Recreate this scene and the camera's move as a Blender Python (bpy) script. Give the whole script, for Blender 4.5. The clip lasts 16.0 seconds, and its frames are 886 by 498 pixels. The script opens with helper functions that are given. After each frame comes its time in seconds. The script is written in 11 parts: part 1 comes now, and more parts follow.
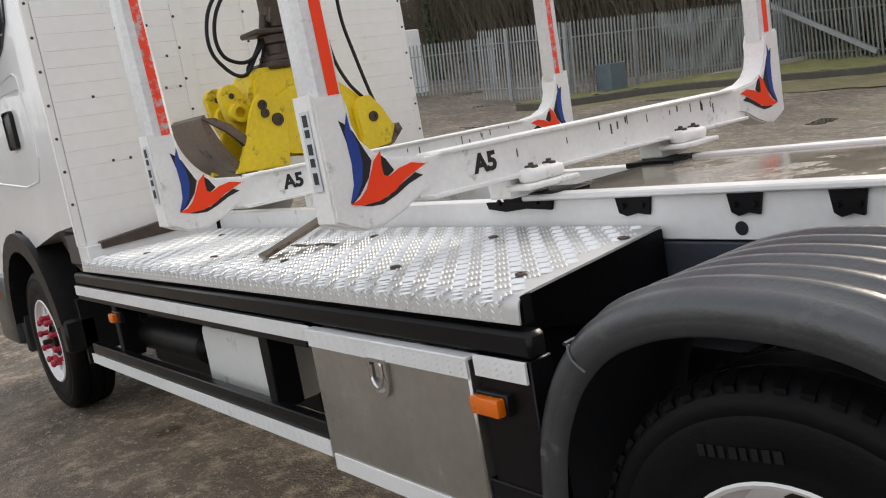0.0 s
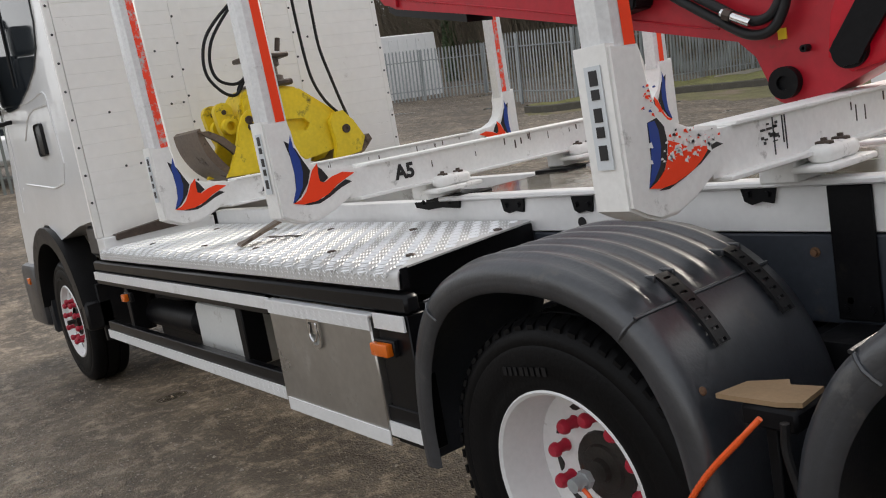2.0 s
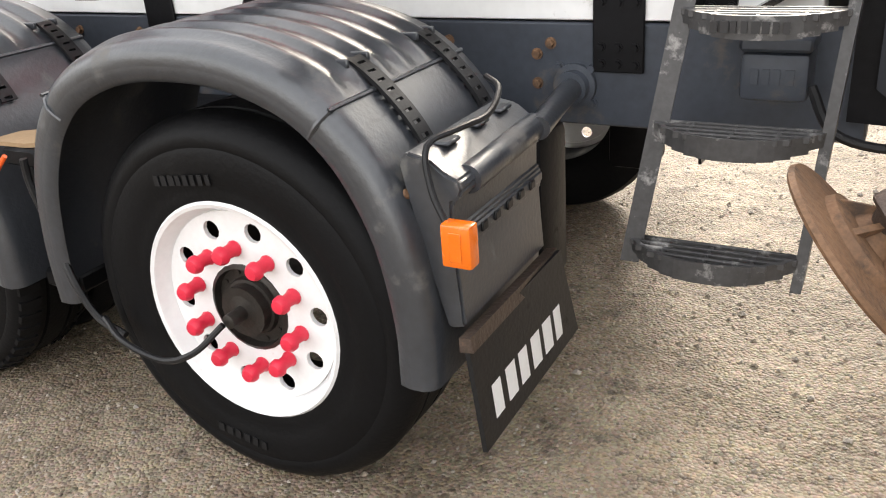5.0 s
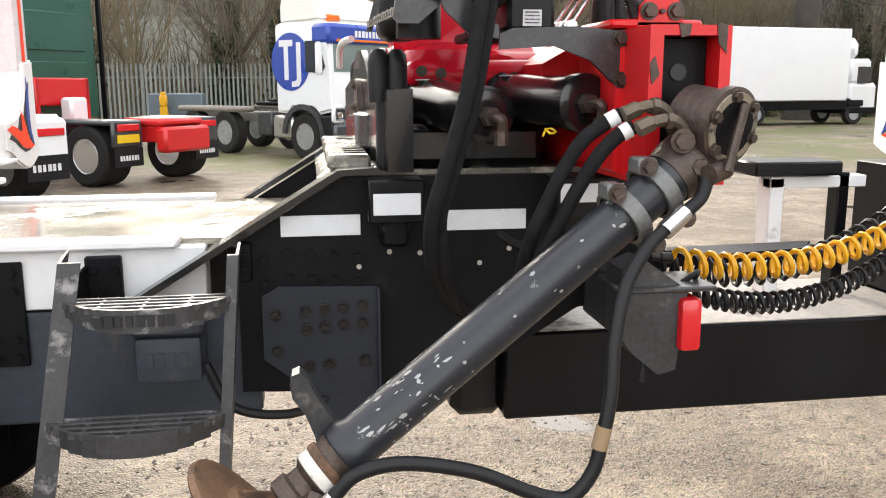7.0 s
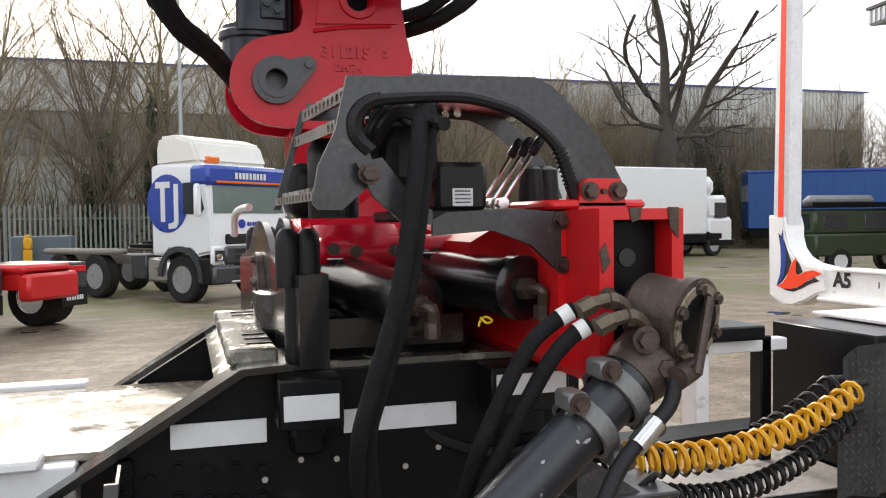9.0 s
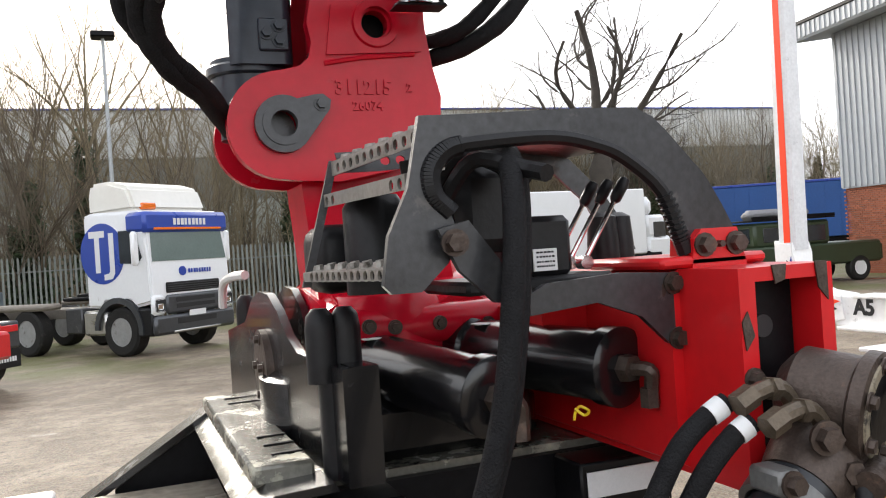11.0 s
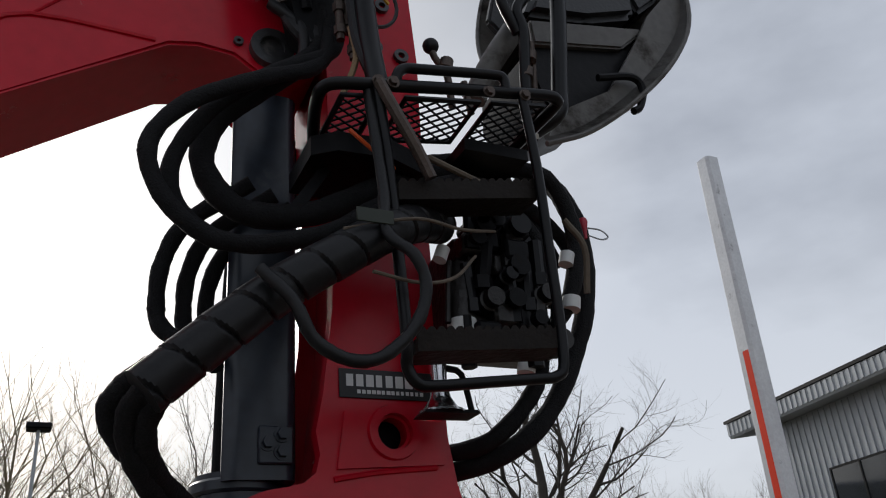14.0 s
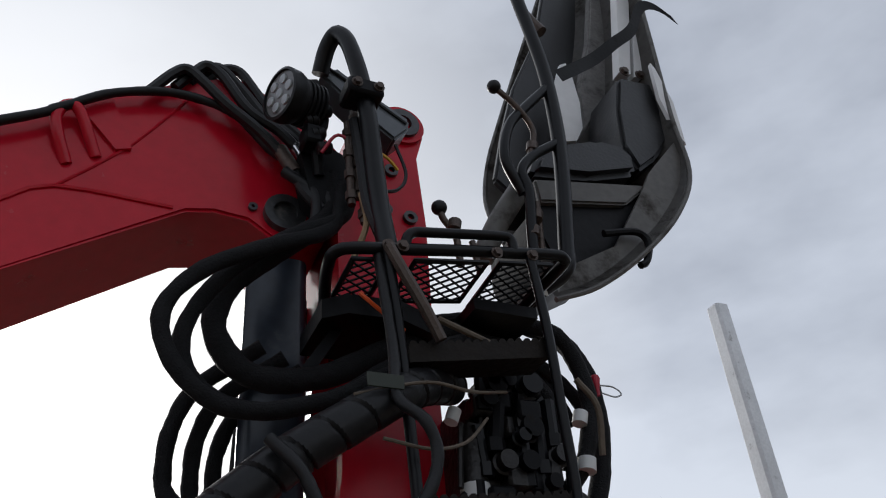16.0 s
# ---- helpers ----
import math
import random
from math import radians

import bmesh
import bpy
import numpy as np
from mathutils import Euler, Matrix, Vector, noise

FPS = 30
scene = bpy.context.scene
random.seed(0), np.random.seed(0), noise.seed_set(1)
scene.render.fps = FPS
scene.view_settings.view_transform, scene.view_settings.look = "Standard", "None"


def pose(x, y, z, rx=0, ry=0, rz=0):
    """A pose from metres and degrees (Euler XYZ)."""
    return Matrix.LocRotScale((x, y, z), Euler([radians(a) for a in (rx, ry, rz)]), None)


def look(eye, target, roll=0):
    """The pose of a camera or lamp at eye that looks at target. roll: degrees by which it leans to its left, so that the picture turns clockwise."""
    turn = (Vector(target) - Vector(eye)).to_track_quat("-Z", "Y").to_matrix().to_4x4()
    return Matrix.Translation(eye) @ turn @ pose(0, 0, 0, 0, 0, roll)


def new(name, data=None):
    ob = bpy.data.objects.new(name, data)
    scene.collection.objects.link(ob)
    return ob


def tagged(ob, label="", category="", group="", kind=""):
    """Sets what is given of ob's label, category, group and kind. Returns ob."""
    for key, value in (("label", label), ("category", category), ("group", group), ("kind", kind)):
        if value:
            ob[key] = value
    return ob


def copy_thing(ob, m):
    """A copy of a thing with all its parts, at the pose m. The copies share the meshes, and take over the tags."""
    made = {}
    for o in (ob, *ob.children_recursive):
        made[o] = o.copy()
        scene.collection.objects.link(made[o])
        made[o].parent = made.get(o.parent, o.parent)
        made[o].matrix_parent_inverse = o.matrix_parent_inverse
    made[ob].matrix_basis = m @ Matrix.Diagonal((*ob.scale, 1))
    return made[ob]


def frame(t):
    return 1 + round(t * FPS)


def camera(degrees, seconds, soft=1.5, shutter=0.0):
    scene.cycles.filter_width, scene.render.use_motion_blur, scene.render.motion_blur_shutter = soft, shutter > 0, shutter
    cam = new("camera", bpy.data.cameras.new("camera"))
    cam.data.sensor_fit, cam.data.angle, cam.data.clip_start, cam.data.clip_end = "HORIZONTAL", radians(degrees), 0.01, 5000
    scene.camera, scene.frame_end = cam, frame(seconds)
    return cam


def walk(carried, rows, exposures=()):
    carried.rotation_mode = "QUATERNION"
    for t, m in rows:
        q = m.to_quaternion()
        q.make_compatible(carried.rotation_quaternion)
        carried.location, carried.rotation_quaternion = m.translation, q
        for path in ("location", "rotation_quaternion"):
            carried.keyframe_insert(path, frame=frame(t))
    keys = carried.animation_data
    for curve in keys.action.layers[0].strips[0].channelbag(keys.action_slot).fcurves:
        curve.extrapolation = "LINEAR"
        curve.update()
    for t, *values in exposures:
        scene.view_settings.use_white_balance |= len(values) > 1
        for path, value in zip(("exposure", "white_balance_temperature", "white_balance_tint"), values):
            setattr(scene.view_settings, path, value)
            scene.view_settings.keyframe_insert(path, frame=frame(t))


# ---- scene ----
cam = camera(55.0, 16.0, soft=1.1)
PATH = [
    (0, (0.887, -1.332, 1.631), (-0.675, -0.123, 1.317), -10.0),
    (0.5, (1.075, -1.475, 1.69), (-0.531, -0.309, 1.446), -9.8),
    (1, (1.298, -1.46, 1.685), (-0.38, -0.389, 1.492), -9.6),
    (1.5, (1.556, -1.469, 1.679), (-0.107, -0.384, 1.442), -9.9),
    (2, (1.797, -1.532, 1.651), (0.202, -0.364, 1.344), -10.0),
    (2.5, (2.039, -1.486, 1.618), (0.499, -0.269, 1.236), -8.0),
    (3, (2.236, -1.448, 1.594), (0.745, -0.2, 1.127), -6.5),
    (3.2, (2.3, -1.471, 1.586), (0.842, -0.198, 1.082), -6.5),
    (5.3, (2.888, -1.328, 1.514), (2.163, 0.327, 0.655), -4.3),
    (5.5, (2.888, -1.326, 1.513), (2.322, 0.389, 0.654), -4.0),
    (6, (2.91, -1.301, 1.564), (2.731, 0.514, 0.742), -1.8),
    (6.5, (2.922, -1.279, 1.604), (3.038, 0.623, 0.997), -0.1),
    (7, (2.916, -1.242, 1.638), (3.217, 0.699, 1.262), -0.1),
    (7.5, (2.918, -1.231, 1.675), (3.306, 0.724, 1.499), -0.8),
    (8, (2.911, -1.222, 1.706), (3.337, 0.731, 1.626), -0.6),
    (8.5, (2.882, -1.139, 1.73), (3.379, 0.797, 1.664), -0.2),
    (8.7, (2.883, -1.073, 1.733), (3.415, 0.854, 1.666), -0.3),
    (10.8, (2.746, -0.614, 1.799), (3.488, 1.243, 1.757), -3.5),
    (11, (2.769, -0.583, 1.81), (3.489, 1.283, 1.81), -3.8),
    (11.5, (2.794, -0.548, 1.831), (3.467, 1.327, 2.009), -4.5),
    (12, (2.754, -0.463, 1.861), (3.461, 1.376, 2.202), -5.4),
    (12.5, (2.705, -0.368, 1.882), (3.495, 1.406, 2.362), -5.6),
    (13, (2.697, -0.324, 1.897), (3.53, 1.392, 2.498), -5.4),
    (13.3, (2.722, -0.313, 1.9), (3.542, 1.379, 2.583), -5.2),
    (13.5, (2.725, -0.324, 1.917), (3.542, 1.354, 2.635), -4.9),
    (14, (2.717, -0.311, 1.911), (3.536, 1.296, 2.776), -4.9),
    (14.5, (2.713, -0.307, 1.912), (3.518, 1.248, 2.878), -4.7),
    (15, (2.713, -0.31, 1.917), (3.491, 1.207, 2.962), -4.8),
    (15.5, (2.708, -0.32, 1.925), (3.465, 1.159, 3.037), -5.3),
    (16, (2.712, -0.329, 1.931), (3.458, 1.12, 3.091), -5.9),
]
walk(cam, [(t, look(eye, target, roll)) for t, eye, target, roll in PATH], exposures=[(0, 1.0, 6950, 10), (1.5, 0.76, 6950, 10), (3, 1.27, 6950, 10), (5.5, 2.42, 7300, 10), (7, 2.12, 7000, 10), (8, 1.74, 6900, 10), (8.7, 1.5, 6850, 10), (11, 1.64, 6780, 10), (12.5, 0.22, 6500, 10), (14.5, -0.15, 6350, 10), (16, 0.0, 6300, 10)])

# ---- world, sun ----
SUN_EL, SUN_AZ = radians(24), radians(-8)
world = bpy.data.worlds.new("overcast_sky")
scene.world = world
world.use_nodes = True
wn, wl = world.node_tree.nodes, world.node_tree.links
wn.clear()
w_out = wn.new("ShaderNodeOutputWorld")
w_bg = wn.new("ShaderNodeBackground")
w_sky = wn.new("ShaderNodeTexSky")
w_sky.sky_type, w_sky.sun_disc = "NISHITA", False
w_sky.sun_elevation, w_sky.sun_rotation = SUN_EL, SUN_AZ
w_sky.air_density, w_sky.dust_density = 1.0, 3.0
w_co = wn.new("ShaderNodeTexCoord")
w_map = wn.new("ShaderNodeMapping")
w_map.inputs["Scale"].default_value = (1.0, 1.0, 2.2)
w_map.inputs["Rotation"].default_value = (0.3, 0.2, 1.1)
w_n1 = wn.new("ShaderNodeTexNoise")
w_n1.inputs["Scale"].default_value, w_n1.inputs["Detail"].default_value, w_n1.inputs["Roughness"].default_value = 1.7, 6, 0.52
w_ramp = wn.new("ShaderNodeValToRGB")
w_ramp.color_ramp.elements[0].position, w_ramp.color_ramp.elements[0].color = 0.36, (3.7, 3.95, 4.5, 1)
w_ramp.color_ramp.elements[1].position, w_ramp.color_ramp.elements[1].color = 0.62, (7.0, 7.4, 8.15, 1)
# Cloud brightens towards the hidden sun and the horizon.
w_sep = wn.new("ShaderNodeSeparateXYZ")
w_hz = wn.new("ShaderNodeMapRange")
w_hz.inputs["From Min"].default_value, w_hz.inputs["From Max"].default_value = 0.0, 0.42
w_hz.inputs["To Min"].default_value, w_hz.inputs["To Max"].default_value = 0.5, 0.0
w_dot = wn.new("ShaderNodeVectorMath")
w_dot.operation = "DOT_PRODUCT"
w_dot.inputs[1].default_value = (math.sin(-SUN_AZ) * math.cos(SUN_EL) * -1, math.cos(SUN_AZ) * math.cos(SUN_EL), math.sin(SUN_EL))
w_glow = wn.new("ShaderNodeMapRange")
w_glow.inputs["From Min"].default_value, w_glow.inputs["From Max"].default_value = 0.70, 0.98
w_glow.inputs["To Min"].default_value, w_glow.inputs["To Max"].default_value = 0.0, 1.0
w_mix = wn.new("ShaderNodeMixRGB")
w_mix.inputs["Color2"].default_value = (10.4, 10.5, 10.6, 1)
w_add = wn.new("ShaderNodeMath")
w_add.operation, w_add.use_clamp = "MAXIMUM", True
w_fin = wn.new("ShaderNodeMixRGB")
w_fin.inputs["Fac"].default_value = 0.86
for a, b in ((w_co.outputs["Generated"], w_map.inputs["Vector"]), (w_map.outputs["Vector"], w_n1.inputs["Vector"]),
             (w_n1.outputs["Fac"], w_ramp.inputs["Fac"]), (w_co.outputs["Generated"], w_sep.inputs["Vector"]),
             (w_sep.outputs["Z"], w_hz.inputs["Value"]), (w_co.outputs["Generated"], w_dot.inputs[0]),
             (w_dot.outputs["Value"], w_glow.inputs["Value"]), (w_hz.outputs["Result"], w_add.inputs[0]),
             (w_glow.outputs["Result"], w_add.inputs[1]), (w_add.outputs["Value"], w_mix.inputs["Fac"]),
             (w_ramp.outputs["Color"], w_mix.inputs["Color1"]), (w_sky.outputs["Color"], w_fin.inputs["Color1"]),
             (w_mix.outputs["Color"], w_fin.inputs["Color2"]), (w_fin.outputs["Color"], w_bg.inputs["Color"]),
             (w_bg.outputs["Background"], w_out.inputs["Surface"])):
    wl.new(a, b)
w_bg.inputs["Strength"].default_value = 0.1
sun_data = bpy.data.lights.new("sun", "SUN")
sun_data.energy, sun_data.angle, sun_data.color = 1.1, radians(14), (1.0, 0.96, 0.9)
sun = new("sun", sun_data)
sun_dir = Vector((math.sin(SUN_AZ) * math.cos(SUN_EL), math.cos(SUN_AZ) * math.cos(SUN_EL), math.sin(SUN_EL)))
sun.matrix_world = Matrix.Translation((0, 0, 30)) @ sun_dir.to_track_quat("Z", "Y").to_matrix().to_4x4()

# ---- materials ----
def mat(name, col, rough=0.5, metal=0.0, var=0.18, scale=5.0, bump=0.0, bscale=60.0, dirt=None, spec=0.5, coat=0.0, rvar=0.1, island=False):
    """A painted or raw surface: colour varied at two scales, optional dirt or wear (colour, amount 0..1, scale), fine bump."""
    m = bpy.data.materials.new(name)
    m.use_nodes = True
    n, l = m.node_tree.nodes, m.node_tree.links
    bs = n["Principled BSDF"]
    co = n.new("ShaderNodeTexCoord")
    a, b = n.new("ShaderNodeTexNoise"), n.new("ShaderNodeTexNoise")
    a.inputs["Scale"].default_value, a.inputs["Detail"].default_value = scale, 5
    b.inputs["Scale"].default_value, b.inputs["Detail"].default_value = scale * 9, 4
    add = n.new("ShaderNodeMath")
    add.operation = "ADD"
    l.new(co.outputs["Object"], a.inputs["Vector"])
    l.new(co.outputs["Object"], b.inputs["Vector"])
    l.new(a.outputs["Fac"], add.inputs[0])
    l.new(b.outputs["Fac"], add.inputs[1])
    src = add.outputs["Value"]
    if island:
        geo, sc, ad2 = n.new("ShaderNodeObjectInfo"), n.new("ShaderNodeMath"), n.new("ShaderNodeMath")
        sc.operation, sc.inputs[1].default_value, ad2.operation = "MULTIPLY_ADD", 0.8, "ADD"
        sc.inputs[2].default_value = -0.4
        l.new(geo.outputs["Random"], sc.inputs[0])
        l.new(sc.outputs[0], ad2.inputs[1])
        l.new(src, ad2.inputs[0])
        src = ad2.outputs[0]
    rp = n.new("ShaderNodeMapRange")
    rp.inputs["From Min"].default_value, rp.inputs["From Max"].default_value = 0.6, 1.4
    l.new(src, rp.inputs["Value"])
    mx = n.new("ShaderNodeMixRGB")
    mx.inputs["Color1"].default_value = (*[c * (1 - var) for c in col], 1)
    mx.inputs["Color2"].default_value = (*[min(1, c * (1 + var)) for c in col], 1)
    l.new(rp.outputs["Result"], mx.inputs["Fac"])
    out = mx.outputs["Color"]
    rr = n.new("ShaderNodeMapRange")
    rr.inputs["To Min"].default_value, rr.inputs["To Max"].default_value = max(0.02, rough - rvar), min(1, rough + rvar)
    l.new(a.outputs["Fac"], rr.inputs["Value"])
    rsock = rr.outputs["Result"]
    if dirt:
        dc, amount, dsc = dirt
        d = n.new("ShaderNodeTexNoise")
        d.inputs["Scale"].default_value, d.inputs["Detail"].default_value, d.inputs["Roughness"].default_value = dsc, 8, 0.68
        l.new(co.outputs["Object"], d.inputs["Vector"])
        dr = n.new("ShaderNodeMapRange")
        e = 0.72 - 0.36 * amount
        dr.inputs["From Min"].default_value, dr.inputs["From Max"].default_value = e, e + 0.12
        l.new(d.outputs["Fac"], dr.inputs["Value"])
        m2 = n.new("ShaderNodeMixRGB")
        m2.inputs["Color2"].default_value = (*dc, 1)
        l.new(dr.outputs["Result"], m2.inputs["Fac"])
        l.new(out, m2.inputs["Color1"])
        out = m2.outputs["Color"]
        r2 = n.new("ShaderNodeMixRGB")
        r2.inputs["Color2"].default_value = (0.85, 0.85, 0.85, 1)
        l.new(dr.outputs["Result"], r2.inputs["Fac"])
        l.new(rsock, r2.inputs["Color1"])
        rsock = r2.outputs["Color"]
    l.new(out, bs.inputs["Base Color"])
    l.new(rsock, bs.inputs["Roughness"])
    bs.inputs["Metallic"].default_value = metal
    bs.inputs["Specular IOR Level"].default_value = spec
    bs.inputs["Coat Weight"].default_value = coat
    if bump:
        f, bp = n.new("ShaderNodeTexNoise"), n.new("ShaderNodeBump")
        f.inputs["Scale"].default_value, f.inputs["Detail"].default_value = bscale, 5
        l.new(co.outputs["Object"], f.inputs["Vector"])
        bp.inputs["Strength"].default_value, bp.inputs["Distance"].default_value = bump, 0.01
        l.new(f.outputs["Fac"], bp.inputs["Height"])
        l.new(bp.outputs["Normal"], bs.inputs["Normal"])
    return m


def glass_mat(name, tint=(0.02, 0.025, 0.03)):
    m = mat(name, tint, 0.06, 0.0, 0.1, 3, spec=0.8, rvar=0.02)
    return m


DIRT, RUSTC = (0.16, 0.12, 0.085), (0.13, 0.06, 0.03)
M_WHITE = mat("white_paint", (0.76, 0.76, 0.76), 0.38, 0, 0.06, 3, 0.05, 20, (DIRT, 0.22, 4))
M_CAB = mat("white_cab_paint", (0.80, 0.81, 0.82), 0.22, 0, 0.03, 2, 0, 20, (DIRT, 0.1, 3), coat=0.5)
M_BUNK = mat("scuffed_white_steel", (0.84, 0.84, 0.825), 0.45, 0, 0.07, 6, 0.12, 30, ((0.40, 0.39, 0.37), 0.30, 13))
M_STAKE = mat("scratched_aluminium_stake", (0.72, 0.73, 0.74), 0.42, 0.3, 0.14, 8, 0.1, 40, ((0.36, 0.36, 0.36), 0.34, 18))
M_PLANK = mat("white_aluminium_plank", (0.86, 0.85, 0.83), 0.42, 0.0, 0.04, 2, 0.04, 10, ((0.52, 0.50, 0.47), 0.24, 5))
M_RED = mat("red_crane_paint", (0.50, 0.005, 0.020), 0.24, 0, 0.12, 4, 0.04, 14, ((0.22, 0.012, 0.018), 0.22, 6), coat=0.0, spec=0.30)
M_JIB = mat("dusty_red_jib_paint", (0.40, 0.010, 0.022), 0.42, 0, 0.16, 4, 0.05, 20, ((0.09, 0.045, 0.035), 0.24, 9), spec=0.4)
M_REDWORN = mat("chipped_red_paint", (0.58, 0.01, 0.014), 0.34, 0, 0.1, 4, 0.04, 18, ((0.10, 0.06, 0.03), 0.2, 7), coat=0.1, spec=0.35)
M_BLACK = mat("black_machine_paint", (0.005, 0.005, 0.006), 0.32, 0, 0.35, 4, 0.05, 25, ((0.018, 0.017, 0.015), 0.22, 8), spec=0.22)
M_GLOSSBLK = mat("glossy_black_enamel", (0.006, 0.006, 0.007), 0.22, 0, 0.35, 4, 0.05, 25, ((0.018, 0.017, 0.016), 0.2, 8), coat=0.22)
M_BLKDULL = mat("dull_black_steel", (0.005, 0.005, 0.006), 0.45, 0, 0.4, 6, 0.12, 40, ((0.018, 0.016, 0.014), 0.30, 7), spec=0.14)
M_FRAME = mat("grey_chassis_paint", (0.040, 0.047, 0.060), 0.46, 0, 0.2, 5, 0.06, 30, ((0.11, 0.095, 0.08), 0.35, 5), spec=0.35)
M_GUARD = mat("worn_dark_steel_guard", (0.044, 0.045, 0.048), 0.34, 0.3, 0.45, 9, 0.10, 40, ((0.16, 0.15, 0.14), 0.36, 11), spec=0.6)
M_LADDER = mat("worn_grey_ladder_steel", (0.050, 0.049, 0.050), 0.48, 0.2, 0.35, 8, 0.12, 50, ((0.34, 0.33, 0.32), 0.42, 12))
M_FENDER = mat("grey_plastic_mudguard", (0.028, 0.031, 0.037), 0.33, 0, 0.30, 5, 0.10, 90, ((0.105, 0.10, 0.093), 0.34, 7), spec=0.85)
M_TYRE = mat("tyre_rubber", (0.0045, 0.0045, 0.005), 0.5, 0, 0.3, 6, 0.15, 70, ((0.013, 0.012, 0.011), 0.26, 7), spec=0.11)
M_RIM = mat("white_wheel_rim", (0.72, 0.72, 0.72), 0.35, 0, 0.06, 6, 0.03, 30, ((0.30, 0.26, 0.22), 0.24, 8))
M_CAP = mat("red_plastic_nut_cap", (0.62, 0.02, 0.05), 0.4, 0, 0.1, 20)
M_CAPD = mat("crimson_plastic_nut_cap", (0.40, 0.012, 0.035), 0.42, 0, 0.12, 20)
M_HUB = mat("oily_dark_hub", (0.03, 0.026, 0.023), 0.45, 0.5, 0.4, 20, 0.2, 60, (RUSTC, 0.3, 14))
M_RUST = mat("rusty_steel", (0.15, 0.080, 0.042), 0.75, 0.1, 0.4, 12, 0.3, 60, ((0.055, 0.035, 0.024), 0.5, 10))
M_RUSTY = mat("oily_rusted_fitting", (0.075, 0.055, 0.045), 0.45, 0.5, 0.4, 25, 0.25, 70, ((0.20, 0.13, 0.09), 0.3, 25))
M_ALU = mat("checker_plate_aluminium", (0.84, 0.85, 0.86), 0.40, 0.25, 0.05, 4, 0.04, 30, ((0.60, 0.59, 0.57), 0.25, 5))
M_PLATE = mat("dull_deck_aluminium", (0.56, 0.56, 0.555), 0.46, 0.35, 0.08, 3, 0.04, 30, ((0.30, 0.285, 0.26), 0.34, 4))
M_STAIN = mat("brushed_stainless", (0.50, 0.49, 0.47), 0.30, 0.9, 0.12, 3, 0.03, 60, ((0.32, 0.29, 0.25), 0.36, 3))
M_GALV = mat("galvanised_steel", (0.36, 0.38, 0.39), 0.5, 0.4, 0.12, 6, 0.05, 30)
M_FENCE = mat("weathered_palisade_steel", (0.30, 0.32, 0.325), 0.6, 0.2, 0.15, 1.2, island=True)
M_FENCED = mat("dull_green_grey_palisade", (0.19, 0.205, 0.19), 0.7, 0.1, 0.2, 1.2, island=True)
M_CHROME = mat("polished_fitting", (0.66, 0.66, 0.66), 0.2, 1, 0.06, 10)
M_HOSE = mat("black_hydraulic_hose", (0.011, 0.011, 0.012), 0.42, 0, 0.3, 30, 0.1, 120, spec=0.26)
M_SLEEVE = mat("woven_hose_sleeve", (0.013, 0.013, 0.014), 0.7, 0, 0.4, 40, 0.5, 300, ((0.020, 0.019, 0.018), 0.3, 12), spec=0.12)
M_PLASTIC = mat("black_plastic", (0.011, 0.011, 0.012), 0.40, 0, 0.3, 10, 0.08, 80, ((0.020, 0.019, 0.017), 0.3, 9), spec=0.24)
M_VALVE = mat("oil_soaked_valve_iron", (0.014, 0.012, 0.011), 0.34, 0.3, 0.4, 25, 0.3, 70, ((0.045, 0.032, 0.024), 0.28, 25))
M_ORANGE = mat("fluorescent_orange_tape", (1.0, 0.062, 0.014), 0.55, 0, 0.04, 12, spec=0.3)
M_ORANGEW = mat("worn_fluorescent_orange_tape", (0.95, 0.06, 0.018), 0.5, 0, 0.08, 12, dirt=((0.5, 0.5, 0.5), 0.62, 30))
M_BLUE = mat("blue_decal", (0.015, 0.055, 0.30), 0.4, 0, 0.1, 12)
M_BLKDEC = mat("black_decal", (0.012, 0.012, 0.014), 0.45, 0, 0.1, 12)
M_GREYDEC = mat("pale_decal", (0.64, 0.68, 0.71), 0.5, 0, 0.05, 12)
M_YELLOW = mat("yellow_grapple_paint", (0.78, 0.57, 0.022), 0.45, 0, 0.12, 5, 0.1, 30, ((0.07, 0.055, 0.03), 0.4, 8))
M_BLADE = mat("bare_worn_steel", (0.17, 0.13, 0.10), 0.42, 0.7, 0.3, 8, 0.15, 40, ((0.05, 0.035, 0.028), 0.45, 7))
M_LENS = mat("amber_lens", (0.72, 0.14, 0.006), 0.25, 0, 0.08, 30, coat=0.4)
M_REDLENS = mat("red_lens", (0.62, 0.012, 0.018), 0.2, 0, 0.06, 30, coat=0.4)
M_REFLECT = mat("white_reflective_tape", (0.68, 0.70, 0.72), 0.42, 0.1, 0.06, 30, 0.05, 200, ((0.3, 0.29, 0.27), 0.25, 12))
M_TANK = mat("translucent_white_plastic", (0.62, 0.63, 0.62), 0.5, 0, 0.05, 6, 0.04, 20, ((0.32, 0.29, 0.25), 0.28, 6))
M_GLASS = glass_mat("dark_window_glass")
M_GLASSG = glass_mat("greenish_windscreen", (0.15, 0.19, 0.175))
M_WET = mat("wet_dirty_steel_deck", (0.30, 0.27, 0.22), 0.14, 0.2, 0.4, 4, 0.05, 10, ((0.085, 0.065, 0.045), 0.5, 3), rvar=0.1)
M_SPECK = mat("paint_spattered_deck", (0.17, 0.165, 0.14), 0.22, 0.3, 0.4, 9, 0.1, 30, ((0.50, 0.48, 0.38), 0.5, 9))
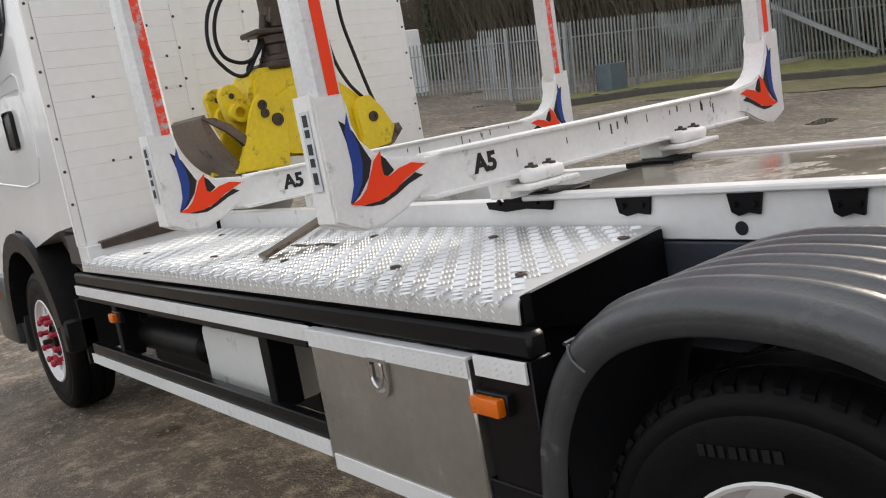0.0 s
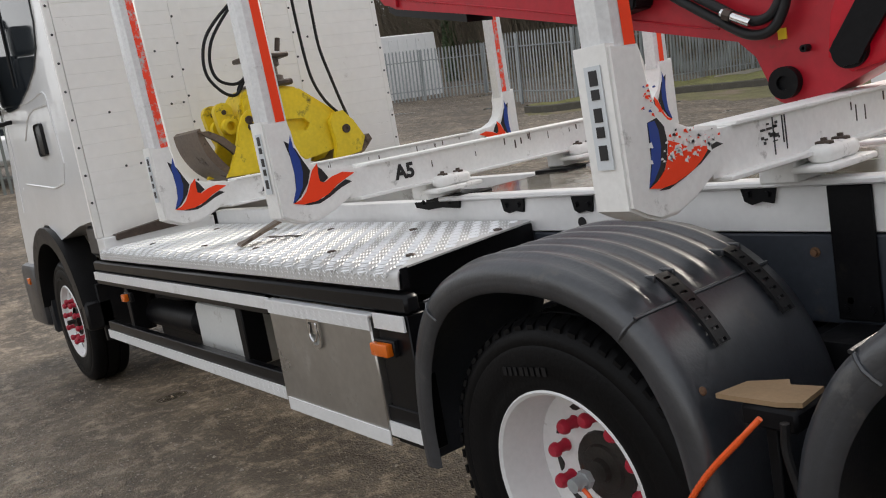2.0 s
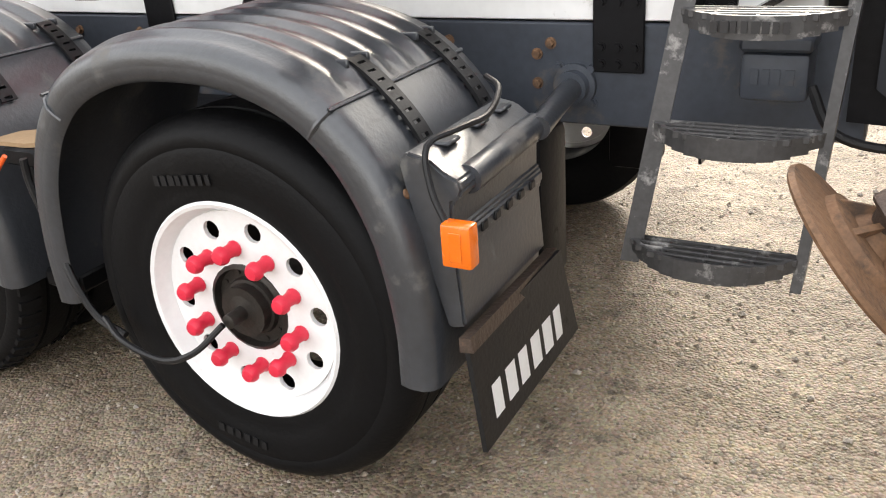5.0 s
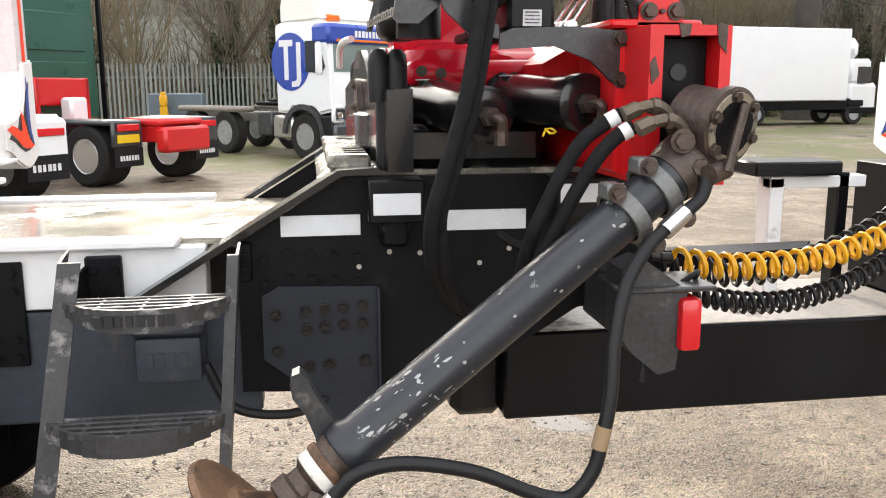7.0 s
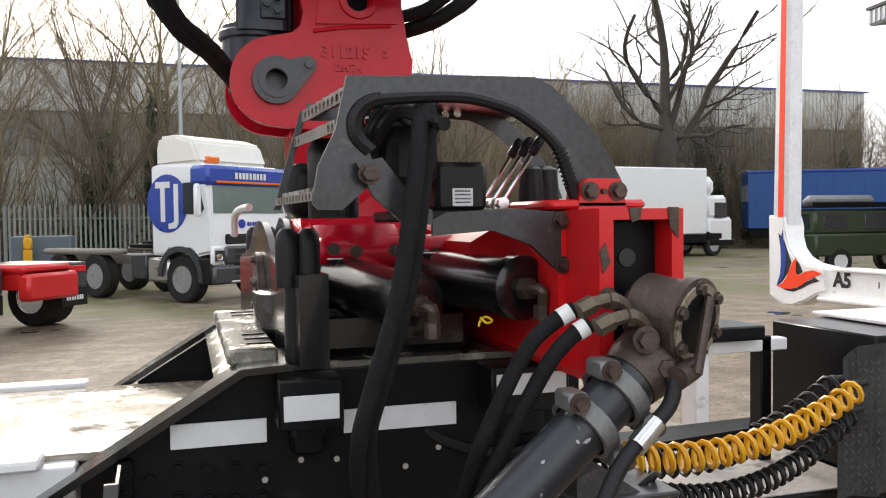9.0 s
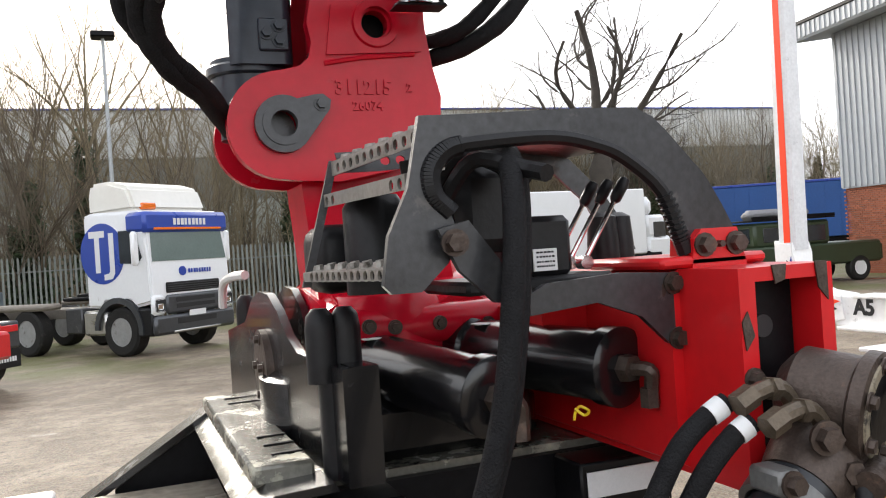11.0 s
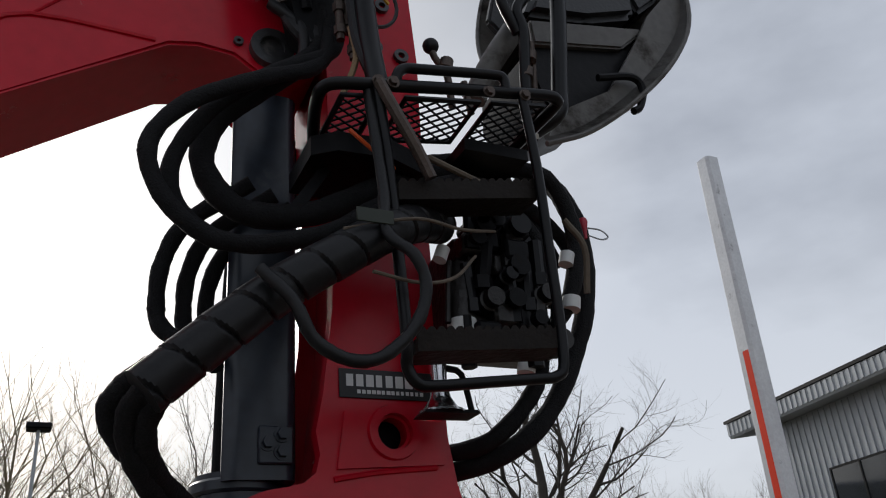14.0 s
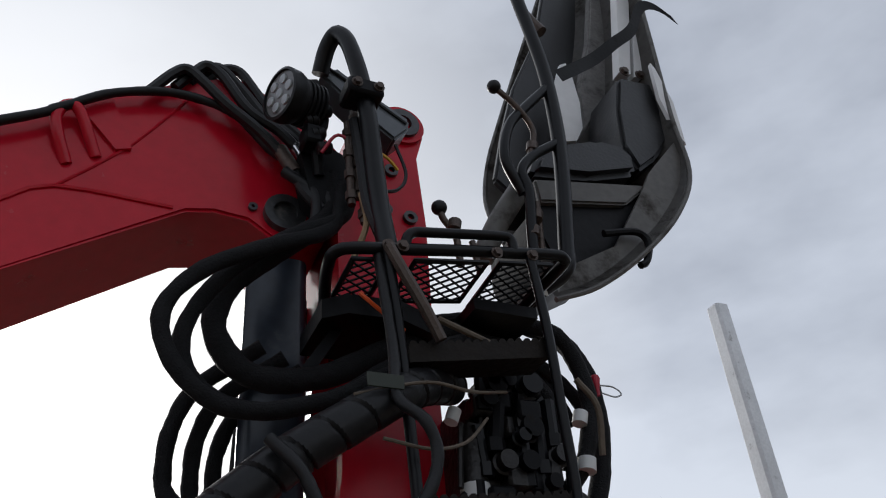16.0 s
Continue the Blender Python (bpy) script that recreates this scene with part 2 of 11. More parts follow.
M_HOSEOR = mat("orange_air_hose", (0.80, 0.11, 0.02), 0.4, 0, 0.08, 30)
M_HOSEYE = mat("yellow_air_coil", (0.66, 0.34, 0.012), 0.35, 0, 0.08, 30)
M_CARD = mat("brown_cardboard", (0.27, 0.18, 0.10), 0.85, 0, 0.12, 9, 0.08, 50)
M_LEATHER = mat("black_seat_vinyl", (0.012, 0.012, 0.013), 0.42, 0, 0.2, 10, 0.15, 90)
M_WOODT = mat("oily_wood_block", (0.11, 0.085, 0.06), 0.7, 0, 0.3, 10, 0.2, 60)
M_GREEN = mat("dark_green_cab_paint", (0.012, 0.075, 0.05), 0.3, 0, 0.1, 2, coat=0.4)
M_TJBLUE = mat("royal_blue_paint", (0.018, 0.055, 0.33), 0.3, 0, 0.05, 2, coat=0.3)
M_CURTAIN = mat("blue_trailer_curtain", (0.014, 0.075, 0.26), 0.55, 0, 0.1, 1.2)
M_LRGREEN = mat("olive_green_paint", (0.028, 0.045, 0.022), 0.4, 0, 0.1, 3)
M_CANVAS = mat("grey_canvas_roll", (0.22, 0.22, 0.23), 0.9, 0, 0.15, 12, 0.3, 60)
M_CLAD = mat("grey_corrugated_cladding", (0.40, 0.42, 0.44), 0.5, 0.1, 0.05, 1)
M_WHS = mat("green_grey_warehouse_cladding", (0.34, 0.355, 0.31), 0.6, 0, 0.12, 0.25)
M_WHSP = mat("pale_warehouse_cladding", (0.58, 0.58, 0.55), 0.6, 0, 0.1, 0.25)
M_WHSD = mat("darker_warehouse_cladding", (0.22, 0.225, 0.20), 0.6, 0, 0.12, 0.25)
M_BRICK = mat("red_brick", (0.30, 0.095, 0.05), 0.85, 0, 0.3, 6, 0.2, 60, island=True)
M_MORTAR = mat("grey_brown_mortar", (0.26, 0.22, 0.19), 0.9, 0, 0.1, 10)
M_OAK = mat("dark_oak_bark", (0.055, 0.046, 0.037), 0.95, 0, 0.3, 3, 0.3, 20)
M_BARK = mat("grey_brown_bark", (0.12, 0.095, 0.068), 0.9, 0, 0.3, 3, 0.3, 20)
M_TWIG = mat("brown_twigs", (0.22, 0.18, 0.115), 0.9, 0, 0.3, 2)
M_IVY = mat("dark_ivy_leaves", (0.036, 0.060, 0.020), 0.55, 0, 0.5, 2)
M_SCRUB = mat("dry_undergrowth", (0.19, 0.15, 0.10), 0.95, 0, 0.45, 0.8, 0.5, 6)
M_BANK = mat("leaf_litter_bank", (0.14, 0.115, 0.075), 0.95, 0, 0.4, 1, 0.5, 8, ((0.07, 0.085, 0.03), 0.5, 0.5))
M_CONC = mat("pale_concrete", (0.40, 0.37, 0.33), 0.85, 0, 0.15, 2, 0.15, 30, ((0.2, 0.18, 0.14), 0.3, 3))
M_PARTW = mat("white_plastic_band", (0.7, 0.7, 0.7), 0.5, 0, 0.05, 10)
M_REDP = mat("bright_red_chassis_paint", (0.56, 0.014, 0.016), 0.35, 0, 0.1, 4, coat=0.2)
M_YPLATE = mat("yellow_number_plate", (0.75, 0.5, 0.02), 0.4, 0, 0.03, 5)
M_BLUEPIPE = mat("steel_blue_cabinet", (0.10, 0.13, 0.15), 0.55, 0, 0.15, 3)


# ---- mesh helpers ----
def B():
    return bmesh.new()


def box(bm, lo, hi, bevel=0.0, seg=1):
    r = bmesh.ops.create_cube(bm, size=1)["verts"]
    for v in r:
        v.co = Vector([lo[i] + (v.co[i] + 0.5) * (hi[i] - lo[i]) for i in range(3)])
    if bevel:
        es = list({e for v in r for e in v.link_edges})
        bmesh.ops.bevel(bm, geom=es, offset=bevel, segments=seg, affect="EDGES", profile=0.5)
    return bm


def frame_of(d):
    d = Vector(d).normalized()
    u = d.orthogonal().normalized() if abs(d.z) > 0.95 else Vector((0, 0, 1)).cross(d).normalized()
    return d, u, d.cross(u).normalized()


def ring(bm, c, u, w, r, n, ph=0.0):
    return [bm.verts.new(Vector(c) + r * (math.cos(2 * math.pi * i / n + ph) * u + math.sin(2 * math.pi * i / n + ph) * w)) for i in range(n)]


def bridge(bm, a, b):
    n = len(a)
    for i in range(n):
        bm.faces.new((a[i], a[(i + 1) % n], b[(i + 1) % n], b[i]))


def cyl(bm, p0, p1, r0, r1=None, n=16, cap=True, ph=0.0):
    r1 = r0 if r1 is None else r1
    d, u, w = frame_of(Vector(p1) - Vector(p0))
    a, b = ring(bm, p0, u, w, r0, n, ph), ring(bm, p1, u, w, r1, n, ph)
    bridge(bm, a, b)
    if cap:
        bm.faces.new(a[::-1]), bm.faces.new(b)
    return bm


def lathe(bm, prof, o, axis, n=32, closed=False):
    """prof: (radius, along the axis) pairs."""
    d, u, w = frame_of(axis)
    rows = [ring(bm, Vector(o) + h * d, u, w, max(r, 0.0005), n) for r, h in prof]
    for a, b in zip(rows, rows[1:]):
        bridge(bm, a, b)
    if closed:
        bridge(bm, rows[-1], rows[0])
    else:
        bm.faces.new(rows[0][::-1]), bm.faces.new(rows[-1])
    return bm


def spline(pts, k=6):
    pts = [Vector(p) for p in pts]
    if k <= 1 or len(pts) < 3:
        return pts
    out = []
    ext = [2 * pts[0] - pts[1]] + pts + [2 * pts[-1] - pts[-2]]
    for a, b, c, d in zip(ext, ext[1:], ext[2:], ext[3:]):
        for i in range(k):
            t = i / k
            out.append(0.5 * ((2 * b) + (c - a) * t + (2 * a - 5 * b + 4 * c - d) * t * t + (3 * b - a - 3 * c + d) * t ** 3))
    return out + [pts[-1]]


def tube(bm, pts, r, n=8, k=6, closed=False, radii=None):
    p = spline(pts, k)
    if closed:
        p = spline(list(pts) + [pts[0]], k)[:-1]
    m = len(p)
    d0 = (p[1] - p[0]).normalized()
    u = d0.orthogonal().normalized()
    rows = []
    for i in range(m):
        d = (p[(i + 1) % m if closed else min(i + 1, m - 1)] - p[(i - 1) % m if closed else max(i - 1, 0)])
        d = d.normalized() if d.length > 1e-9 else d0
        u = (u - d * u.dot(d)).normalized()
        w = d.cross(u)
        rr = radii(i / (m - 1)) if radii else r
        rows.append(ring(bm, p[i], u, w, rr, n))
    for a, b in zip(rows, rows[1:]):
        bridge(bm, a, b)
    if closed:
        bridge(bm, rows[-1], rows[0])
    else:
        bm.faces.new(rows[0][::-1]), bm.faces.new(rows[-1])
    return bm


AX = {"xz": (0, 2, 1), "xy": (0, 1, 2), "yz": (1, 2, 0)}


def prism(bm, pts, plane, a, b, holes=(), bevel=0.0):
    """A flat plate: the outline pts in a plane, from a to b across it, with holes as outlines."""
    i, j, k = AX[plane]
    def mk(p):
        c = [0, 0, 0]
        c[i], c[j], c[k] = p[0], p[1], a
        return bm.verts.new(c)
    edges, loops = [], []
    for loop in (pts, *holes):
        vs = [mk(p) for p in loop]
        loops.append(vs)
        edges += [bm.edges.new((vs[q], vs[(q + 1) % len(vs)])) for q in range(len(vs))]
    if holes:
        faces = [f for f in bmesh.ops.triangle_fill(bm, use_beauty=True, use_dissolve=False, edges=edges)["geom"] if isinstance(f, bmesh.types.BMFace)]
    else:
        faces = [bm.faces.new(loops[0])]
    ret = bmesh.ops.extrude_face_region(bm, geom=faces)["geom"]
    mv = [v for v in ret if isinstance(v, bmesh.types.BMVert)]
    for v in mv:
        v.co[k] = b
    return bm


def circle2(cx, cy, r, n=16, ph=0.0):
    return [(cx + r * math.cos(2 * math.pi * q / n + ph), cy + r * math.sin(2 * math.pi * q / n + ph)) for q in range(n)]


def arc2(cx, cy, r, a0, a1, n=8):
    return [(cx + r * math.cos(radians(a0 + (a1 - a0) * q / n)), cy + r * math.sin(radians(a0 + (a1 - a0) * q / n))) for q in range(n + 1)]


def hexbolt(bm, p, axis, r=0.012, h=0.012, washer=True):
    d = Vector(axis).normalized()
    if washer:
        cyl(bm, p, Vector(p) + d * h * 0.25, r * 1.35, n=12)
    cyl(bm, p, Vector(p) + d * h, r, r * 0.92, n=6)


def dome(bm, p, axis, r):
    d = Vector(axis).normalized()
    lathe(bm, [(r, 0), (r * 0.85, r * 0.35), (r * 0.4, r * 0.55)], p, d, 8)


def root_of(ob):
    while ob.parent:
        ob = ob.parent
    return ob


def to_mesh(name, bm, material, origin=(0, 0, 0), smooth=38):
    bmesh.ops.recalc_face_normals(bm, faces=bm.faces[:])
    me = bpy.data.meshes.new(name)
    bm.transform(Matrix.Translation(-Vector(origin)))
    bm.to_mesh(me)
    bm.free()
    me.materials.append(material)
    if smooth:
        me.polygons.foreach_set("use_smooth", [True] * len(me.polygons))
        me.set_sharp_from_angle(angle=radians(smooth))
    return me


def thing(name, label, category, at=(0, 0, 0), group="", kind=""):
    ob = new(name)
    ob.location = at
    return tagged(ob, label, category, group, kind)


def part(name, bm, material, parent, label="", smooth=38):
    """Links a bmesh, in world places, as one mesh under a thing or a part."""
    ob = new(name, to_mesh(name, bm, material, root_of(parent).location, smooth))
    ob.parent = parent
    return tagged(ob, label)


def whole(name, bm, material, label, category, group="", kind="", at=None, smooth=38):
    at = at or (0, 0, 0)
    ob = new(name, to_mesh(name, bm, material, at, smooth))
    ob.location = at
    return tagged(ob, label, category, group, kind)


def text_mesh(bm, string, m, size, depth=0.001, bold=0.0):
    """Built-in letters as thin solid shapes, laid by the pose m (x to the right, y up, z out)."""
    cu = bpy.data.curves.new("letters", "FONT")
    cu.body, cu.size, cu.extrude, cu.offset, cu.align_x, cu.align_y, cu.resolution_u = string, size, depth, bold, "CENTER", "CENTER", 3
    ob = bpy.data.objects.new("letters", cu)
    me = bpy.data.meshes.new_from_object(ob)
    me.transform(m)
    bm.from_mesh(me)
    bpy.data.objects.remove(ob), bpy.data.curves.remove(cu), bpy.data.meshes.remove(me)
    return bm


def bars(bm, o, u, v, w, length, height, n, seed=1, depth=0.002):
    """Plain bars in a row, in place of unreadable or withheld writing. u: along, v: up, w: out."""
    rnd = random.Random(seed)
    o, u, v, w = Vector(o), Vector(u).normalized(), Vector(v).normalized(), Vector(w).normalized()
    step = length / n
    for q in range(n):
        c0, c1 = q * step, q * step + step * rnd.uniform(0.55, 0.82)
        p = [o + u * s + v * t for s, t in ((c0, 0), (c1, 0), (c1, height), (c0, height))]
        lo = [bm.verts.new(x) for x in p]
        hi = [bm.verts.new(x + w * depth) for x in p]
        bm.faces.new(hi), bm.faces.new(lo[::-1]), bridge(bm, lo, hi)
    return bm


def quads(bm, verts):
    return bm.faces.new([bm.verts.new(v) for v in verts])

# ---- ground ----
def rise(x, y):
    """Height of the yard: level under the vehicles, climbing gently ahead of the cab."""
    d = max(0.0, -5.5 - x)
    return 0.11 * (d - 1.2 * (1 - math.exp(-d / 1.2))) if d < 40 else 0.11 * 38.8


def ground_mat():
    m = bpy.data.materials.new("wet_gravel_yard")
    m.use_nodes = True
    n, l = m.node_tree.nodes, m.node_tree.links
    bs = n["Principled BSDF"]
    geo = n.new("ShaderNodeNewGeometry")
    def noise_tex(scale, detail=5, rough=0.6):
        t = n.new("ShaderNodeTexNoise")
        t.inputs["Scale"].default_value, t.inputs["Detail"].default_value, t.inputs["Roughness"].default_value = scale, detail, rough
        l.new(geo.outputs["Position"], t.inputs["Vector"])
        return t
    def mixc(fac, c1, c2):
        x = n.new("ShaderNodeMixRGB")
        for key, c in (("Color1", c1), ("Color2", c2)):
            if isinstance(c, tuple):
                x.inputs[key].default_value = (*c, 1)
            else:
                l.new(c, x.inputs[key])
        l.new(fac, x.inputs["Fac"])
        return x.outputs["Color"]
    def rng(src, a, b):
        r = n.new("ShaderNodeMapRange")
        r.inputs["From Min"].default_value, r.inputs["From Max"].default_value = a, b
        l.new(src, r.inputs["Value"])
        return r.outputs["Result"]
    big, mid, fine = noise_tex(0.22), noise_tex(1.6, 6), noise_tex(38, 4)
    vor = n.new("ShaderNodeTexVoronoi")
    vor.inputs["Scale"].default_value = 95
    l.new(geo.outputs["Position"], vor.inputs["Vector"])
    c = mixc(rng(mid.outputs["Fac"], 0.42, 0.60), (0.17, 0.125, 0.082), (0.36, 0.288, 0.205))
    m2 = noise_tex(7.5, 6, 0.7)
    c = mixc(rng(m2.outputs["Fac"], 0.49, 0.62), c, (0.125, 0.097, 0.069))
    c = mixc(rng(fine.outputs["Fac"], 0.44, 0.60), c, (0.255, 0.205, 0.152))
    sp = n.new("ShaderNodeHueSaturation")
    sp.inputs["Saturation"].default_value, sp.inputs["Value"].default_value = 0.22, 0.62
    l.new(vor.outputs["Color"], sp.inputs["Color"])
    vmx = n.new("ShaderNodeMixRGB")
    vmx.blend_type, vmx.inputs["Fac"].default_value = "OVERLAY", 0.68
    l.new(c, vmx.inputs["Color1"])
    l.new(sp.outputs["Color"], vmx.inputs["Color2"])
    c = vmx.outputs["Color"]
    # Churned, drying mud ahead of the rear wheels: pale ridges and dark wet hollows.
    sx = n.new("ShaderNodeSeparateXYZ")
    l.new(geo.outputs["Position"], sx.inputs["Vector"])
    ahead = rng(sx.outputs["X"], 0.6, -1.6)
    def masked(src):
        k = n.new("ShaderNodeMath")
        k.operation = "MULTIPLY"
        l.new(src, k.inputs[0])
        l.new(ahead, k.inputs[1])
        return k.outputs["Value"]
    # Darker towards and under the lorry: its shade and damp put into the colour.
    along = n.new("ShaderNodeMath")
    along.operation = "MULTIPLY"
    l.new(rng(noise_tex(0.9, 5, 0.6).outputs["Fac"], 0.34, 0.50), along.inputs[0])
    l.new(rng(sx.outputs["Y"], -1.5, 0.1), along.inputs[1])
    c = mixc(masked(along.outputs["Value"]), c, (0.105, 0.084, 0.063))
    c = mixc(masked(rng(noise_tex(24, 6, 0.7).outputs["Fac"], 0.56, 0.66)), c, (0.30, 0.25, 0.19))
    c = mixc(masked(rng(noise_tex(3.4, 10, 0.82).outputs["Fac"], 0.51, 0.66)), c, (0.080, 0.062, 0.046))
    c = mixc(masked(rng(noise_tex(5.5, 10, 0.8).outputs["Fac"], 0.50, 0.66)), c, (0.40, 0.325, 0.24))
    damp = rng(big.outputs["Fac"], 0.44, 0.62)
    dk = n.new("ShaderNodeMixRGB")
    dk.blend_type = "MULTIPLY"
    dk.inputs["Color2"].default_value = (0.74, 0.71, 0.68, 1)
    l.new(damp, dk.inputs["Fac"])
    l.new(c, dk.inputs["Color1"])
    c = dk.outputs["Color"]
    # Puddles in the hollows, and moss and grass by the far parking rows.
    pud = noise_tex(0.55, 3, 0.45)
    wet = rng(pud.outputs["Fac"], 0.675, 0.70)
    c = mixc(wet, c, (0.085, 0.07, 0.052))
    sep = n.new("ShaderNodeSeparateXYZ")
    l.new(geo.outputs["Position"], sep.inputs["Vector"])
    gy = rng(sep.outputs["Y"], 14.5, 17.0)
    gn = rng(noise_tex(0.35, 5).outputs["Fac"], 0.42, 0.56)
    mul = n.new("ShaderNodeMath")
    mul.operation = "MULTIPLY"
    gx_, mul0 = rng(sep.outputs["X"], -9.0, -5.0), n.new("ShaderNodeMath")
    mul0.operation = "MULTIPLY"
    l.new(gx_, mul0.inputs[0])
    l.new(gy, mul0.inputs[1])
    l.new(mul0.outputs["Value"], mul.inputs[0])
    l.new(gn, mul.inputs[1])
    c = mixc(mul.outputs["Value"], c, (0.125, 0.125, 0.045))
    l.new(c, bs.inputs["Base Color"])
    bs.inputs["Specular IOR Level"].default_value = 0.38
    rr = n.new("ShaderNodeMixRGB")
    rr.inputs["Color1"].default_value, rr.inputs["Color2"].default_value = (0.66, 0.66, 0.66, 1), (0.06, 0.06, 0.06, 1)
    l.new(wet, rr.inputs["Fac"])
    l.new(rr.outputs["Color"], bs.inputs["Roughness"])
    bp, bp2 = n.new("ShaderNodeBump"), n.new("ShaderNodeBump")
    inv = n.new("ShaderNodeMath")
    inv.operation, inv.inputs[0].default_value = "SUBTRACT", 1.0
    l.new(wet, inv.inputs[1])
    l.new(inv.outputs["Value"], bp.inputs["Strength"])
    bp.inputs["Distance"].default_value = 0.006
    l.new(vor.outputs["Distance"], bp.inputs["Height"])
    bp.invert = True
    sc = n.new("ShaderNodeMath")
    sc.operation, sc.inputs[1].default_value = "MULTIPLY", 0.9
    l.new(inv.outputs["Value"], sc.inputs[0])
    l.new(sc.outputs["Value"], bp2.inputs["Strength"])
    bp2.inputs["Distance"].default_value = 0.09
    l.new(mid.outputs["Fac"], bp2.inputs["Height"])
    l.new(bp.outputs["Normal"], bp2.inputs["Normal"])
    l.new(bp2.outputs["Normal"], bs.inputs["Normal"])
    return m


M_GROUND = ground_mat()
bm = B()
xs = [-900, -300, -120, -60] + [-44 + 1.1 * q for q in range(60)] + [24, 34, 50, 80, 140, 300, 900]
ys = [-900, -300, -100, -40, -20] + [-12 + 1.6 * q for q in range(36)] + [48, 60, 90, 150, 300, 900]
grid = [[bm.verts.new((x, y, rise(x, y))) for y in ys] for x in xs]
for a, b in zip(grid, grid[1:]):
    for q in range(len(ys) - 1):
        bm.faces.new((a[q], b[q], b[q + 1], a[q + 1]))
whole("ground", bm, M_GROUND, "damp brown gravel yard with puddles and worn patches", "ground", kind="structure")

M_STONE = mat("loose_grey_stone", (0.30, 0.265, 0.225), 0.85, 0, 0.55, 14, island=False)
rnd = random.Random(4)
vs, fs = [], []
for q in range(16000):
    x, y = rnd.uniform(-1.5, 6.5), rnd.uniform(-1.0, 5.5)
    if rnd.random() < 0.22:
        x, y = rnd.uniform(-7, 0), rnd.uniform(-2.5, 0.8)
    s = rnd.uniform(0.003, 0.009) * (2.0 if rnd.random() < 0.04 else 1)
    a0, k = rnd.uniform(0, 6.3), len(vs)
    z = rise(x, y)
    for w in range(4):
        vs.append((x + s * math.cos(a0 + w * 1.57) * rnd.uniform(0.7, 1.3), y + s * math.sin(a0 + w * 1.57) * rnd.uniform(0.7, 1.3), z + s * 0.25))
    vs += [(x, y, z + s * rnd.uniform(0.6, 1.0)), (x, y, z - 0.003)]
    for w in range(4):
        fs += [(k + w, k + (w + 1) % 4, k + 4), (k + (w + 1) % 4, k + w, k + 5)]
me = bpy.data.meshes.new("loose_stones")
me.from_pydata(vs, [], fs)
me.materials.append(M_STONE)
tagged(new("loose_stones", me), "loose grey and brown stones on the gravel", "stones", kind="stuff")

# Loose stones lying on the gravel.
M_PEBBLE = mat("loose_gravel_stone", (0.36, 0.30, 0.23), 0.8, 0, 0.5, 20, 0.2, 90, island=True)
stone_rnd = random.Random(77)
vs, fs = [], []
for q in range(15000):
    x, y = stone_rnd.uniform(-9.5, 6.0), stone_rnd.uniform(-2.6, 4.6)
    if noise.noise(Vector((x * 0.7, y * 0.7, 3))) < stone_rnd.uniform(-0.6, 0.35):
        continue
    r = 0.004 + 0.011 * stone_rnd.random() ** 3
    a, k = stone_rnd.uniform(0, 6.3), len(vs)
    z = rise(x, y)
    for j in range(5):
        b = a + j * 1.2566 + stone_rnd.uniform(-0.3, 0.3)
        s1 = r * stone_rnd.uniform(0.75, 1.2)
        vs.append((x + s1 * math.cos(b), y + s1 * math.sin(b), z - 0.002 + r * stone_rnd.uniform(0.0, 0.4)))
    vs.append((x + r * 0.2, y, z + r * stone_rnd.uniform(0.6, 1.0)))
    fs += [(k + j, k + (j + 1) % 5, k + 5) for j in range(5)]
me = bpy.data.meshes.new("gravel")
me.from_pydata(vs, [], fs)
me.materials.append(M_PEBBLE)
tagged(new("gravel", me), "loose brown and grey stones on the yard", "gravel", kind="stuff")

# ---- timber truck ----
truck = thing("timber_truck", "white three-axle timber lorry with grey mudguards standing on gravel", "lorry", (0, 1.25, 0))
CY = 1.25


def tyre_prof(w=0.30, r=0.515):
    return [(0.285, 0.035), (0.30, 0.012), (0.33, 0.004), (0.345, 0.0075), (0.36, 0.001), (0.43, 0.0), (0.442, 0.005), (0.455, 0.001), (0.475, 0.006),
            (r - 0.012, 0.028), (r, 0.05), (r, 0.095), (r - 0.012, 0.098), (r - 0.012, 0.106), (r, 0.109), (r, w - 0.11), (r - 0.012, w - 0.106),
            (r - 0.012, w - 0.098), (r, w - 0.095), (r, w - 0.05), (r - 0.015, w - 0.02), (0.43, w), (0.33, w), (0.285, w - 0.035)]


def side(y, s):
    """Mirrors a distance inwards from the near side (s=1) or the far side (s=-1)."""
    return y if s > 0 else 2 * CY - y


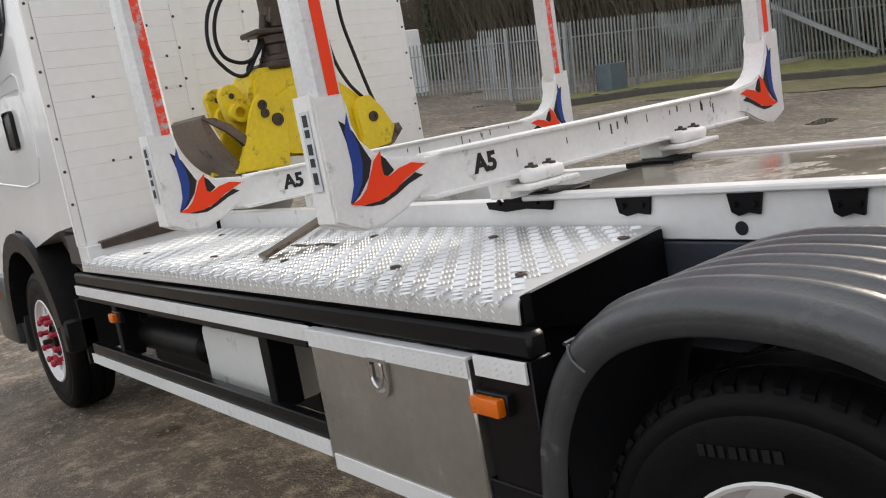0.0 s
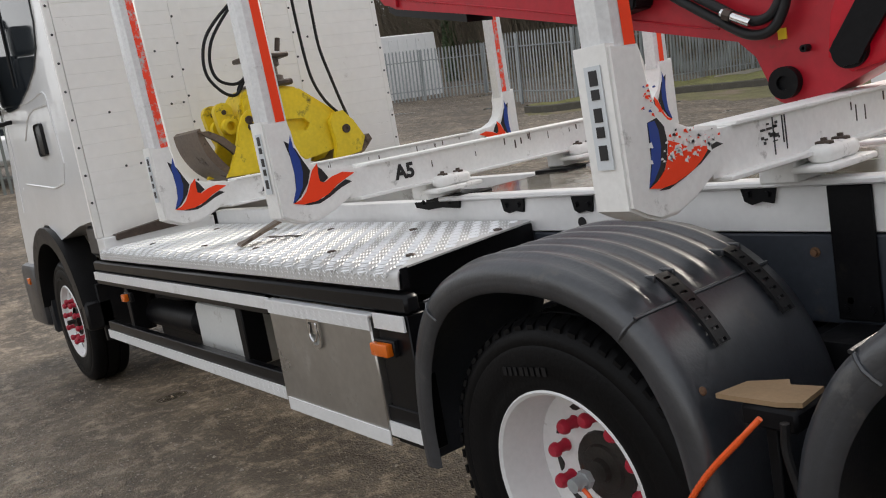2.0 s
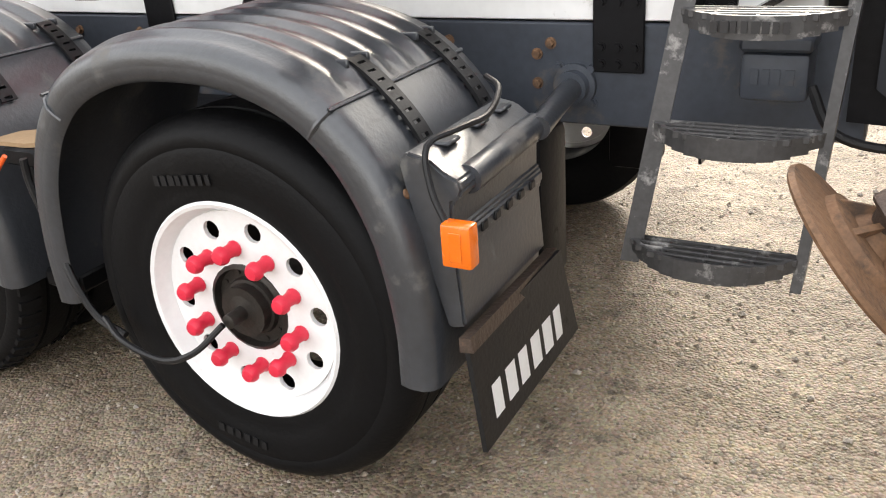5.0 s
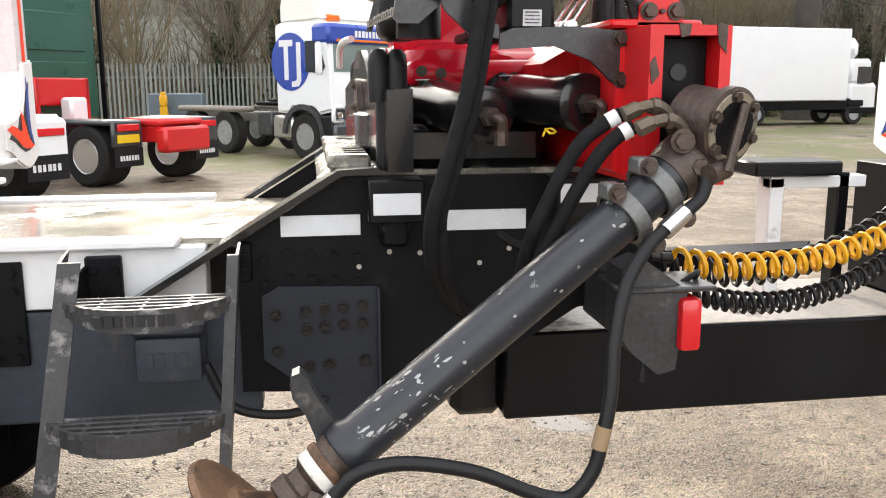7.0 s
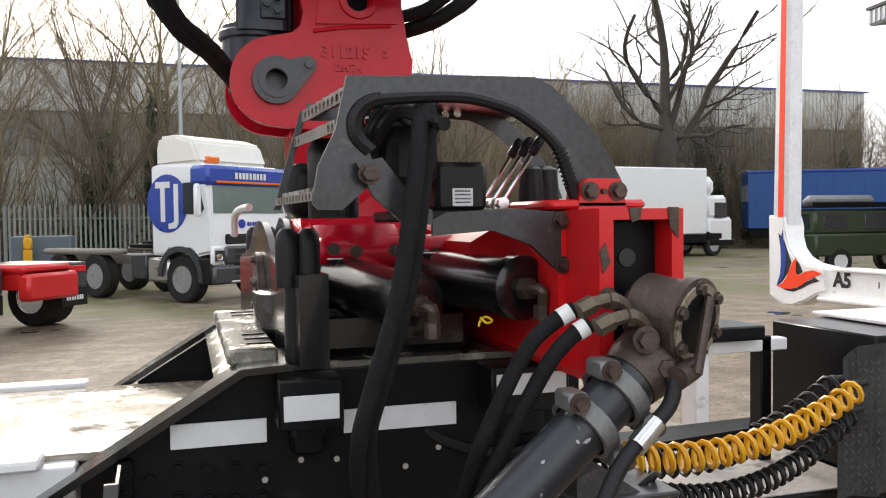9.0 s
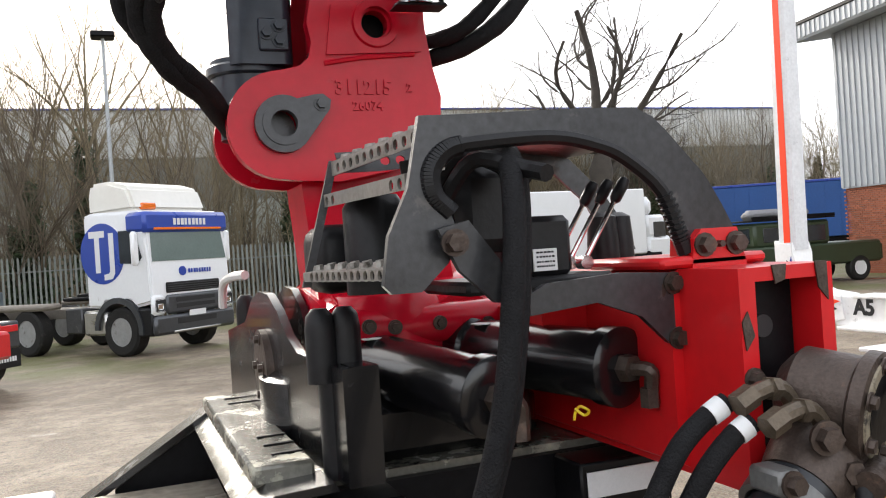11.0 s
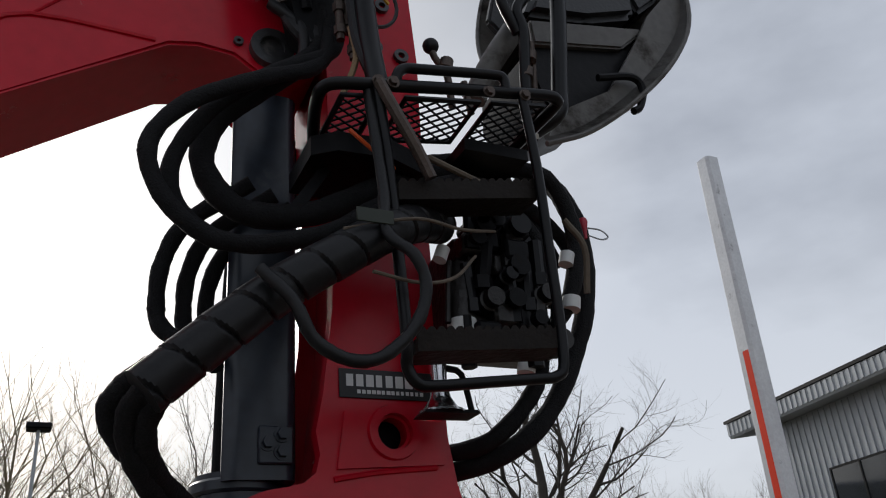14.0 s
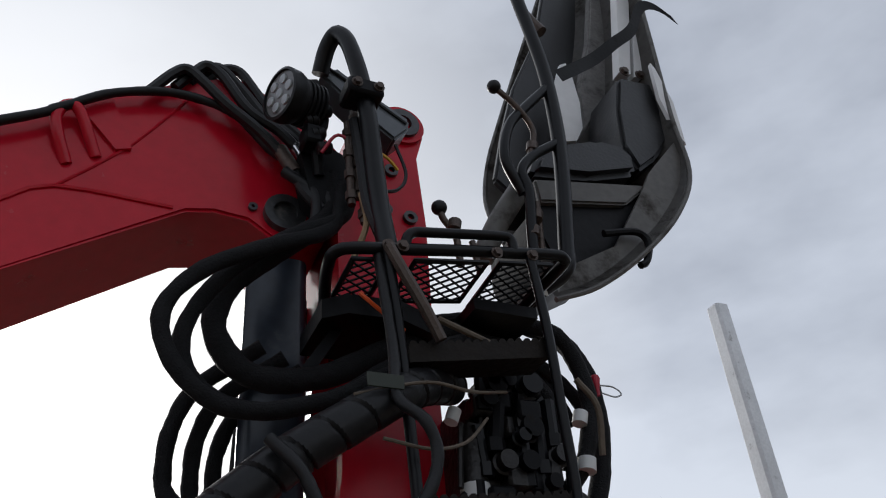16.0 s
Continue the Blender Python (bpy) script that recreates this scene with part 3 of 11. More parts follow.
def wheel(x, kind, s=1, z=0.515, lugs=0):
    face, inw = side(0.045, s), Vector((0, s, 0))
    o = Vector((x, face, z))
    bm = B()
    lathe(bm, tyre_prof(), o, inw, 56, closed=True)
    if kind == "drive":
        lathe(bm, tyre_prof(), o + inw * 0.34, inw, 40, closed=True)
    tyre_bm, bm = bm, B()
    for q in range(lugs):
        a = 2 * math.pi * q / lugs
        for h0, h1, tw in ((0.012, 0.07, 0.012), (0.23, 0.288, -0.012)):
            rad = Vector((math.cos(a), 0, math.sin(a)))
            tan = Vector((-math.sin(a), 0, math.cos(a)))
            pts = []
            for h, r0 in ((h0, 0.488 if h0 < 0.1 else 0.51), (h1, 0.51 if h0 < 0.1 else 0.488)):
                for k in (-1, 1):
                    pts.append(o + inw * h + rad * r0 + tan * (0.014 * k + tw * (h - h0) / 0.06))
            lo = [bm.verts.new(pts[w]) for w in (0, 1, 3, 2)]
            hi = [bm.verts.new(pts[w] + rad * 0.013) for w in (0, 1, 3, 2)]
            bm.faces.new(hi)
            bridge(bm, lo, hi)
    wh = part("wheel", lathe(B(), [(0.07, 0.17 if kind == "drive" else 0.02), (0.07, 0.28)], o, inw, 16), M_HUB, truck)
    ty = part("tyre", tyre_bm, M_TYRE, wh, "black tyre with worn dusty sidewall")
    if lugs:
        tagged(part("tread_lug", bm, M_TYRE, ty), kind="stuff")
    if s > 0:
        bm = B()
        bars(bm, o + Vector((-0.19, -0.0015, 0.33)), (1, 0, 0.12), (-0.1, 0, 1), (0, -1, 0), 0.20, 0.026, 8, int(x * 10) + 30)
        bars(bm, o + Vector((-0.15, -0.0015, -0.39)), (1, 0, -0.15), (0.1, 0, 1), (0, -1, 0), 0.18, 0.026, 6, int(x * 10) + 31)
        part("sidewall_lettering", bm, mat("raised_rubber", (0.0095, 0.0095, 0.0105), 0.5, 0, 0.2, 10, spec=0.2), wh)
    bm = B()
    if kind == "drive":
        lathe(bm, [(0.30, 0.03), (0.305, 0.012), (0.298, 0.006), (0.288, 0.014), (0.280, 0.05), (0.272, 0.10), (0.262, 0.17), (0.19, 0.185), (0.10, 0.185), (0.10, 0.195), (0.27, 0.2)], o, inw, 48, closed=True)
        rim = part("rim", bm, M_RIM, wh, "deep-dished white steel rim")
        nut_h = 0.183
    else:
        lathe(bm, [(0.305, 0.03), (0.308, 0.012), (0.300, 0.004), (0.290, 0.008), (0.283, 0.022), (0.275, 0.05), (0.262, 0.06), (0.262, 0.075), (0.29, 0.08)], o, inw, 48, closed=True)
        rim = part("rim", bm, M_RIM, wh, "white steel rim")
        bm = B()
        holes = [circle2(x + 0.222 * math.cos(radians(76 + 36 * q)), z + 0.222 * math.sin(radians(76 + 36 * q)), 0.026, 12) for q in range(10)]
        prism(bm, circle2(x, z, 0.268, 48), "xz", face + s * 0.048, face + s * 0.06, holes + [circle2(x, z, 0.118, 24)])
        part("disc", bm, M_RIM, wh, "white wheel disc with ten round holes")
        nut_h = 0.047
    bm = B()
    if kind == "drive":
        lathe(bm, [(0.118, 0.186), (0.112, 0.174), (0.080, 0.170), (0.074, 0.160), (0.040, 0.157), (0.034, 0.140), (0.012, 0.138)], o, inw, 24)
        for q in range(10):
            a = radians(q * 36 + 9)
            cyl(bm, o + inw * 0.186 + Vector((0.222 * math.cos(a), 0, 0.222 * math.sin(a))), o + inw * 0.18 + Vector((0.222 * math.cos(a), 0, 0.222 * math.sin(a))), 0.031, n=14)
    else:
        lathe(bm, [(0.128, 0.062), (0.122, 0.044), (0.112, 0.04), (0.108, 0.066), (0.085, 0.07), (0.078, 0.05), (0.05, 0.045), (0.045, 0.02), (0.02, 0.016), (0.019, -0.035), (0.012, -0.038)], o, inw, 24)
        for q in range(10):
            a = radians(q * 36)
            hexbolt(bm, o + inw * 0.066 + Vector((0.096 * math.cos(a), 0, 0.096 * math.sin(a))), -inw, 0.007, 0.008, False)
    part("hub", bm, M_HUB, wh, "oily rust-brown hub")
    caps = B()
    lathe(caps, [(0.021, 0.0), (0.0225, -0.004), (0.018, -0.012), (0.0165, -0.042), (0.0245, -0.046), (0.0235, -0.058), (0.017, -0.068), (0.006, -0.07)], (0, 0, 0), inw, 12)
    me = to_mesh("nut_cap", caps, M_CAP if kind == "tag" else M_CAPD)
    for q in range(10):
        a = radians(94 + 36 * q)
        ob = new("nut_cap", me)
        ob.parent = wh
        ob.location = o + inw * nut_h + Vector((0.1675 * math.cos(a), 0, 0.1675 * math.sin(a))) - truck.location
    return wh


WX = (-5.62, 0.035, 1.44)
wheel(WX[0], "steer", 1, lugs=0)
wheel(WX[1], "drive", 1, lugs=56)
wheel(WX[2], "tag", 1, lugs=0)
for x, k in zip(WX, ("steer", "drive", "tag")):
    wheel(x, k, -1)
bm = B()
for x in WX:
    cyl(bm, (x, 0.4, 0.5), (x, 2.1, 0.5), 0.075, n=12)
    box(bm, (x - 0.12, 1.1, 0.36), (x + 0.12, 1.4, 0.62), 0.04)
part("axle", bm, M_BLKDULL, truck, "dirty black axles")


def fender(xc, s):
    """A moulded mudguard: arch with a rolled outer lip, broad ribs along the top and strapped end panels."""
    half = [(0.625, 0.46), (0.626, 0.62), (0.592, 0.82), (0.525, 0.97), (0.45, 1.065), (0.36, 1.135), (0.24, 1.185), (0.12, 1.210)]
    base = spline([(xc - d, 0, z) for d, z in half] + [(xc, 0, 1.216)] + [(xc + d, 0, z) for d, z in half[::-1]], 4)
    ysec = [(0.012, -0.088), (0.0, -0.080), (-0.006, -0.055), (-0.004, -0.028), (0.008, -0.010), (0.028, 0.0)]
    ribs = []
    for q in range(6):
        y0 = 0.055 + 0.088 * q
        ribs += [(y0, 0.0), (y0 + 0.012, 0.010), (y0 + 0.024, 0.013), (y0 + 0.036, 0.010), (y0 + 0.05, 0.0)]
    bm = B()
    n = len(base)
    def nrm(i):
        d = (base[min(i + 1, n - 1)] - base[max(i - 1, 0)]).normalized()
        return Vector((-d.z, 0, d.x))
    shells = []
    for off in (0.0, -0.008):
        rows = []
        for i, p in enumerate(base):
            k = max(0.0, min(1.0, (0.43 - abs(p.x - xc)) / 0.05))
            prof = ysec + [(y, h * k) for y, h in ribs] + [(0.585, 0.0), (0.60, -0.02)]
            m = nrm(i)
            rows.append([bm.verts.new((p.x + m.x * (h + off), side(y, s), p.z + m.z * (h + off))) for y, h in prof])
        for a, b in zip(rows, rows[1:]):
            for q in range(len(rows[0]) - 1):
                bm.faces.new((a[q], a[q + 1], b[q + 1], b[q]))
        shells.append(rows)
    o, u = shells
    for q in range(len(o[0]) - 1):
        for e in (0, -1):
            bm.faces.new((o[e][q], o[e][q + 1], u[e][q + 1], u[e][q]))
    ob = part("mudguard", bm, M_FENDER, truck, "grey moulded plastic mudguard with ribbed top, scuffed", 55)
    def along(i):
        i = max(0, min(n - 1, i))
        return base[i], nrm(i)
    # Overlap joints where the end panels meet the top moulding.
    def near(d):
        return min(range(n), key=lambda i: abs(base[i].x - (xc + d)) + (10 if base[i].z < 0.9 else 0))
    for d in (0.42, -0.44):
        p, m = along(near(d))
        bm = B()
        tube(bm, [Vector((p.x, side(y, s), p.z)) + m * h for y, h in ((0.0, -0.08), (-0.008, -0.04), (0.012, -0.004), (0.03, 0.003), (0.3, 0.003), (0.585, 0.003))], 0.0055, 6, 2)
        part("overlap_joint", bm, M_FENDER, ob)
    i0 = near(0.37)
    for y in (0.20, 0.50):
        pts = []
        for q in range(0, 9):
            p, m = along(i0 + q)
            pts.append(Vector((p.x, side(y, s), p.z)) + m * 0.008)
        pts = spline(pts, 2)
        k = len(pts) - 1
        bm = B()
        prism(bm, [(c, -0.026) for c in range(k + 1)] + [(c, 0.026) for c in range(k, -1, -1)], "xy", 0.0, 0.010, [[(c + 0.22, -0.013), (c + 0.78, -0.013), (c + 0.78, 0.013), (c + 0.22, 0.013)] for c in range(1, k, 2)])
        for v in bm.verts:
            c = min(int(v.co.x), k - 1)
            a, b = pts[c], pts[c + 1]
            d = (b - a).normalized()
            v.co = a.lerp(b, v.co.x - c) + Vector((0, v.co.y, 0)) + Vector((-d.z, 0, d.x)) * v.co.z
        st = part("strap", bm, M_PLASTIC, ob, "black rubber hold-down strap")
        bm = B()
        p, m = along(i0)
        for w in (-0.04, 0.04):
            c = Vector((p.x - 0.01, side(y, s) + w, p.z)) + m * 0.004
            box(bm, (c.x - 0.035, c.y - 0.006, c.z - 0.006), (c.x + 0.03, c.y + 0.006, c.z + 0.014), 0.003)
        part("buckle_lug", bm, M_FENDER, st)
    p, m = along(near(0.58))
    bm = B()
    lathe(bm, [(0.012, 0.0), (0.010, 0.004), (0.004, 0.006)], Vector((p.x, side(0.06, s), p.z)) + m * 0.001, m, 10)
    part("rivet", bm, M_RUST, ob, "rusty rivet")
    return ob


for fx in (-0.005, 1.41):
    for s in (1, -1):
        fender(fx, s)

# Chassis rails, with the white subframe on top.
for s in (1, -1):
    y0, y1 = side(0.82, s), side(0.905, s)
    ya, yb = min(y0, y1), max(y0, y1)
    bm = B()
    box(bm, (-6.6, ya, 0.84), (2.78, yb, 1.115), 0.006)
    rail = part("chassis_rail", bm, M_FRAME, truck, "grey-blue steel chassis rail with rusty bolts")
    bm = B()
    for x0, zz in [(q * 0.31 - 3.9, 1.06) for q in range(20)] + [(q * 0.31 - 3.8, 0.92) for q in range(20)] + [(1.95, 0.95), (1.95, 1.03), (0.80, 1.0), (0.88, 1.0), (0.80, 0.93), (0.88, 0.93)]:
        hexbolt(bm, (x0, y0, zz), (0, -s, 0), 0.012, 0.014)
    part("frame_bolt", bm, M_RUST, rail, "rusty frame bolts")
    bm = B()
    box(bm, (-4.05, ya, 1.121), (2.66, yb, 1.262), 0.004)
    sub = part("subframe", bm, M_WHITE, truck, "white-painted steel subframe beam with chipped paint")
    for x0, x1, z0, z1 in ((-1.56, -1.21, 1.225, 1.262), (-0.93, -0.79, 1.20, 1.262), (-0.52, -0.41, 1.195, 1.262), (-0.22, -0.12, 1.188, 1.262), (0.22, 0.34, 1.21, 1.262), (0.50, 0.63, 0.86, 1.262), (1.20, 1.30, 1.235, 1.262), (2.112, 2.248, 0.99, 1.24)):
        ya2, yb2 = sorted((y0 - 0.003 * s, y0 - 0.014 * s))
        bm = B()
        w = x1 - x0
        if z0 > 1.1:
            prism(bm, [(x0, z1), (x0 + 0.01, z0 + 0.012), (x0 + w * 0.3, z0), (x0 + w * 0.62, z0 + 0.010), (x1 - 0.012, z0 + 0.004), (x1, z1)], "xz", ya2, yb2)
        else:
            box(bm, (x0, ya2, z0), (x1, yb2, z1), 0.003)
        mp = part("mounting_plate", bm, M_BLKDULL, sub, "black bolted mounting plate")
        bm = B()
        spots = [(a, b) for a in (-0.045, 0, 0.045) for b in (0.022, 0.066, 0.18, 0.224)] if x0 > 1.5 else [(-w * 0.28, z0 - 0.99 + 0.035), (w * 0.28, z0 - 0.99 + 0.035)]
        for dx, dz in spots:
            hexbolt(bm, ((x0 + x1) / 2 + dx, y0 - 0.014 * s, 0.99 + dz), (0, -s, 0), 0.010, 0.01)
        part("plate_bolt", bm, M_BLKDULL, mp)
    part("port", cyl(B(), (-0.49, y0 - 0.0005 * s, 1.157), (-0.49, y0 - 0.003 * s, 1.157), 0.021, n=16), M_BLKDEC, sub, "round dark port")
    for dx in (-0.03, 0.06):
        for dz in (0.0, 0.075):
            part("spacer_boss", cyl(B(), (1.016 + (dx - 0.015) * 1.1, y0, 1.152 + dz * 0.93), (1.016 + (dx - 0.015) * 1.1, y0 - 0.012 * s, 1.152 + dz * 0.93), 0.027, n=16), M_BLKDULL, sub, "round black boss")
    bm = B()
    box(bm, (-1.35, min(side(0.79, s), side(0.87, s)), 1.264), (2.60, max(side(0.79, s), side(0.87, s)), 1.286), 0.006)
    part("deck_edge", bm, M_WHITE, truck, "white-painted steel deck flange")
bm = B()
box(bm, (-1.35, 0.873, 1.255), (2.98, 1.627, 1.274), 0.004)
part("centre_deck", bm, M_WET, truck, "wet dirty steel deck plate between the beams")
bm = B()
for x in (-3.6, -2.0, -0.6, 0.72, 2.05):
    box(bm, (x - 0.06, 0.905, 0.90), (x + 0.06, 1.595, 1.10), 0.01)
part("cross_member", bm, M_BLKDULL, truck)
for s in (1, -1):
    for x0, x1 in ((-0.66, -0.36), (0.50, 1.02), (1.86, 2.04)):
        part("suspension_hanger", box(B(), (x0, min(side(0.62, s), side(0.815, s)), 0.40), (x1, max(side(0.62, s), side(0.815, s)), 0.86), 0.03, 2), M_BLKDULL, truck, "dirty black suspension hanger")
    for x in (-0.30, 0.45, 1.08, 1.80):
        bm = B()
        lathe(bm, [(0.09, 0.60), (0.12, 0.63), (0.12, 0.70), (0.10, 0.715), (0.12, 0.73), (0.12, 0.80), (0.09, 0.83)], (x, side(0.72, s), 0), (0, 0, 1), 18)
        part("air_bellows", bm, M_BLKDULL, truck, "black rubber air bellows")

# Checker-plate side deck with its rolled edge.
bm = B()
prof = [(0.80, 1.170), (0.05, 1.166)] + arc2(0.05, 1.131, 0.035, 90, 180, 5) + [(0.013, 1.095), (0.019, 1.095)] + arc2(0.05, 1.131, 0.028, 180, 90, 5) + [(0.80, 1.162)]
a = [bm.verts.new((-4.2, y, z)) for y, z in prof]
b = [bm.verts.new((-0.60 - 0.16 * (y / 0.8), y, z)) for y, z in prof]
bridge(bm, a, b)
bm.faces.new(a[::-1]), bm.faces.new(b)
deck = part("side_deck", bm, M_PLATE, truck, "aluminium checker-plate side deck with rolled edge")
vs, fs = [], []
cell, y_in = 0.058, 0.78
for ix in range(int(3.55 / cell)):
    for iy in range(15):
        cx, cyy = -4.17 + (ix + 0.5) * cell, 0.0 + (iy + 0.5) * cell * 0.92
        if cx > -0.64 - 0.16 * (cyy / 0.8) or cyy > y_in:
            continue
        for q in (-1.5, -0.5, 0.5, 1.5):
            ang = radians(40 if (ix + iy) % 2 else -40)
            ux, uy = math.cos(ang), math.sin(ang)
            px, py = cx - uy * q * 0.0125, cyy + ux * q * 0.0125
            k = len(vs)
            zz = 1.1705 if py > 0.05 else 1.1705 - 0.5 * (0.05 - py) ** 2 / 0.035
            lng, wid, hh = 0.023, 0.0052, 0.0024
            vs += [(px - ux * lng, py - uy * lng, zz - 0.002), (px - uy * wid, py + ux * wid, zz - 0.002), (px + ux * lng, py + uy * lng, zz - 0.002), (px + uy * wid, py - ux * wid, zz - 0.002)]
            vs += [(px - ux * lng * 0.5, py - uy * lng * 0.5, zz + hh), (px + ux * lng * 0.5, py + uy * lng * 0.5, zz + hh)]
            fs += [(k, k + 3, k + 4), (k, k + 4, k + 1), (k + 3, k + 2, k + 5), (k + 3, k + 5, k + 4), (k + 2, k + 1, k + 5), (k + 1, k + 4, k + 5)]
# Tread on the rolled edge.
for ix in range(int(3.55 / 0.026)):
    x = -4.18 + ix * 0.026
    if x > -0.62:
        break
    for zz in (1.105, 1.122, 1.139):
        k = len(vs)
        o = 0.008 if (ix % 2) else -0.008
        vs += [(x - 0.009, 0.0152, zz - o), (x, 0.0152, zz + 0.004), (x + 0.009, 0.0152, zz + o), (x, 0.0152, zz - 0.004), (x, 0.0122, zz)]
        fs += [(k, k + 1, k + 4), (k + 1, k + 2, k + 4), (k + 2, k + 3, k + 4), (k + 3, k, k + 4)]
me = bpy.data.meshes.new("tread_bar")
me.from_pydata([(x, y - CY, z) for x, y, z in vs], [], fs)
me.materials.append(M_ALU)
tread = new("tread_bar", me)
tread.parent = deck
tagged(tread, "raised aluminium tread bars", kind="stuff")
bm = B()
for x in (-3.6, -2.75, -2.08, -1.34, -0.76):
    for y in (0.19, 0.62):
        lathe(bm, [(0.021, 0.0), (0.017, 0.006), (0.008, 0.007), (0.007, 0.003)], (x, y, 1.170), (0, 0, 1), 10)
for x, y in ((-2.45, 0.42), (-2.3, 0.45)):
    box(bm, (x, y, 1.17), (x + 0.16, y + 0.03, 1.174), 0.001)
part("deck_bolt", bm, M_RUSTY, deck, "rusty dished deck bolts")
bm = B()
prism(bm, [(-0.60, 1.093), (-0.60, 1.166), (-0.62, 1.155), (-4.19, 1.155), (-4.19, 1.093)], "xz", 0.03, 0.06)
prism(bm, [(0.03, 1.16), (0.80, 1.16), (0.80, 0.86), (0.06, 1.06)], "yz", -0.78, -0.755)
part("deck_skirt", bm, M_BLKDULL, deck, "black steel deck support")

# Side guard rails with checker strips, locker, lamps, tank.
guard = part("side_guard", box(B(), (-4.42, 0.012, 1.005), (-0.58, 0.075, 1.075), 0.012), M_BLACK, truck, "black side guard rails")
for lo, hi in (((-4.42, 0.012, 0.915), (-1.70, 0.06, 1.004)), ((-4.38, 0.012, 0.58), (-0.60, 0.06, 0.645)), ((-0.80, 0.02, 0.50), (-0.60, 0.10, 1.00))):
    part("guard_rail", box(B(), lo, hi, 0.004), M_BLACK, guard)
bm = B()
box(bm, (-4.42, 0.002, 0.945), (-1.655, 0.011, 1.000), 0.001)
box(bm, (-4.40, 0.002, 0.525), (-1.66, 0.011, 0.583), 0.001)
box(bm, (-0.795, 0.002, 0.945), (-0.60, 0.011, 1.002), 0.001)
box(bm, (-0.815, 0.002, 0.53), (-0.61, 0.011, 0.585), 0.001)
for x0, x1, z0 in ((-4.42, -1.655, 0.945), (-4.40, -1.66, 0.525), (-0.795, -0.60, 0.945), (-0.815, -0.61, 0.53)):
    x = x0 + 0.012
    while x < x1 - 0.012:
        for q in range(3):
            k = 0.006 if int(x / 0.026) % 2 else -0.006
            quads(bm, [(x - 0.008, 0.0015, z0 + 0.012 + q * 0.016 - k), (x, 0.0, z0 + 0.014 + q * 0.016), (x + 0.008, 0.0015, z0 + 0.012 + q * 0.016 + k), (x, 0.0012, z0 + 0.008 + q * 0.016)])
        x += 0.026
part("checker_strip", bm, M_ALU, guard, "bright checker-plate strips")
for x in (-3.95, -2.16):
    part("guard_bracket", box(B(), (x, 0.045, 0.60), (x + 0.07, 0.16, 0.95), 0.006), M_BLKDULL, guard, "black bracket")
part("battery_box", box(B(), (-4.35, 0.35, 0.42), (-2.3, 0.8, 0.92), 0.03), M_BLKDULL, truck, "black box in shadow")
part("locker_body", box(B(), (-1.68, 0.08, 0.46), (-0.78, 0.72, 0.99), 0.01), M_BLKDULL, truck, "black locker body")
part("air_tank", lathe(B(), [(0.05, -3.95), (0.085, -3.92), (0.09, -3.88), (0.09, -3.12), (0.085, -3.08), (0.05, -3.05)], (0, 0.22, 0.70), (1, 0, 0), 18), M_BLKDULL, truck, "black air tank")
bm = B()
box(bm, (-1.655, 0.0, 0.525), (-0.82, 0.07, 0.985), 0.006)
locker = part("locker", bm, M_STAIN, truck, "brushed stainless-steel tool locker, slightly dented")
bm = B()
prism(bm, [(-1.65, 0.935), (-1.65, 0.99), (-0.815, 0.99), (-0.815, 0.935)], "xz", -0.008, -0.001)
box(bm, (-1.66, -0.010, 0.985), (-0.81, 0.03, 0.995), 0.002)
for ix in range(32):
    for q in range(3):
        x = -1.64 + ix * 0.026
        k = 0.006 if ix % 2 else -0.006
        quads(bm, [(x - 0.008, -0.0085, 0.945 + q * 0.016 - k), (x, -0.0105, 0.947 + q * 0.016), (x + 0.008, -0.0085, 0.945 + q * 0.016 + k), (x, -0.0088, 0.941 + q * 0.016)])
box(bm, (-1.63, -0.006, 0.49), (-0.815, 0.0, 0.548), 0.001)
part("locker_trim", bm, M_ALU, locker, "checker-plate trim along the locker edges")
bm = B()
prism(bm, arc2(-1.245, 0.865, 0.05, 180, 360, 10) + [(-1.195, 0.94), (-1.295, 0.94)], "xz", -0.012, -0.001, [arc2(-1.245, 0.868, 0.036, 180, 360, 10) + [(-1.209, 0.928), (-1.281, 0.928)]])
tube(bm, [(-1.27, -0.012, 0.92), (-1.272, -0.016, 0.872), (-1.245, -0.018, 0.848), (-1.218, -0.016, 0.872), (-1.22, -0.012, 0.92)], 0.005, 6, 4)
box(bm, (-1.262, -0.01, 0.875), (-1.228, -0.002, 0.93), 0.004)
part("latch", bm, M_CHROME, locker, "chrome folding latch")
for x, z in ((-0.745, 0.875), (-3.75, 0.862)):
    bm = B()
    box(bm, (x - 0.055 + (0.02 if x < -2 else 0), -0.03, z - 0.024), (x + 0.055 - (0.02 if x < -2 else 0), 0.0, z + 0.024), 0.006, 2)
    lamp = part("side_marker_lamp", bm, M_LENS, truck, "amber side marker lamp")
    bm = B()
    box(bm, (x - 0.06, 0.0, z - 0.03), (x + 0.06, 0.025, z + 0.03), 0.004)
    part("lamp_base", bm, M_PLASTIC, lamp)
bm = B()
box(bm, (-2.94, 0.12, 0.55), (-2.24, 0.34, 0.86), 0.035, 2)
part("washer_tank", bm, M_TANK, truck, "dirty white plastic fluid tank")

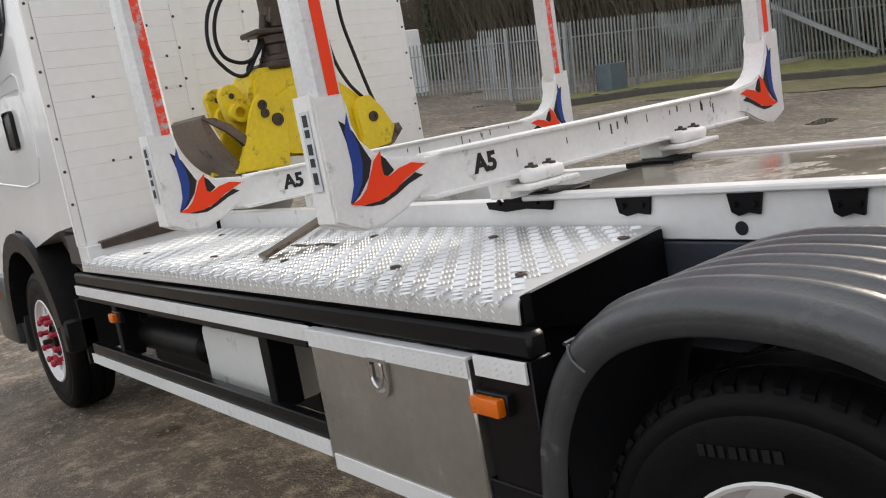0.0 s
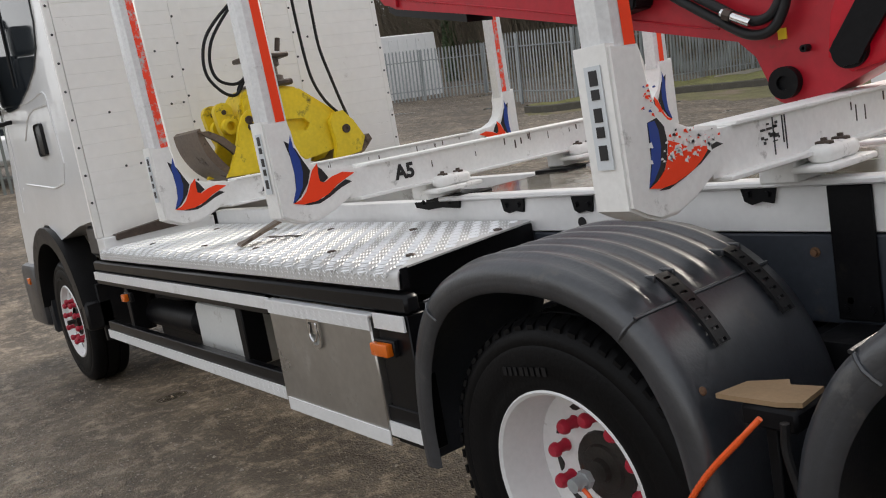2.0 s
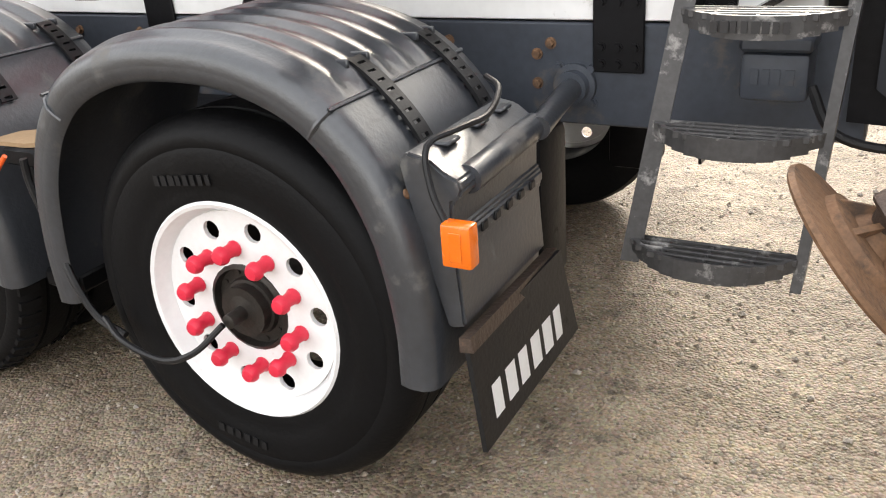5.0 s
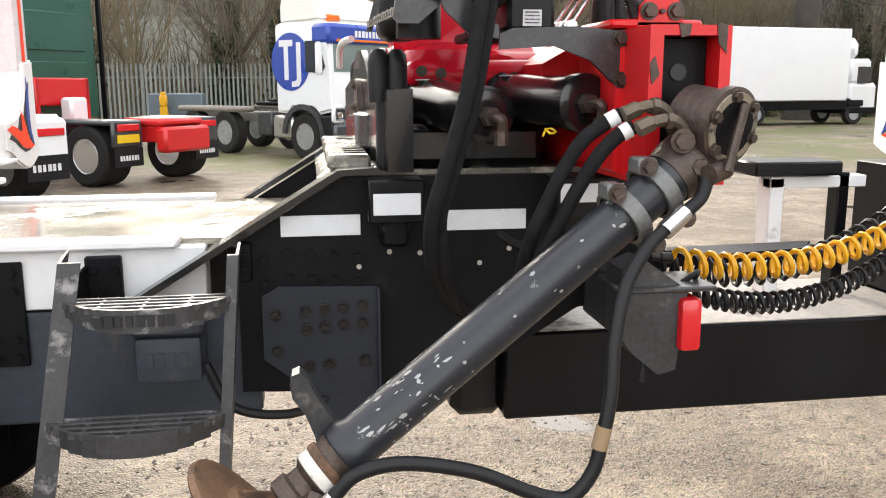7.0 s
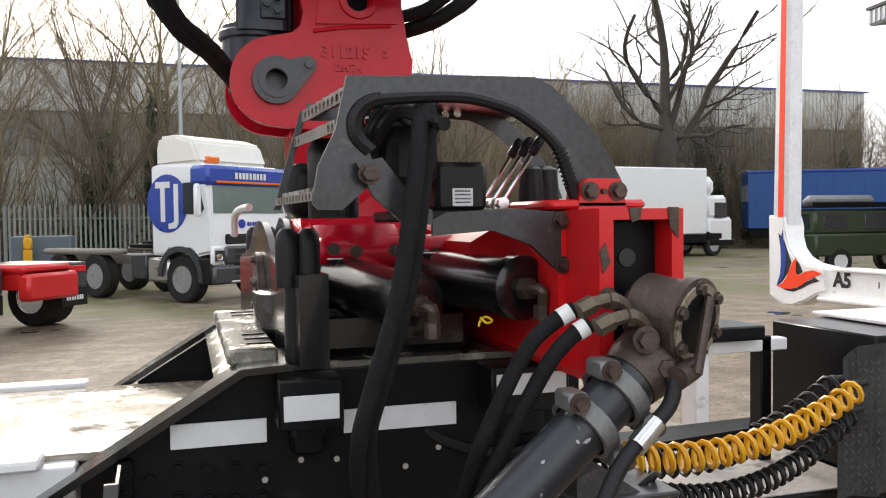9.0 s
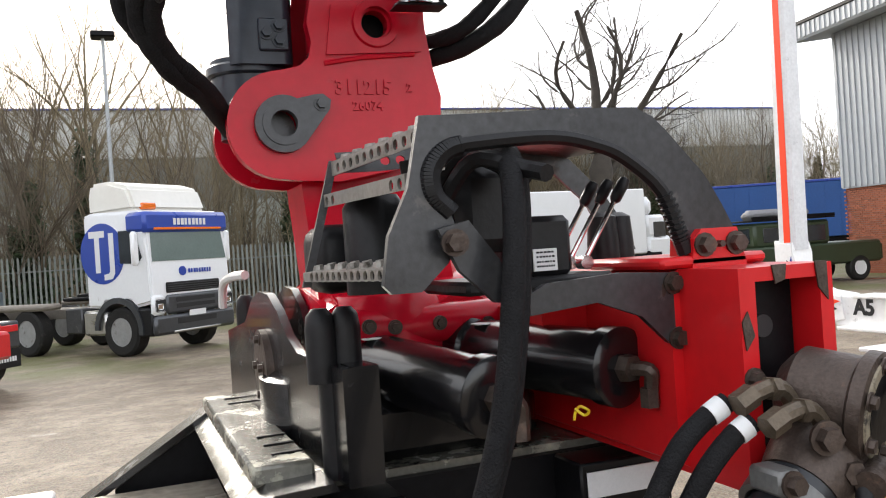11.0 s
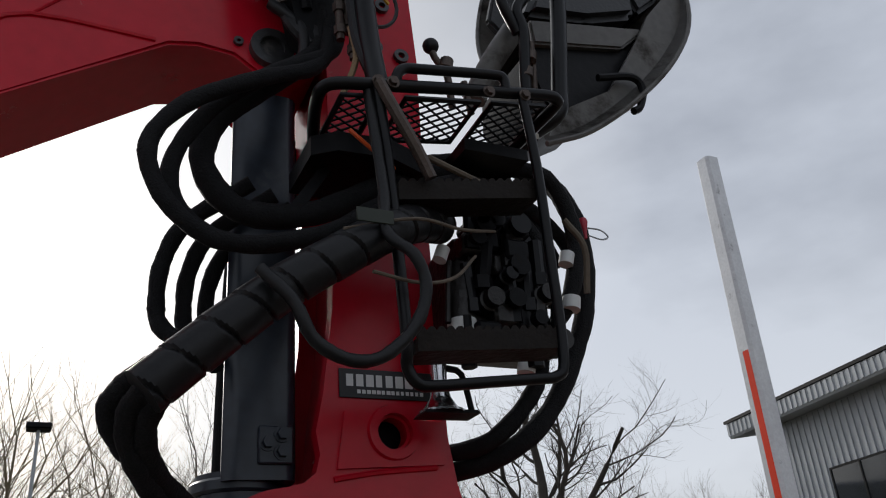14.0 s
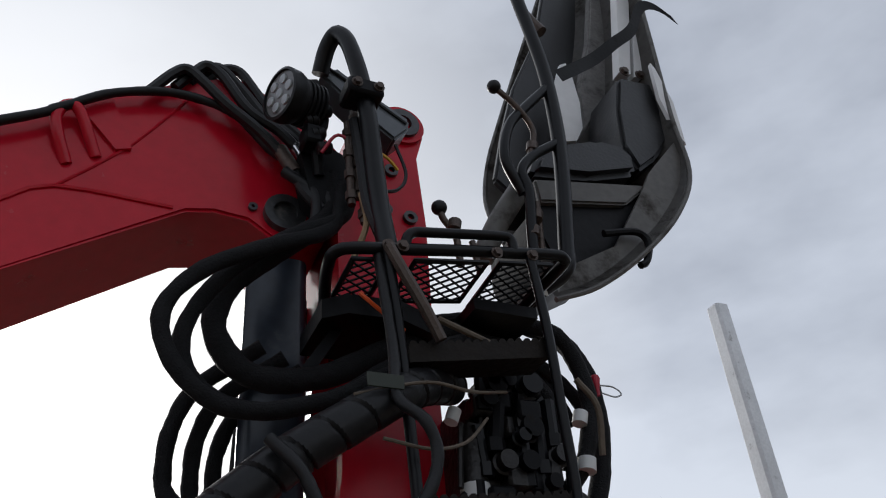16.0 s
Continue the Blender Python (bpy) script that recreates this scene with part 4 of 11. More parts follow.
# Cab.
bm = B()
outl = [(-6.62, 0.55), (-6.68, 1.0), (-6.56, 1.57), (-6.27, 2.25), (-6.02, 2.95), (-5.85, 3.12), (-4.32, 3.16), (-4.22, 3.0), (-4.22, 1.32), (-4.62, 1.32)]
outl += arc2(-5.62, 0.60, 0.70, 60, 180, 10) + [(-6.36, 0.50)]
prism(bm, outl, "xz", 0.03, 2.47)
bmesh.ops.bevel(bm, geom=[e for e in bm.edges if abs(e.verts[0].co.y - e.verts[1].co.y) < 1e-4 and e.verts[0].co.z > 1.25 and e.verts[1].co.z > 1.25], offset=0.035, segments=3, affect="EDGES")
cab = part("cab", bm, M_CAB, truck, "glossy white driver's cab with tall roof")
bm = B()
prism(bm, [(-6.16, 2.36), (-5.90, 2.27), (-5.55, 2.27), (-5.12, 2.36), (-4.80, 2.46), (-4.60, 2.58), (-4.50, 2.74), (-4.46, 3.06), (-5.85, 3.08), (-6.02, 2.80)], "xz", 0.018, 0.034)
part("side_window", bm, M_GLASS, cab, "dark side window with reflections of the sky")
for pts in ([(-5.94, 1.68), (-4.72, 1.64), (-4.66, 2.14), (-4.73, 2.29), (-5.20, 2.28), (-6.15, 2.30)], [(-4.70, 2.20), (-5.25, 2.20), (-5.60, 2.02)], [(-6.33, 1.45), (-6.18, 2.0), (-6.22, 2.33)]):
    bm = B()
    tube(bm, [(x, 0.030, z) for x, z in pts], 0.008, 6, 3)
    part("body_crease", bm, M_CAB, cab)
bm = B()
tube(bm, [(-5.45, 0.014, 2.42), (-5.42, 0.014, 2.8), (-5.40, 0.014, 3.07)], 0.012, 6, 2)
part("window_pillar", bm, M_PLASTIC, cab, "black window pillar")
bm = B()
box(bm, (-5.16, 0.010, 1.86), (-4.96, 0.034, 2.10), 0.03, 2)
part("door_handle", bm, M_PLASTIC, cab, "black door handle recess")
bm = B()
box(bm, (-6.0, -0.30, 2.28), (-5.82, -0.12, 2.70), 0.03, 2)
box(bm, (-6.0, -0.30, 2.72), (-5.82, -0.12, 2.95), 0.03, 2)
box(bm, (-6.25, -0.20, 2.34), (-6.12, 0.0, 2.76), 0.03, 2)
tube(bm, [(-5.95, 0.04, 3.0), (-5.95, -0.12, 3.0), (-5.93, -0.14, 2.6), (-5.95, -0.12, 2.22), (-5.95, 0.04, 2.2)], 0.018, 8, 4)
tube(bm, [(-6.3, 0.1, 2.3), (-6.2, -0.1, 2.33), (-5.95, -0.1, 2.30)], 0.02, 8, 4)
mir = part("door_mirror", bm, M_PLASTIC, cab, "black door mirrors on a tubular arm")
bm = B()
box(bm, (-5.822, -0.285, 2.31), (-5.817, -0.135, 2.67), 0.001)
box(bm, (-5.822, -0.285, 2.745), (-5.817, -0.135, 2.925), 0.001)
part("mirror_glass", bm, M_GLASS, mir, "mirror glass")
bm = B()
arch = arc2(-5.62, 0.56, 0.76, 12, 176, 14)
inner = arc2(-5.62, 0.56, 0.63, 176, 12, 14)
prism(bm, arch + inner, "xz", -0.015, 0.20)
box(bm, (-4.98, -0.01, 0.52), (-4.86, 0.20, 0.74), 0.02)
part("wheel_arch", bm, M_PLASTIC, cab, "dark grey plastic wheel arch")
bm = B()
box(bm, (-6.86, -0.02, 0.42), (-6.30, 2.52, 0.98), 0.05, 2)
box(bm, (-6.30, 0.03, 0.36), (-6.24, 0.4, 0.9), 0.02)
part("bumper", bm, M_FENDER, cab, "dark grey bumper and step")
bm = B()
box(bm, (-6.60, -0.035, 0.80), (-6.52, 0.0, 0.86), 0.006)
part("corner_lamp", bm, M_LENS, cab, "amber corner lamp")
bm = B()
box(bm, (-4.60, 0.06, 1.10), (-4.30, 0.5, 1.31), 0.02)
box(bm, (-4.55, 0.05, 1.315), (-4.23, 0.25, 1.36), 0.006)
part("air_intake", bm, M_FENDER, cab, "grey plastic trim under the cab corner")
bm = B()
box(bm, (-4.90, 0.10, 0.42), (-4.86, 0.48, 0.86), 0.004)
flap0 = part("mud_flap", bm, M_PLASTIC, truck, "black rubber mud flap")
bm = B()
bars(bm, (-4.858, 0.12, 0.44), (0, 1, 0), (0, 0, 1), (1, 0, 0), 0.30, 0.05, 6, 3)
part("flap_lettering", bm, M_PARTW, flap0, "white maker's mark as plain bars")

# Headboard of aluminium planks with rivet strips.
head = thing("headboard", "tall white headboard of riveted aluminium planks behind the cab", "headboard", (-4.1, 1.25, 1.2))
bm = B()
box(bm, (-4.16, 0.0, 1.24), (-4.12, 0.045, 3.45), 0.004)
box(bm, (-4.16, 2.50, 1.40), (-4.12, 2.55, 3.45), 0.004)
box(bm, (-4.17, 0.05, 3.42), (-4.12, 2.50, 3.47), 0.004)
part("headboard_frame", bm, M_PLANK, head, "white edge profiles")
rows_n = 22
for q in range(rows_n):
    z0 = 1.40 + q * 0.092
    bm = B()
    prism(bm, [(-4.15, z0), (-4.115, z0), (-4.114, z0 + 0.002), (-4.114, z0 + 0.0895), (-4.115, z0 + 0.0912), (-4.15, z0 + 0.0912)], "xz", 0.047, 2.498)
    part("plank", bm, M_PLANK, head, "", 0)
bm = B()
prism(bm, [(0.047, 1.24), (0.62, 1.28), (0.95, 1.40), (0.047, 1.40)], "yz", -4.15, -4.114)
part("kick_plate", bm, M_PLANK, head)
bm = B()
for y in (0.86, 1.32, 1.78):
    box(bm, (-4.113, y - 0.04, 1.41), (-4.107, y + 0.04, 3.4), 0.001)
part("rivet_strip", bm, M_PLANK, head, "vertical rivet strips")
bm = B()
for z in [1.48 + 0.184 * q for q in range(11)]:
    for y in (0.022, 0.83, 1.29, 1.75, 2.525):
        dome(bm, (-4.119 if y < 0.1 or y > 2.4 else -4.106, y, z + (0.06 if y > 0.5 else 0)), (1, 0, 0), 0.009)
rn = random.Random(8)
for q in range(14):
    dome(bm, (-4.113, rn.uniform(0.2, 2.4), 1.5 + 0.184 * rn.randrange(6)), (1, 0, 0), 0.009)
part("rivet", bm, M_GUARD, head, "dull grey rivets")
bm = B()
prism(bm, [(0.10, 1.21), (0.10, 1.25), (0.55, 1.30), (0.72, 1.44), (0.62, 1.22)], "yz", -4.10, -4.03)
part("wedge", bm, M_RUSTY, head, "dark worn wedge at the foot")
bm = B()
box(bm, (-4.22, 0.02, 1.10), (-4.05, 0.80, 1.24), 0.006)
part("sill", bm, M_WHITE, head)

# ---- log bunks ----
def bunk(xc, name_seed, splash=False, fx=1):
    """fx: the side of the beam, along the lorry, that carries the decals; the trailer's bunk faces forward."""
    ob = thing("log_bunk", "white steel log bunk with upright aluminium stakes and red-blue flame decals" if not splash else "white log bunk with scratched, red-spattered flame decals", "log bunk", (xc, CY, 1.28), group="log bunks")
    f = 0.057
    bm = B()
    prism(bm, [(0.30, 1.375), (2.20, 1.375), (2.20, 1.497), (0.30, 1.497)], "yz", xc - 0.05, xc + 0.05)
    box(bm, (xc - 0.085, 0.33, 1.362), (xc + 0.085, 2.17, 1.376), 0.003)
    box(bm, (xc - 0.066, 0.40, 1.496), (xc + 0.066, 2.10, 1.508), 0.003)
    beam = part("beam", bm, M_BUNK, ob, "scuffed white cross beam")
    bm = B()
    if splash:
        wr = random.Random(19)
        for q in range(14):
            y, z = wr.uniform(0.515, 0.62), wr.uniform(1.42, 1.475)
            box(bm, (xc + 0.0505, y, z), (xc + 0.0518, y + wr.uniform(0.006, 0.03), z + wr.uniform(0.003, 0.012)))
        for y in (0.585, 0.632, 0.645):
            box(bm, (xc + 0.0505, y, wr.uniform(1.385, 1.43)), (xc + 0.0518, y + 0.005, 1.492))
    else:
        text_mesh(bm, "A5", Matrix.Translation((xc + fx * 0.052, 0.595 if fx > 0 else 2.05, 1.437 if fx > 0 else 1.455)) @ Matrix.Rotation(radians(90 * fx), 4, "Z") @ Matrix.Rotation(radians(90), 4, "X"), 0.088, 0.001, 0.0035)
    part("marking", bm, M_BLKDEC, beam, "black marking scraped almost away" if splash else "black stencilled marking A5")
    bm = B()
    rn = random.Random(name_seed)
    for q in range(16):
        y, z = rn.uniform(0.7, 2.0), rn.uniform(1.46, 1.495)
        box(bm, (min(xc + fx * 0.0502, xc + fx * 0.0515), y, z - rn.uniform(0.01, 0.05)), (max(xc + fx * 0.0502, xc + fx * 0.0515), y + rn.uniform(0.003, 0.008), z))
    part("scrape", bm, M_RUSTY, beam, "dark scrapes")
    for s in (1, -1):
        sd = lambda y: side(y, s)
        bm = B()
        curve = [(0.082, 1.69), (0.09, 1.64), (0.108, 1.59), (0.15, 1.548), (0.22, 1.52), (0.34, 1.506)]
        low = [(0.36, 1.40), (0.30, 1.385), (0.22, 1.345), (0.14, 1.318), (0.07, 1.316), (0.02, 1.335), (-0.03, 1.36)]
        pts = [(-0.035, 1.745), (0.075, 1.735)] + curve + low
        prism(bm, [(sd(y), z) for y, z in pts], "yz", xc - f, xc + f)
        bmesh.ops.bevel(bm, geom=[e for e in bm.edges if abs(e.verts[0].co.x - e.verts[1].co.x) < 1e-5], offset=0.008, segments=2, affect="EDGES")
        soc = part("stake_socket", bm, M_BUNK, ob, "cast white stake socket")
        bm = B()
        a = [bm.verts.new((xc + dx * 0.05, sd(0.03 + dy * 0.055), 1.70)) for dx, dy in ((-1, -0.6), (-0.6, -1), (0.6, -1), (1, -0.6), (1, 0.7), (0.7, 1), (-0.7, 1), (-1, 0.7))]
        b = [bm.verts.new((xc + dx * 0.042, sd((-0.02 if fx > 0 else 0.075) + dy * 0.045), 3.90 if fx > 0 else 4.09)) for dx, dy in ((-1, -0.6), (-0.6, -1), (0.6, -1), (1, -0.6), (1, 0.7), (0.7, 1), (-0.7, 1), (-1, 0.7))]
        bridge(bm, a, b)
        bm.faces.new(a), bm.faces.new(b)
        stk = part("stake", bm, M_STAKE, ob, "tall scratched aluminium stake")
        bm = B()
        e0, e1 = xc + fx * 0.0512, xc + fx * (0.0467 if fx > 0 else 0.0462)
        ya, yb = sd(0.068), sd(0.028)
        yc, yd = (sd(0.045), sd(0.008)) if fx > 0 else (sd(0.088), sd(0.052))
        zt = 2.75 if fx > 0 else 3.07
        v = [bm.verts.new(c) for c in ((e0, ya, 1.735), (e0, yb, 1.735), (e1, yd, zt), (e1, yc, zt))]
        bm.faces.new(v)
        part("reflective_strip", bm, M_ORANGEW if xc < -2 else M_ORANGE, stk, "fluorescent orange-red strip, chipped")
        e = xc + fx * (f + 0.0012)
        dec = ((M_BLKDEC, 0.0, [(0.042, 1.658), (0.062, 1.644), (0.086, 1.619), (0.11, 1.568), (0.133, 1.524), (0.111, 1.473), (0.069, 1.427), (0.034, 1.405), (0.055, 1.463), (0.061, 1.523), (0.057, 1.59)]),
               (M_BLKDEC, 0.0, [(0.17, 1.534), (0.185, 1.521), (0.21, 1.481), (0.173, 1.46), (0.156, 1.479)]),
               (M_BLKDEC, 0.0, [(0.318, 1.446), (0.288, 1.46), (0.225, 1.432), (0.169, 1.404), (0.071, 1.394), (0.105, 1.387), (0.149, 1.385), (0.202, 1.403), (0.258, 1.429)]),
               (M_BLUE, 0.0008, [(0.074, 1.677), (0.078, 1.627), (0.096, 1.577), (0.099, 1.523), (0.085, 1.464), (0.057, 1.426), (0.03, 1.408), (0.055, 1.463), (0.061, 1.509), (0.059, 1.57), (0.056, 1.624)]),
               (M_ORANGE, 0.0016, [(0.17, 1.548), (0.165, 1.504), (0.167, 1.473), (0.186, 1.465), (0.227, 1.483), (0.279, 1.493), (0.336, 1.48), (0.299, 1.467), (0.244, 1.445), (0.197, 1.416), (0.135, 1.397), (0.071, 1.396), (0.03, 1.406), (0.067, 1.417), (0.096, 1.442), (0.121, 1.485), (0.14, 1.522)]))
        if splash and s > 0:
            # The upper half is scraped away: a stump of blue, the lower sweep of red, and loose spatter above.
            dec = ((M_BLKDEC, 0.0, [(0.063, 1.551), (0.098, 1.558), (0.121, 1.535), (0.126, 1.50), (0.118, 1.46), (0.10, 1.43), (0.07, 1.41), (0.04, 1.399), (0.06, 1.46)]),
                   (M_BLKDEC, 0.0, [(0.345, 1.458), (0.30, 1.452), (0.246, 1.425), (0.177, 1.402), (0.111, 1.385), (0.075, 1.388), (0.16, 1.41), (0.25, 1.445), (0.31, 1.470)]),
                   (M_BLUE, 0.0008, [(0.064, 1.551), (0.088, 1.552), (0.098, 1.53), (0.10, 1.49), (0.088, 1.445), (0.06, 1.415), (0.04, 1.401), (0.058, 1.45), (0.064, 1.50)]),
                   (M_ORANGE, 0.0016, [(0.128, 1.500), (0.15, 1.493), (0.18, 1.482), (0.215, 1.470), (0.25, 1.468), (0.285, 1.460), (0.25, 1.434), (0.21, 1.414), (0.177, 1.405), (0.13, 1.394), (0.08, 1.392), (0.04, 1.399), (0.075, 1.412), (0.105, 1.435), (0.122, 1.468)]))
            sr = random.Random(23)
            for q in range(46):
                if q < 24:
                    y, z = sr.gauss(0.078, 0.014), sr.gauss(1.60, 0.026)
                else:
                    y = sr.uniform(0.13, 0.33)
                    z = 1.515 - 0.15 * (y - 0.13) + sr.gauss(0, 0.016)
                w = sr.uniform(0.002, 0.011)
                bm = B()
                prism(bm, [(y, z), (y + w * sr.uniform(0.6, 1.6), z - w * sr.uniform(-0.3, 0.6)), (y + w * 0.9, z + w * 0.6), (y + w * 0.2, z + w * 0.5)], "yz", e + 0.0004, e + 0.0014)
                part("spatter", bm, (M_ORANGE, M_ORANGE, M_BLUE)[q % 3] if q < 24 else (M_ORANGE, M_ORANGE, M_BLKDEC)[q % 3], soc, "", 0)
        for mt, up, poly in dec:
            bm = B()
            prism(bm, [(sd(y), z) for y, z in poly], "yz", e + fx * (up - 0.001), e + fx * (up + 0.0004))
            part("flame_decal", bm, mt, soc, "", 0)
        if splash and s > 0:
            bm = B()
            rn = random.Random(5)
            for q in range(70):
                y, z = rn.gauss(0.20, 0.07), rn.gauss(1.47, 0.012)
                if not (0.04 < y < 0.34 and 1.36 < z < 1.66) or (y > 0.1 and z > 1.53) or z < 1.345 + 0.1 * y:
                    continue
                w = rn.uniform(0.003, 0.02)
                prism(bm, [(y, z), (y + w, z - w * rn.uniform(-0.3, 0.6)), (y + w * 0.8, z + w * 0.5), (y + w * 0.2, z + w * 0.4)], "yz", e + 0.002, e + 0.0028)
            part("paint_scratch", bm, M_BUNK, soc, "white scratches through the decal", 0)
        if s > 0:
            bm = B()
            box(bm, (xc - 0.022, -0.0375, 1.46), (xc + 0.028, -0.0355, 1.70), 0)
            part("label_panel", bm, M_GREYDEC, soc, "pale vertical label")
            bm = B()
            bars(bm, (xc + 0.016, -0.0376, 1.69), (0, 0, -1), (-1, 0, 0), (0, -1, 0), 0.215, 0.024, 5, 15)
            part("label_mark", bm, M_BLKDEC, soc, "black maker's mark as plain bars")
        # Clamp that holds the beam to the deck flange.
        yc = sd(0.81)
        bm = B()
        box(bm, (xc + 0.03, yc - 0.13, 1.318), (xc + 0.155, yc + 0.13, 1.338), 0.008, 2)
        box(bm, (xc + 0.055, yc - 0.095, 1.336), (xc + 0.13, yc + 0.095, 1.39), 0.025, 3)
        box(bm, (xc - 0.09, yc - 0.10, 1.288), (xc + 0.03, yc + 0.10, 1.366), 0.006)
        cl = part("clamp", bm, M_BUNK, ob, "white clamp block")
        bm = B()
        for d in (-0.045, 0.045):
            box(bm, (xc + 0.07, yc + d - 0.014, 1.382), (xc + 0.115, yc + d + 0.014, 1.397), 0.003)
            hexbolt(bm, (xc + 0.092, yc + d, 1.396), (0, 0, 1), 0.010, 0.01, False)
        part("clamp_bolt", bm, M_RUSTY, cl, "dark clamp bolts")
    return ob


bunk(-2.675, 1)
bunk(-1.338, 2)
bunk(0.44, 3, True)
bunk(1.745, 4)
bm = B()
for xc in (-2.675, -1.338):
    box(bm, (xc - 0.12, 0.80, 1.262), (xc + 0.14, 1.0, 1.287), 0.004)
    box(bm, (xc - 0.10, 1.5, 1.262), (xc + 0.14, 1.70, 1.287), 0.004)
part("bunk_packer", bm, M_BLKDULL, truck, "black packing plates under the bunks")
# Loose worn boards lying on the deck below the bunks.
bm = B()
lo = [bm.verts.new(v) for v in ((-2.32, 0.20, 1.178), (-2.20, 0.17, 1.178), (-1.86, 0.60, 1.40), (-2.02, 0.64, 1.40), (-2.34, 0.26, 1.185))]
hi = [bm.verts.new(v.co + Vector((0, 0, 0.014))) for v in lo]
bm.faces.new(lo), bm.faces.new(hi), bridge(bm, lo, hi)
whole("worn_wedge", bm, M_BLADE, "worn steel wedge leaning from the side deck to the bunk", "wedge", at=(-2.2, 0.3, 1.178))

# Curved tail plate with a shackle over the rear mudguard.
tail = thing("loading_wedge", "worn steel wedge arm with a shackle above the rear mudguard", "steel arm", (1.2, 0.5, 1.3))
bm = B()
secs = [(0.070, 1.298, 0.030), (0.082, 1.299, 0.050), (0.105, 1.306, 0.062), (0.22, 1.372, 0.064), (0.35, 1.432, 0.070), (0.60, 1.464, 0.084), (0.85, 1.477, 0.09)]
top = [[bm.verts.new((1.10 + y * 0.25 + k * w, y, z + dz)) for k in (-1, 1) for dz in (0, -0.012)] for y, z, w in secs]
for a, b in zip(top, top[1:]):
    for i, j in ((0, 2), (2, 3), (3, 1), (1, 0)):
        bm.faces.new((a[i], a[j], b[j], b[i]))
bm.faces.new([top[0][i] for i in (0, 2, 3, 1)])
bm.faces.new([top[-1][i] for i in (0, 2, 3, 1)])
arm_top = part("top_plate", bm, mat("polished_worn_steel", (0.34, 0.33, 0.31), 0.34, 0.6, 0.2, 6, 0.06, 40, ((0.13, 0.11, 0.10), 0.3, 9)), tail, "polished worn top plate")
bm = B()
bars(bm, (1.085, 0.128, 1.3225), (1, 0.12, 0.069), (0.12, 0.86, 0.49), (0, -0.49, 0.87), 0.085, 0.034, 3, 6, 0.0015)
part("painted_mark", bm, M_BLKDEC, arm_top, "black painted mark")
bm = B()
prism(bm, [(0.14, 1.305), (0.22, 1.355), (0.35, 1.415), (0.60, 1.447), (0.85, 1.46), (0.85, 1.33), (0.45, 1.325), (0.25, 1.315)], "yz", 1.215, 1.232)
part("web_plate", bm, M_BLKDULL, tail, "black web plate")
for y in (0.36, 0.46, 0.56, 0.66, 0.76):
    part("rib", box(B(), (1.232, y, 1.335), (1.262, y + 0.008, 1.405 + 0.1 * (y - 0.36)), 0.001), M_BLKDULL, tail, "black stiffening rib")
bm = B()
box(bm, (1.23, 0.80, 1.28), (1.36, 0.86, 1.46), 0.006)
part("arm_foot", bm, M_BLKDULL, tail)
bm = B()
SH = Vector((1.183, 0.335, 1.442))
tube(bm, [SH + Vector(v) for v in ((0.030, -0.030, 0.022), (0.022, -0.052, 0.008), (0.0, -0.066, -0.004), (-0.022, -0.052, 0.008), (-0.030, -0.028, 0.024), (-0.028, 0.006, 0.040), (0.0, 0.026, 0.046), (0.028, 0.006, 0.040))], 0.0105, 10, 5, closed=True)
cyl(bm, SH + Vector((-0.050, -0.004, 0.034)), SH + Vector((0.046, -0.004, 0.034)), 0.011, n=10)
lathe(bm, [(0.010, 0.0), (0.017, 0.002), (0.017, 0.010), (0.010, 0.012)], SH + Vector((-0.058, -0.004, 0.034)), (1, 0, 0), 10)
box(bm, SH + Vector((-0.012, -0.006, -0.012)), SH + Vector((0.012, 0.026, 0.034)), 0.004)
part("shackle", bm, M_RUSTY, tail, "rusty bow shackle")

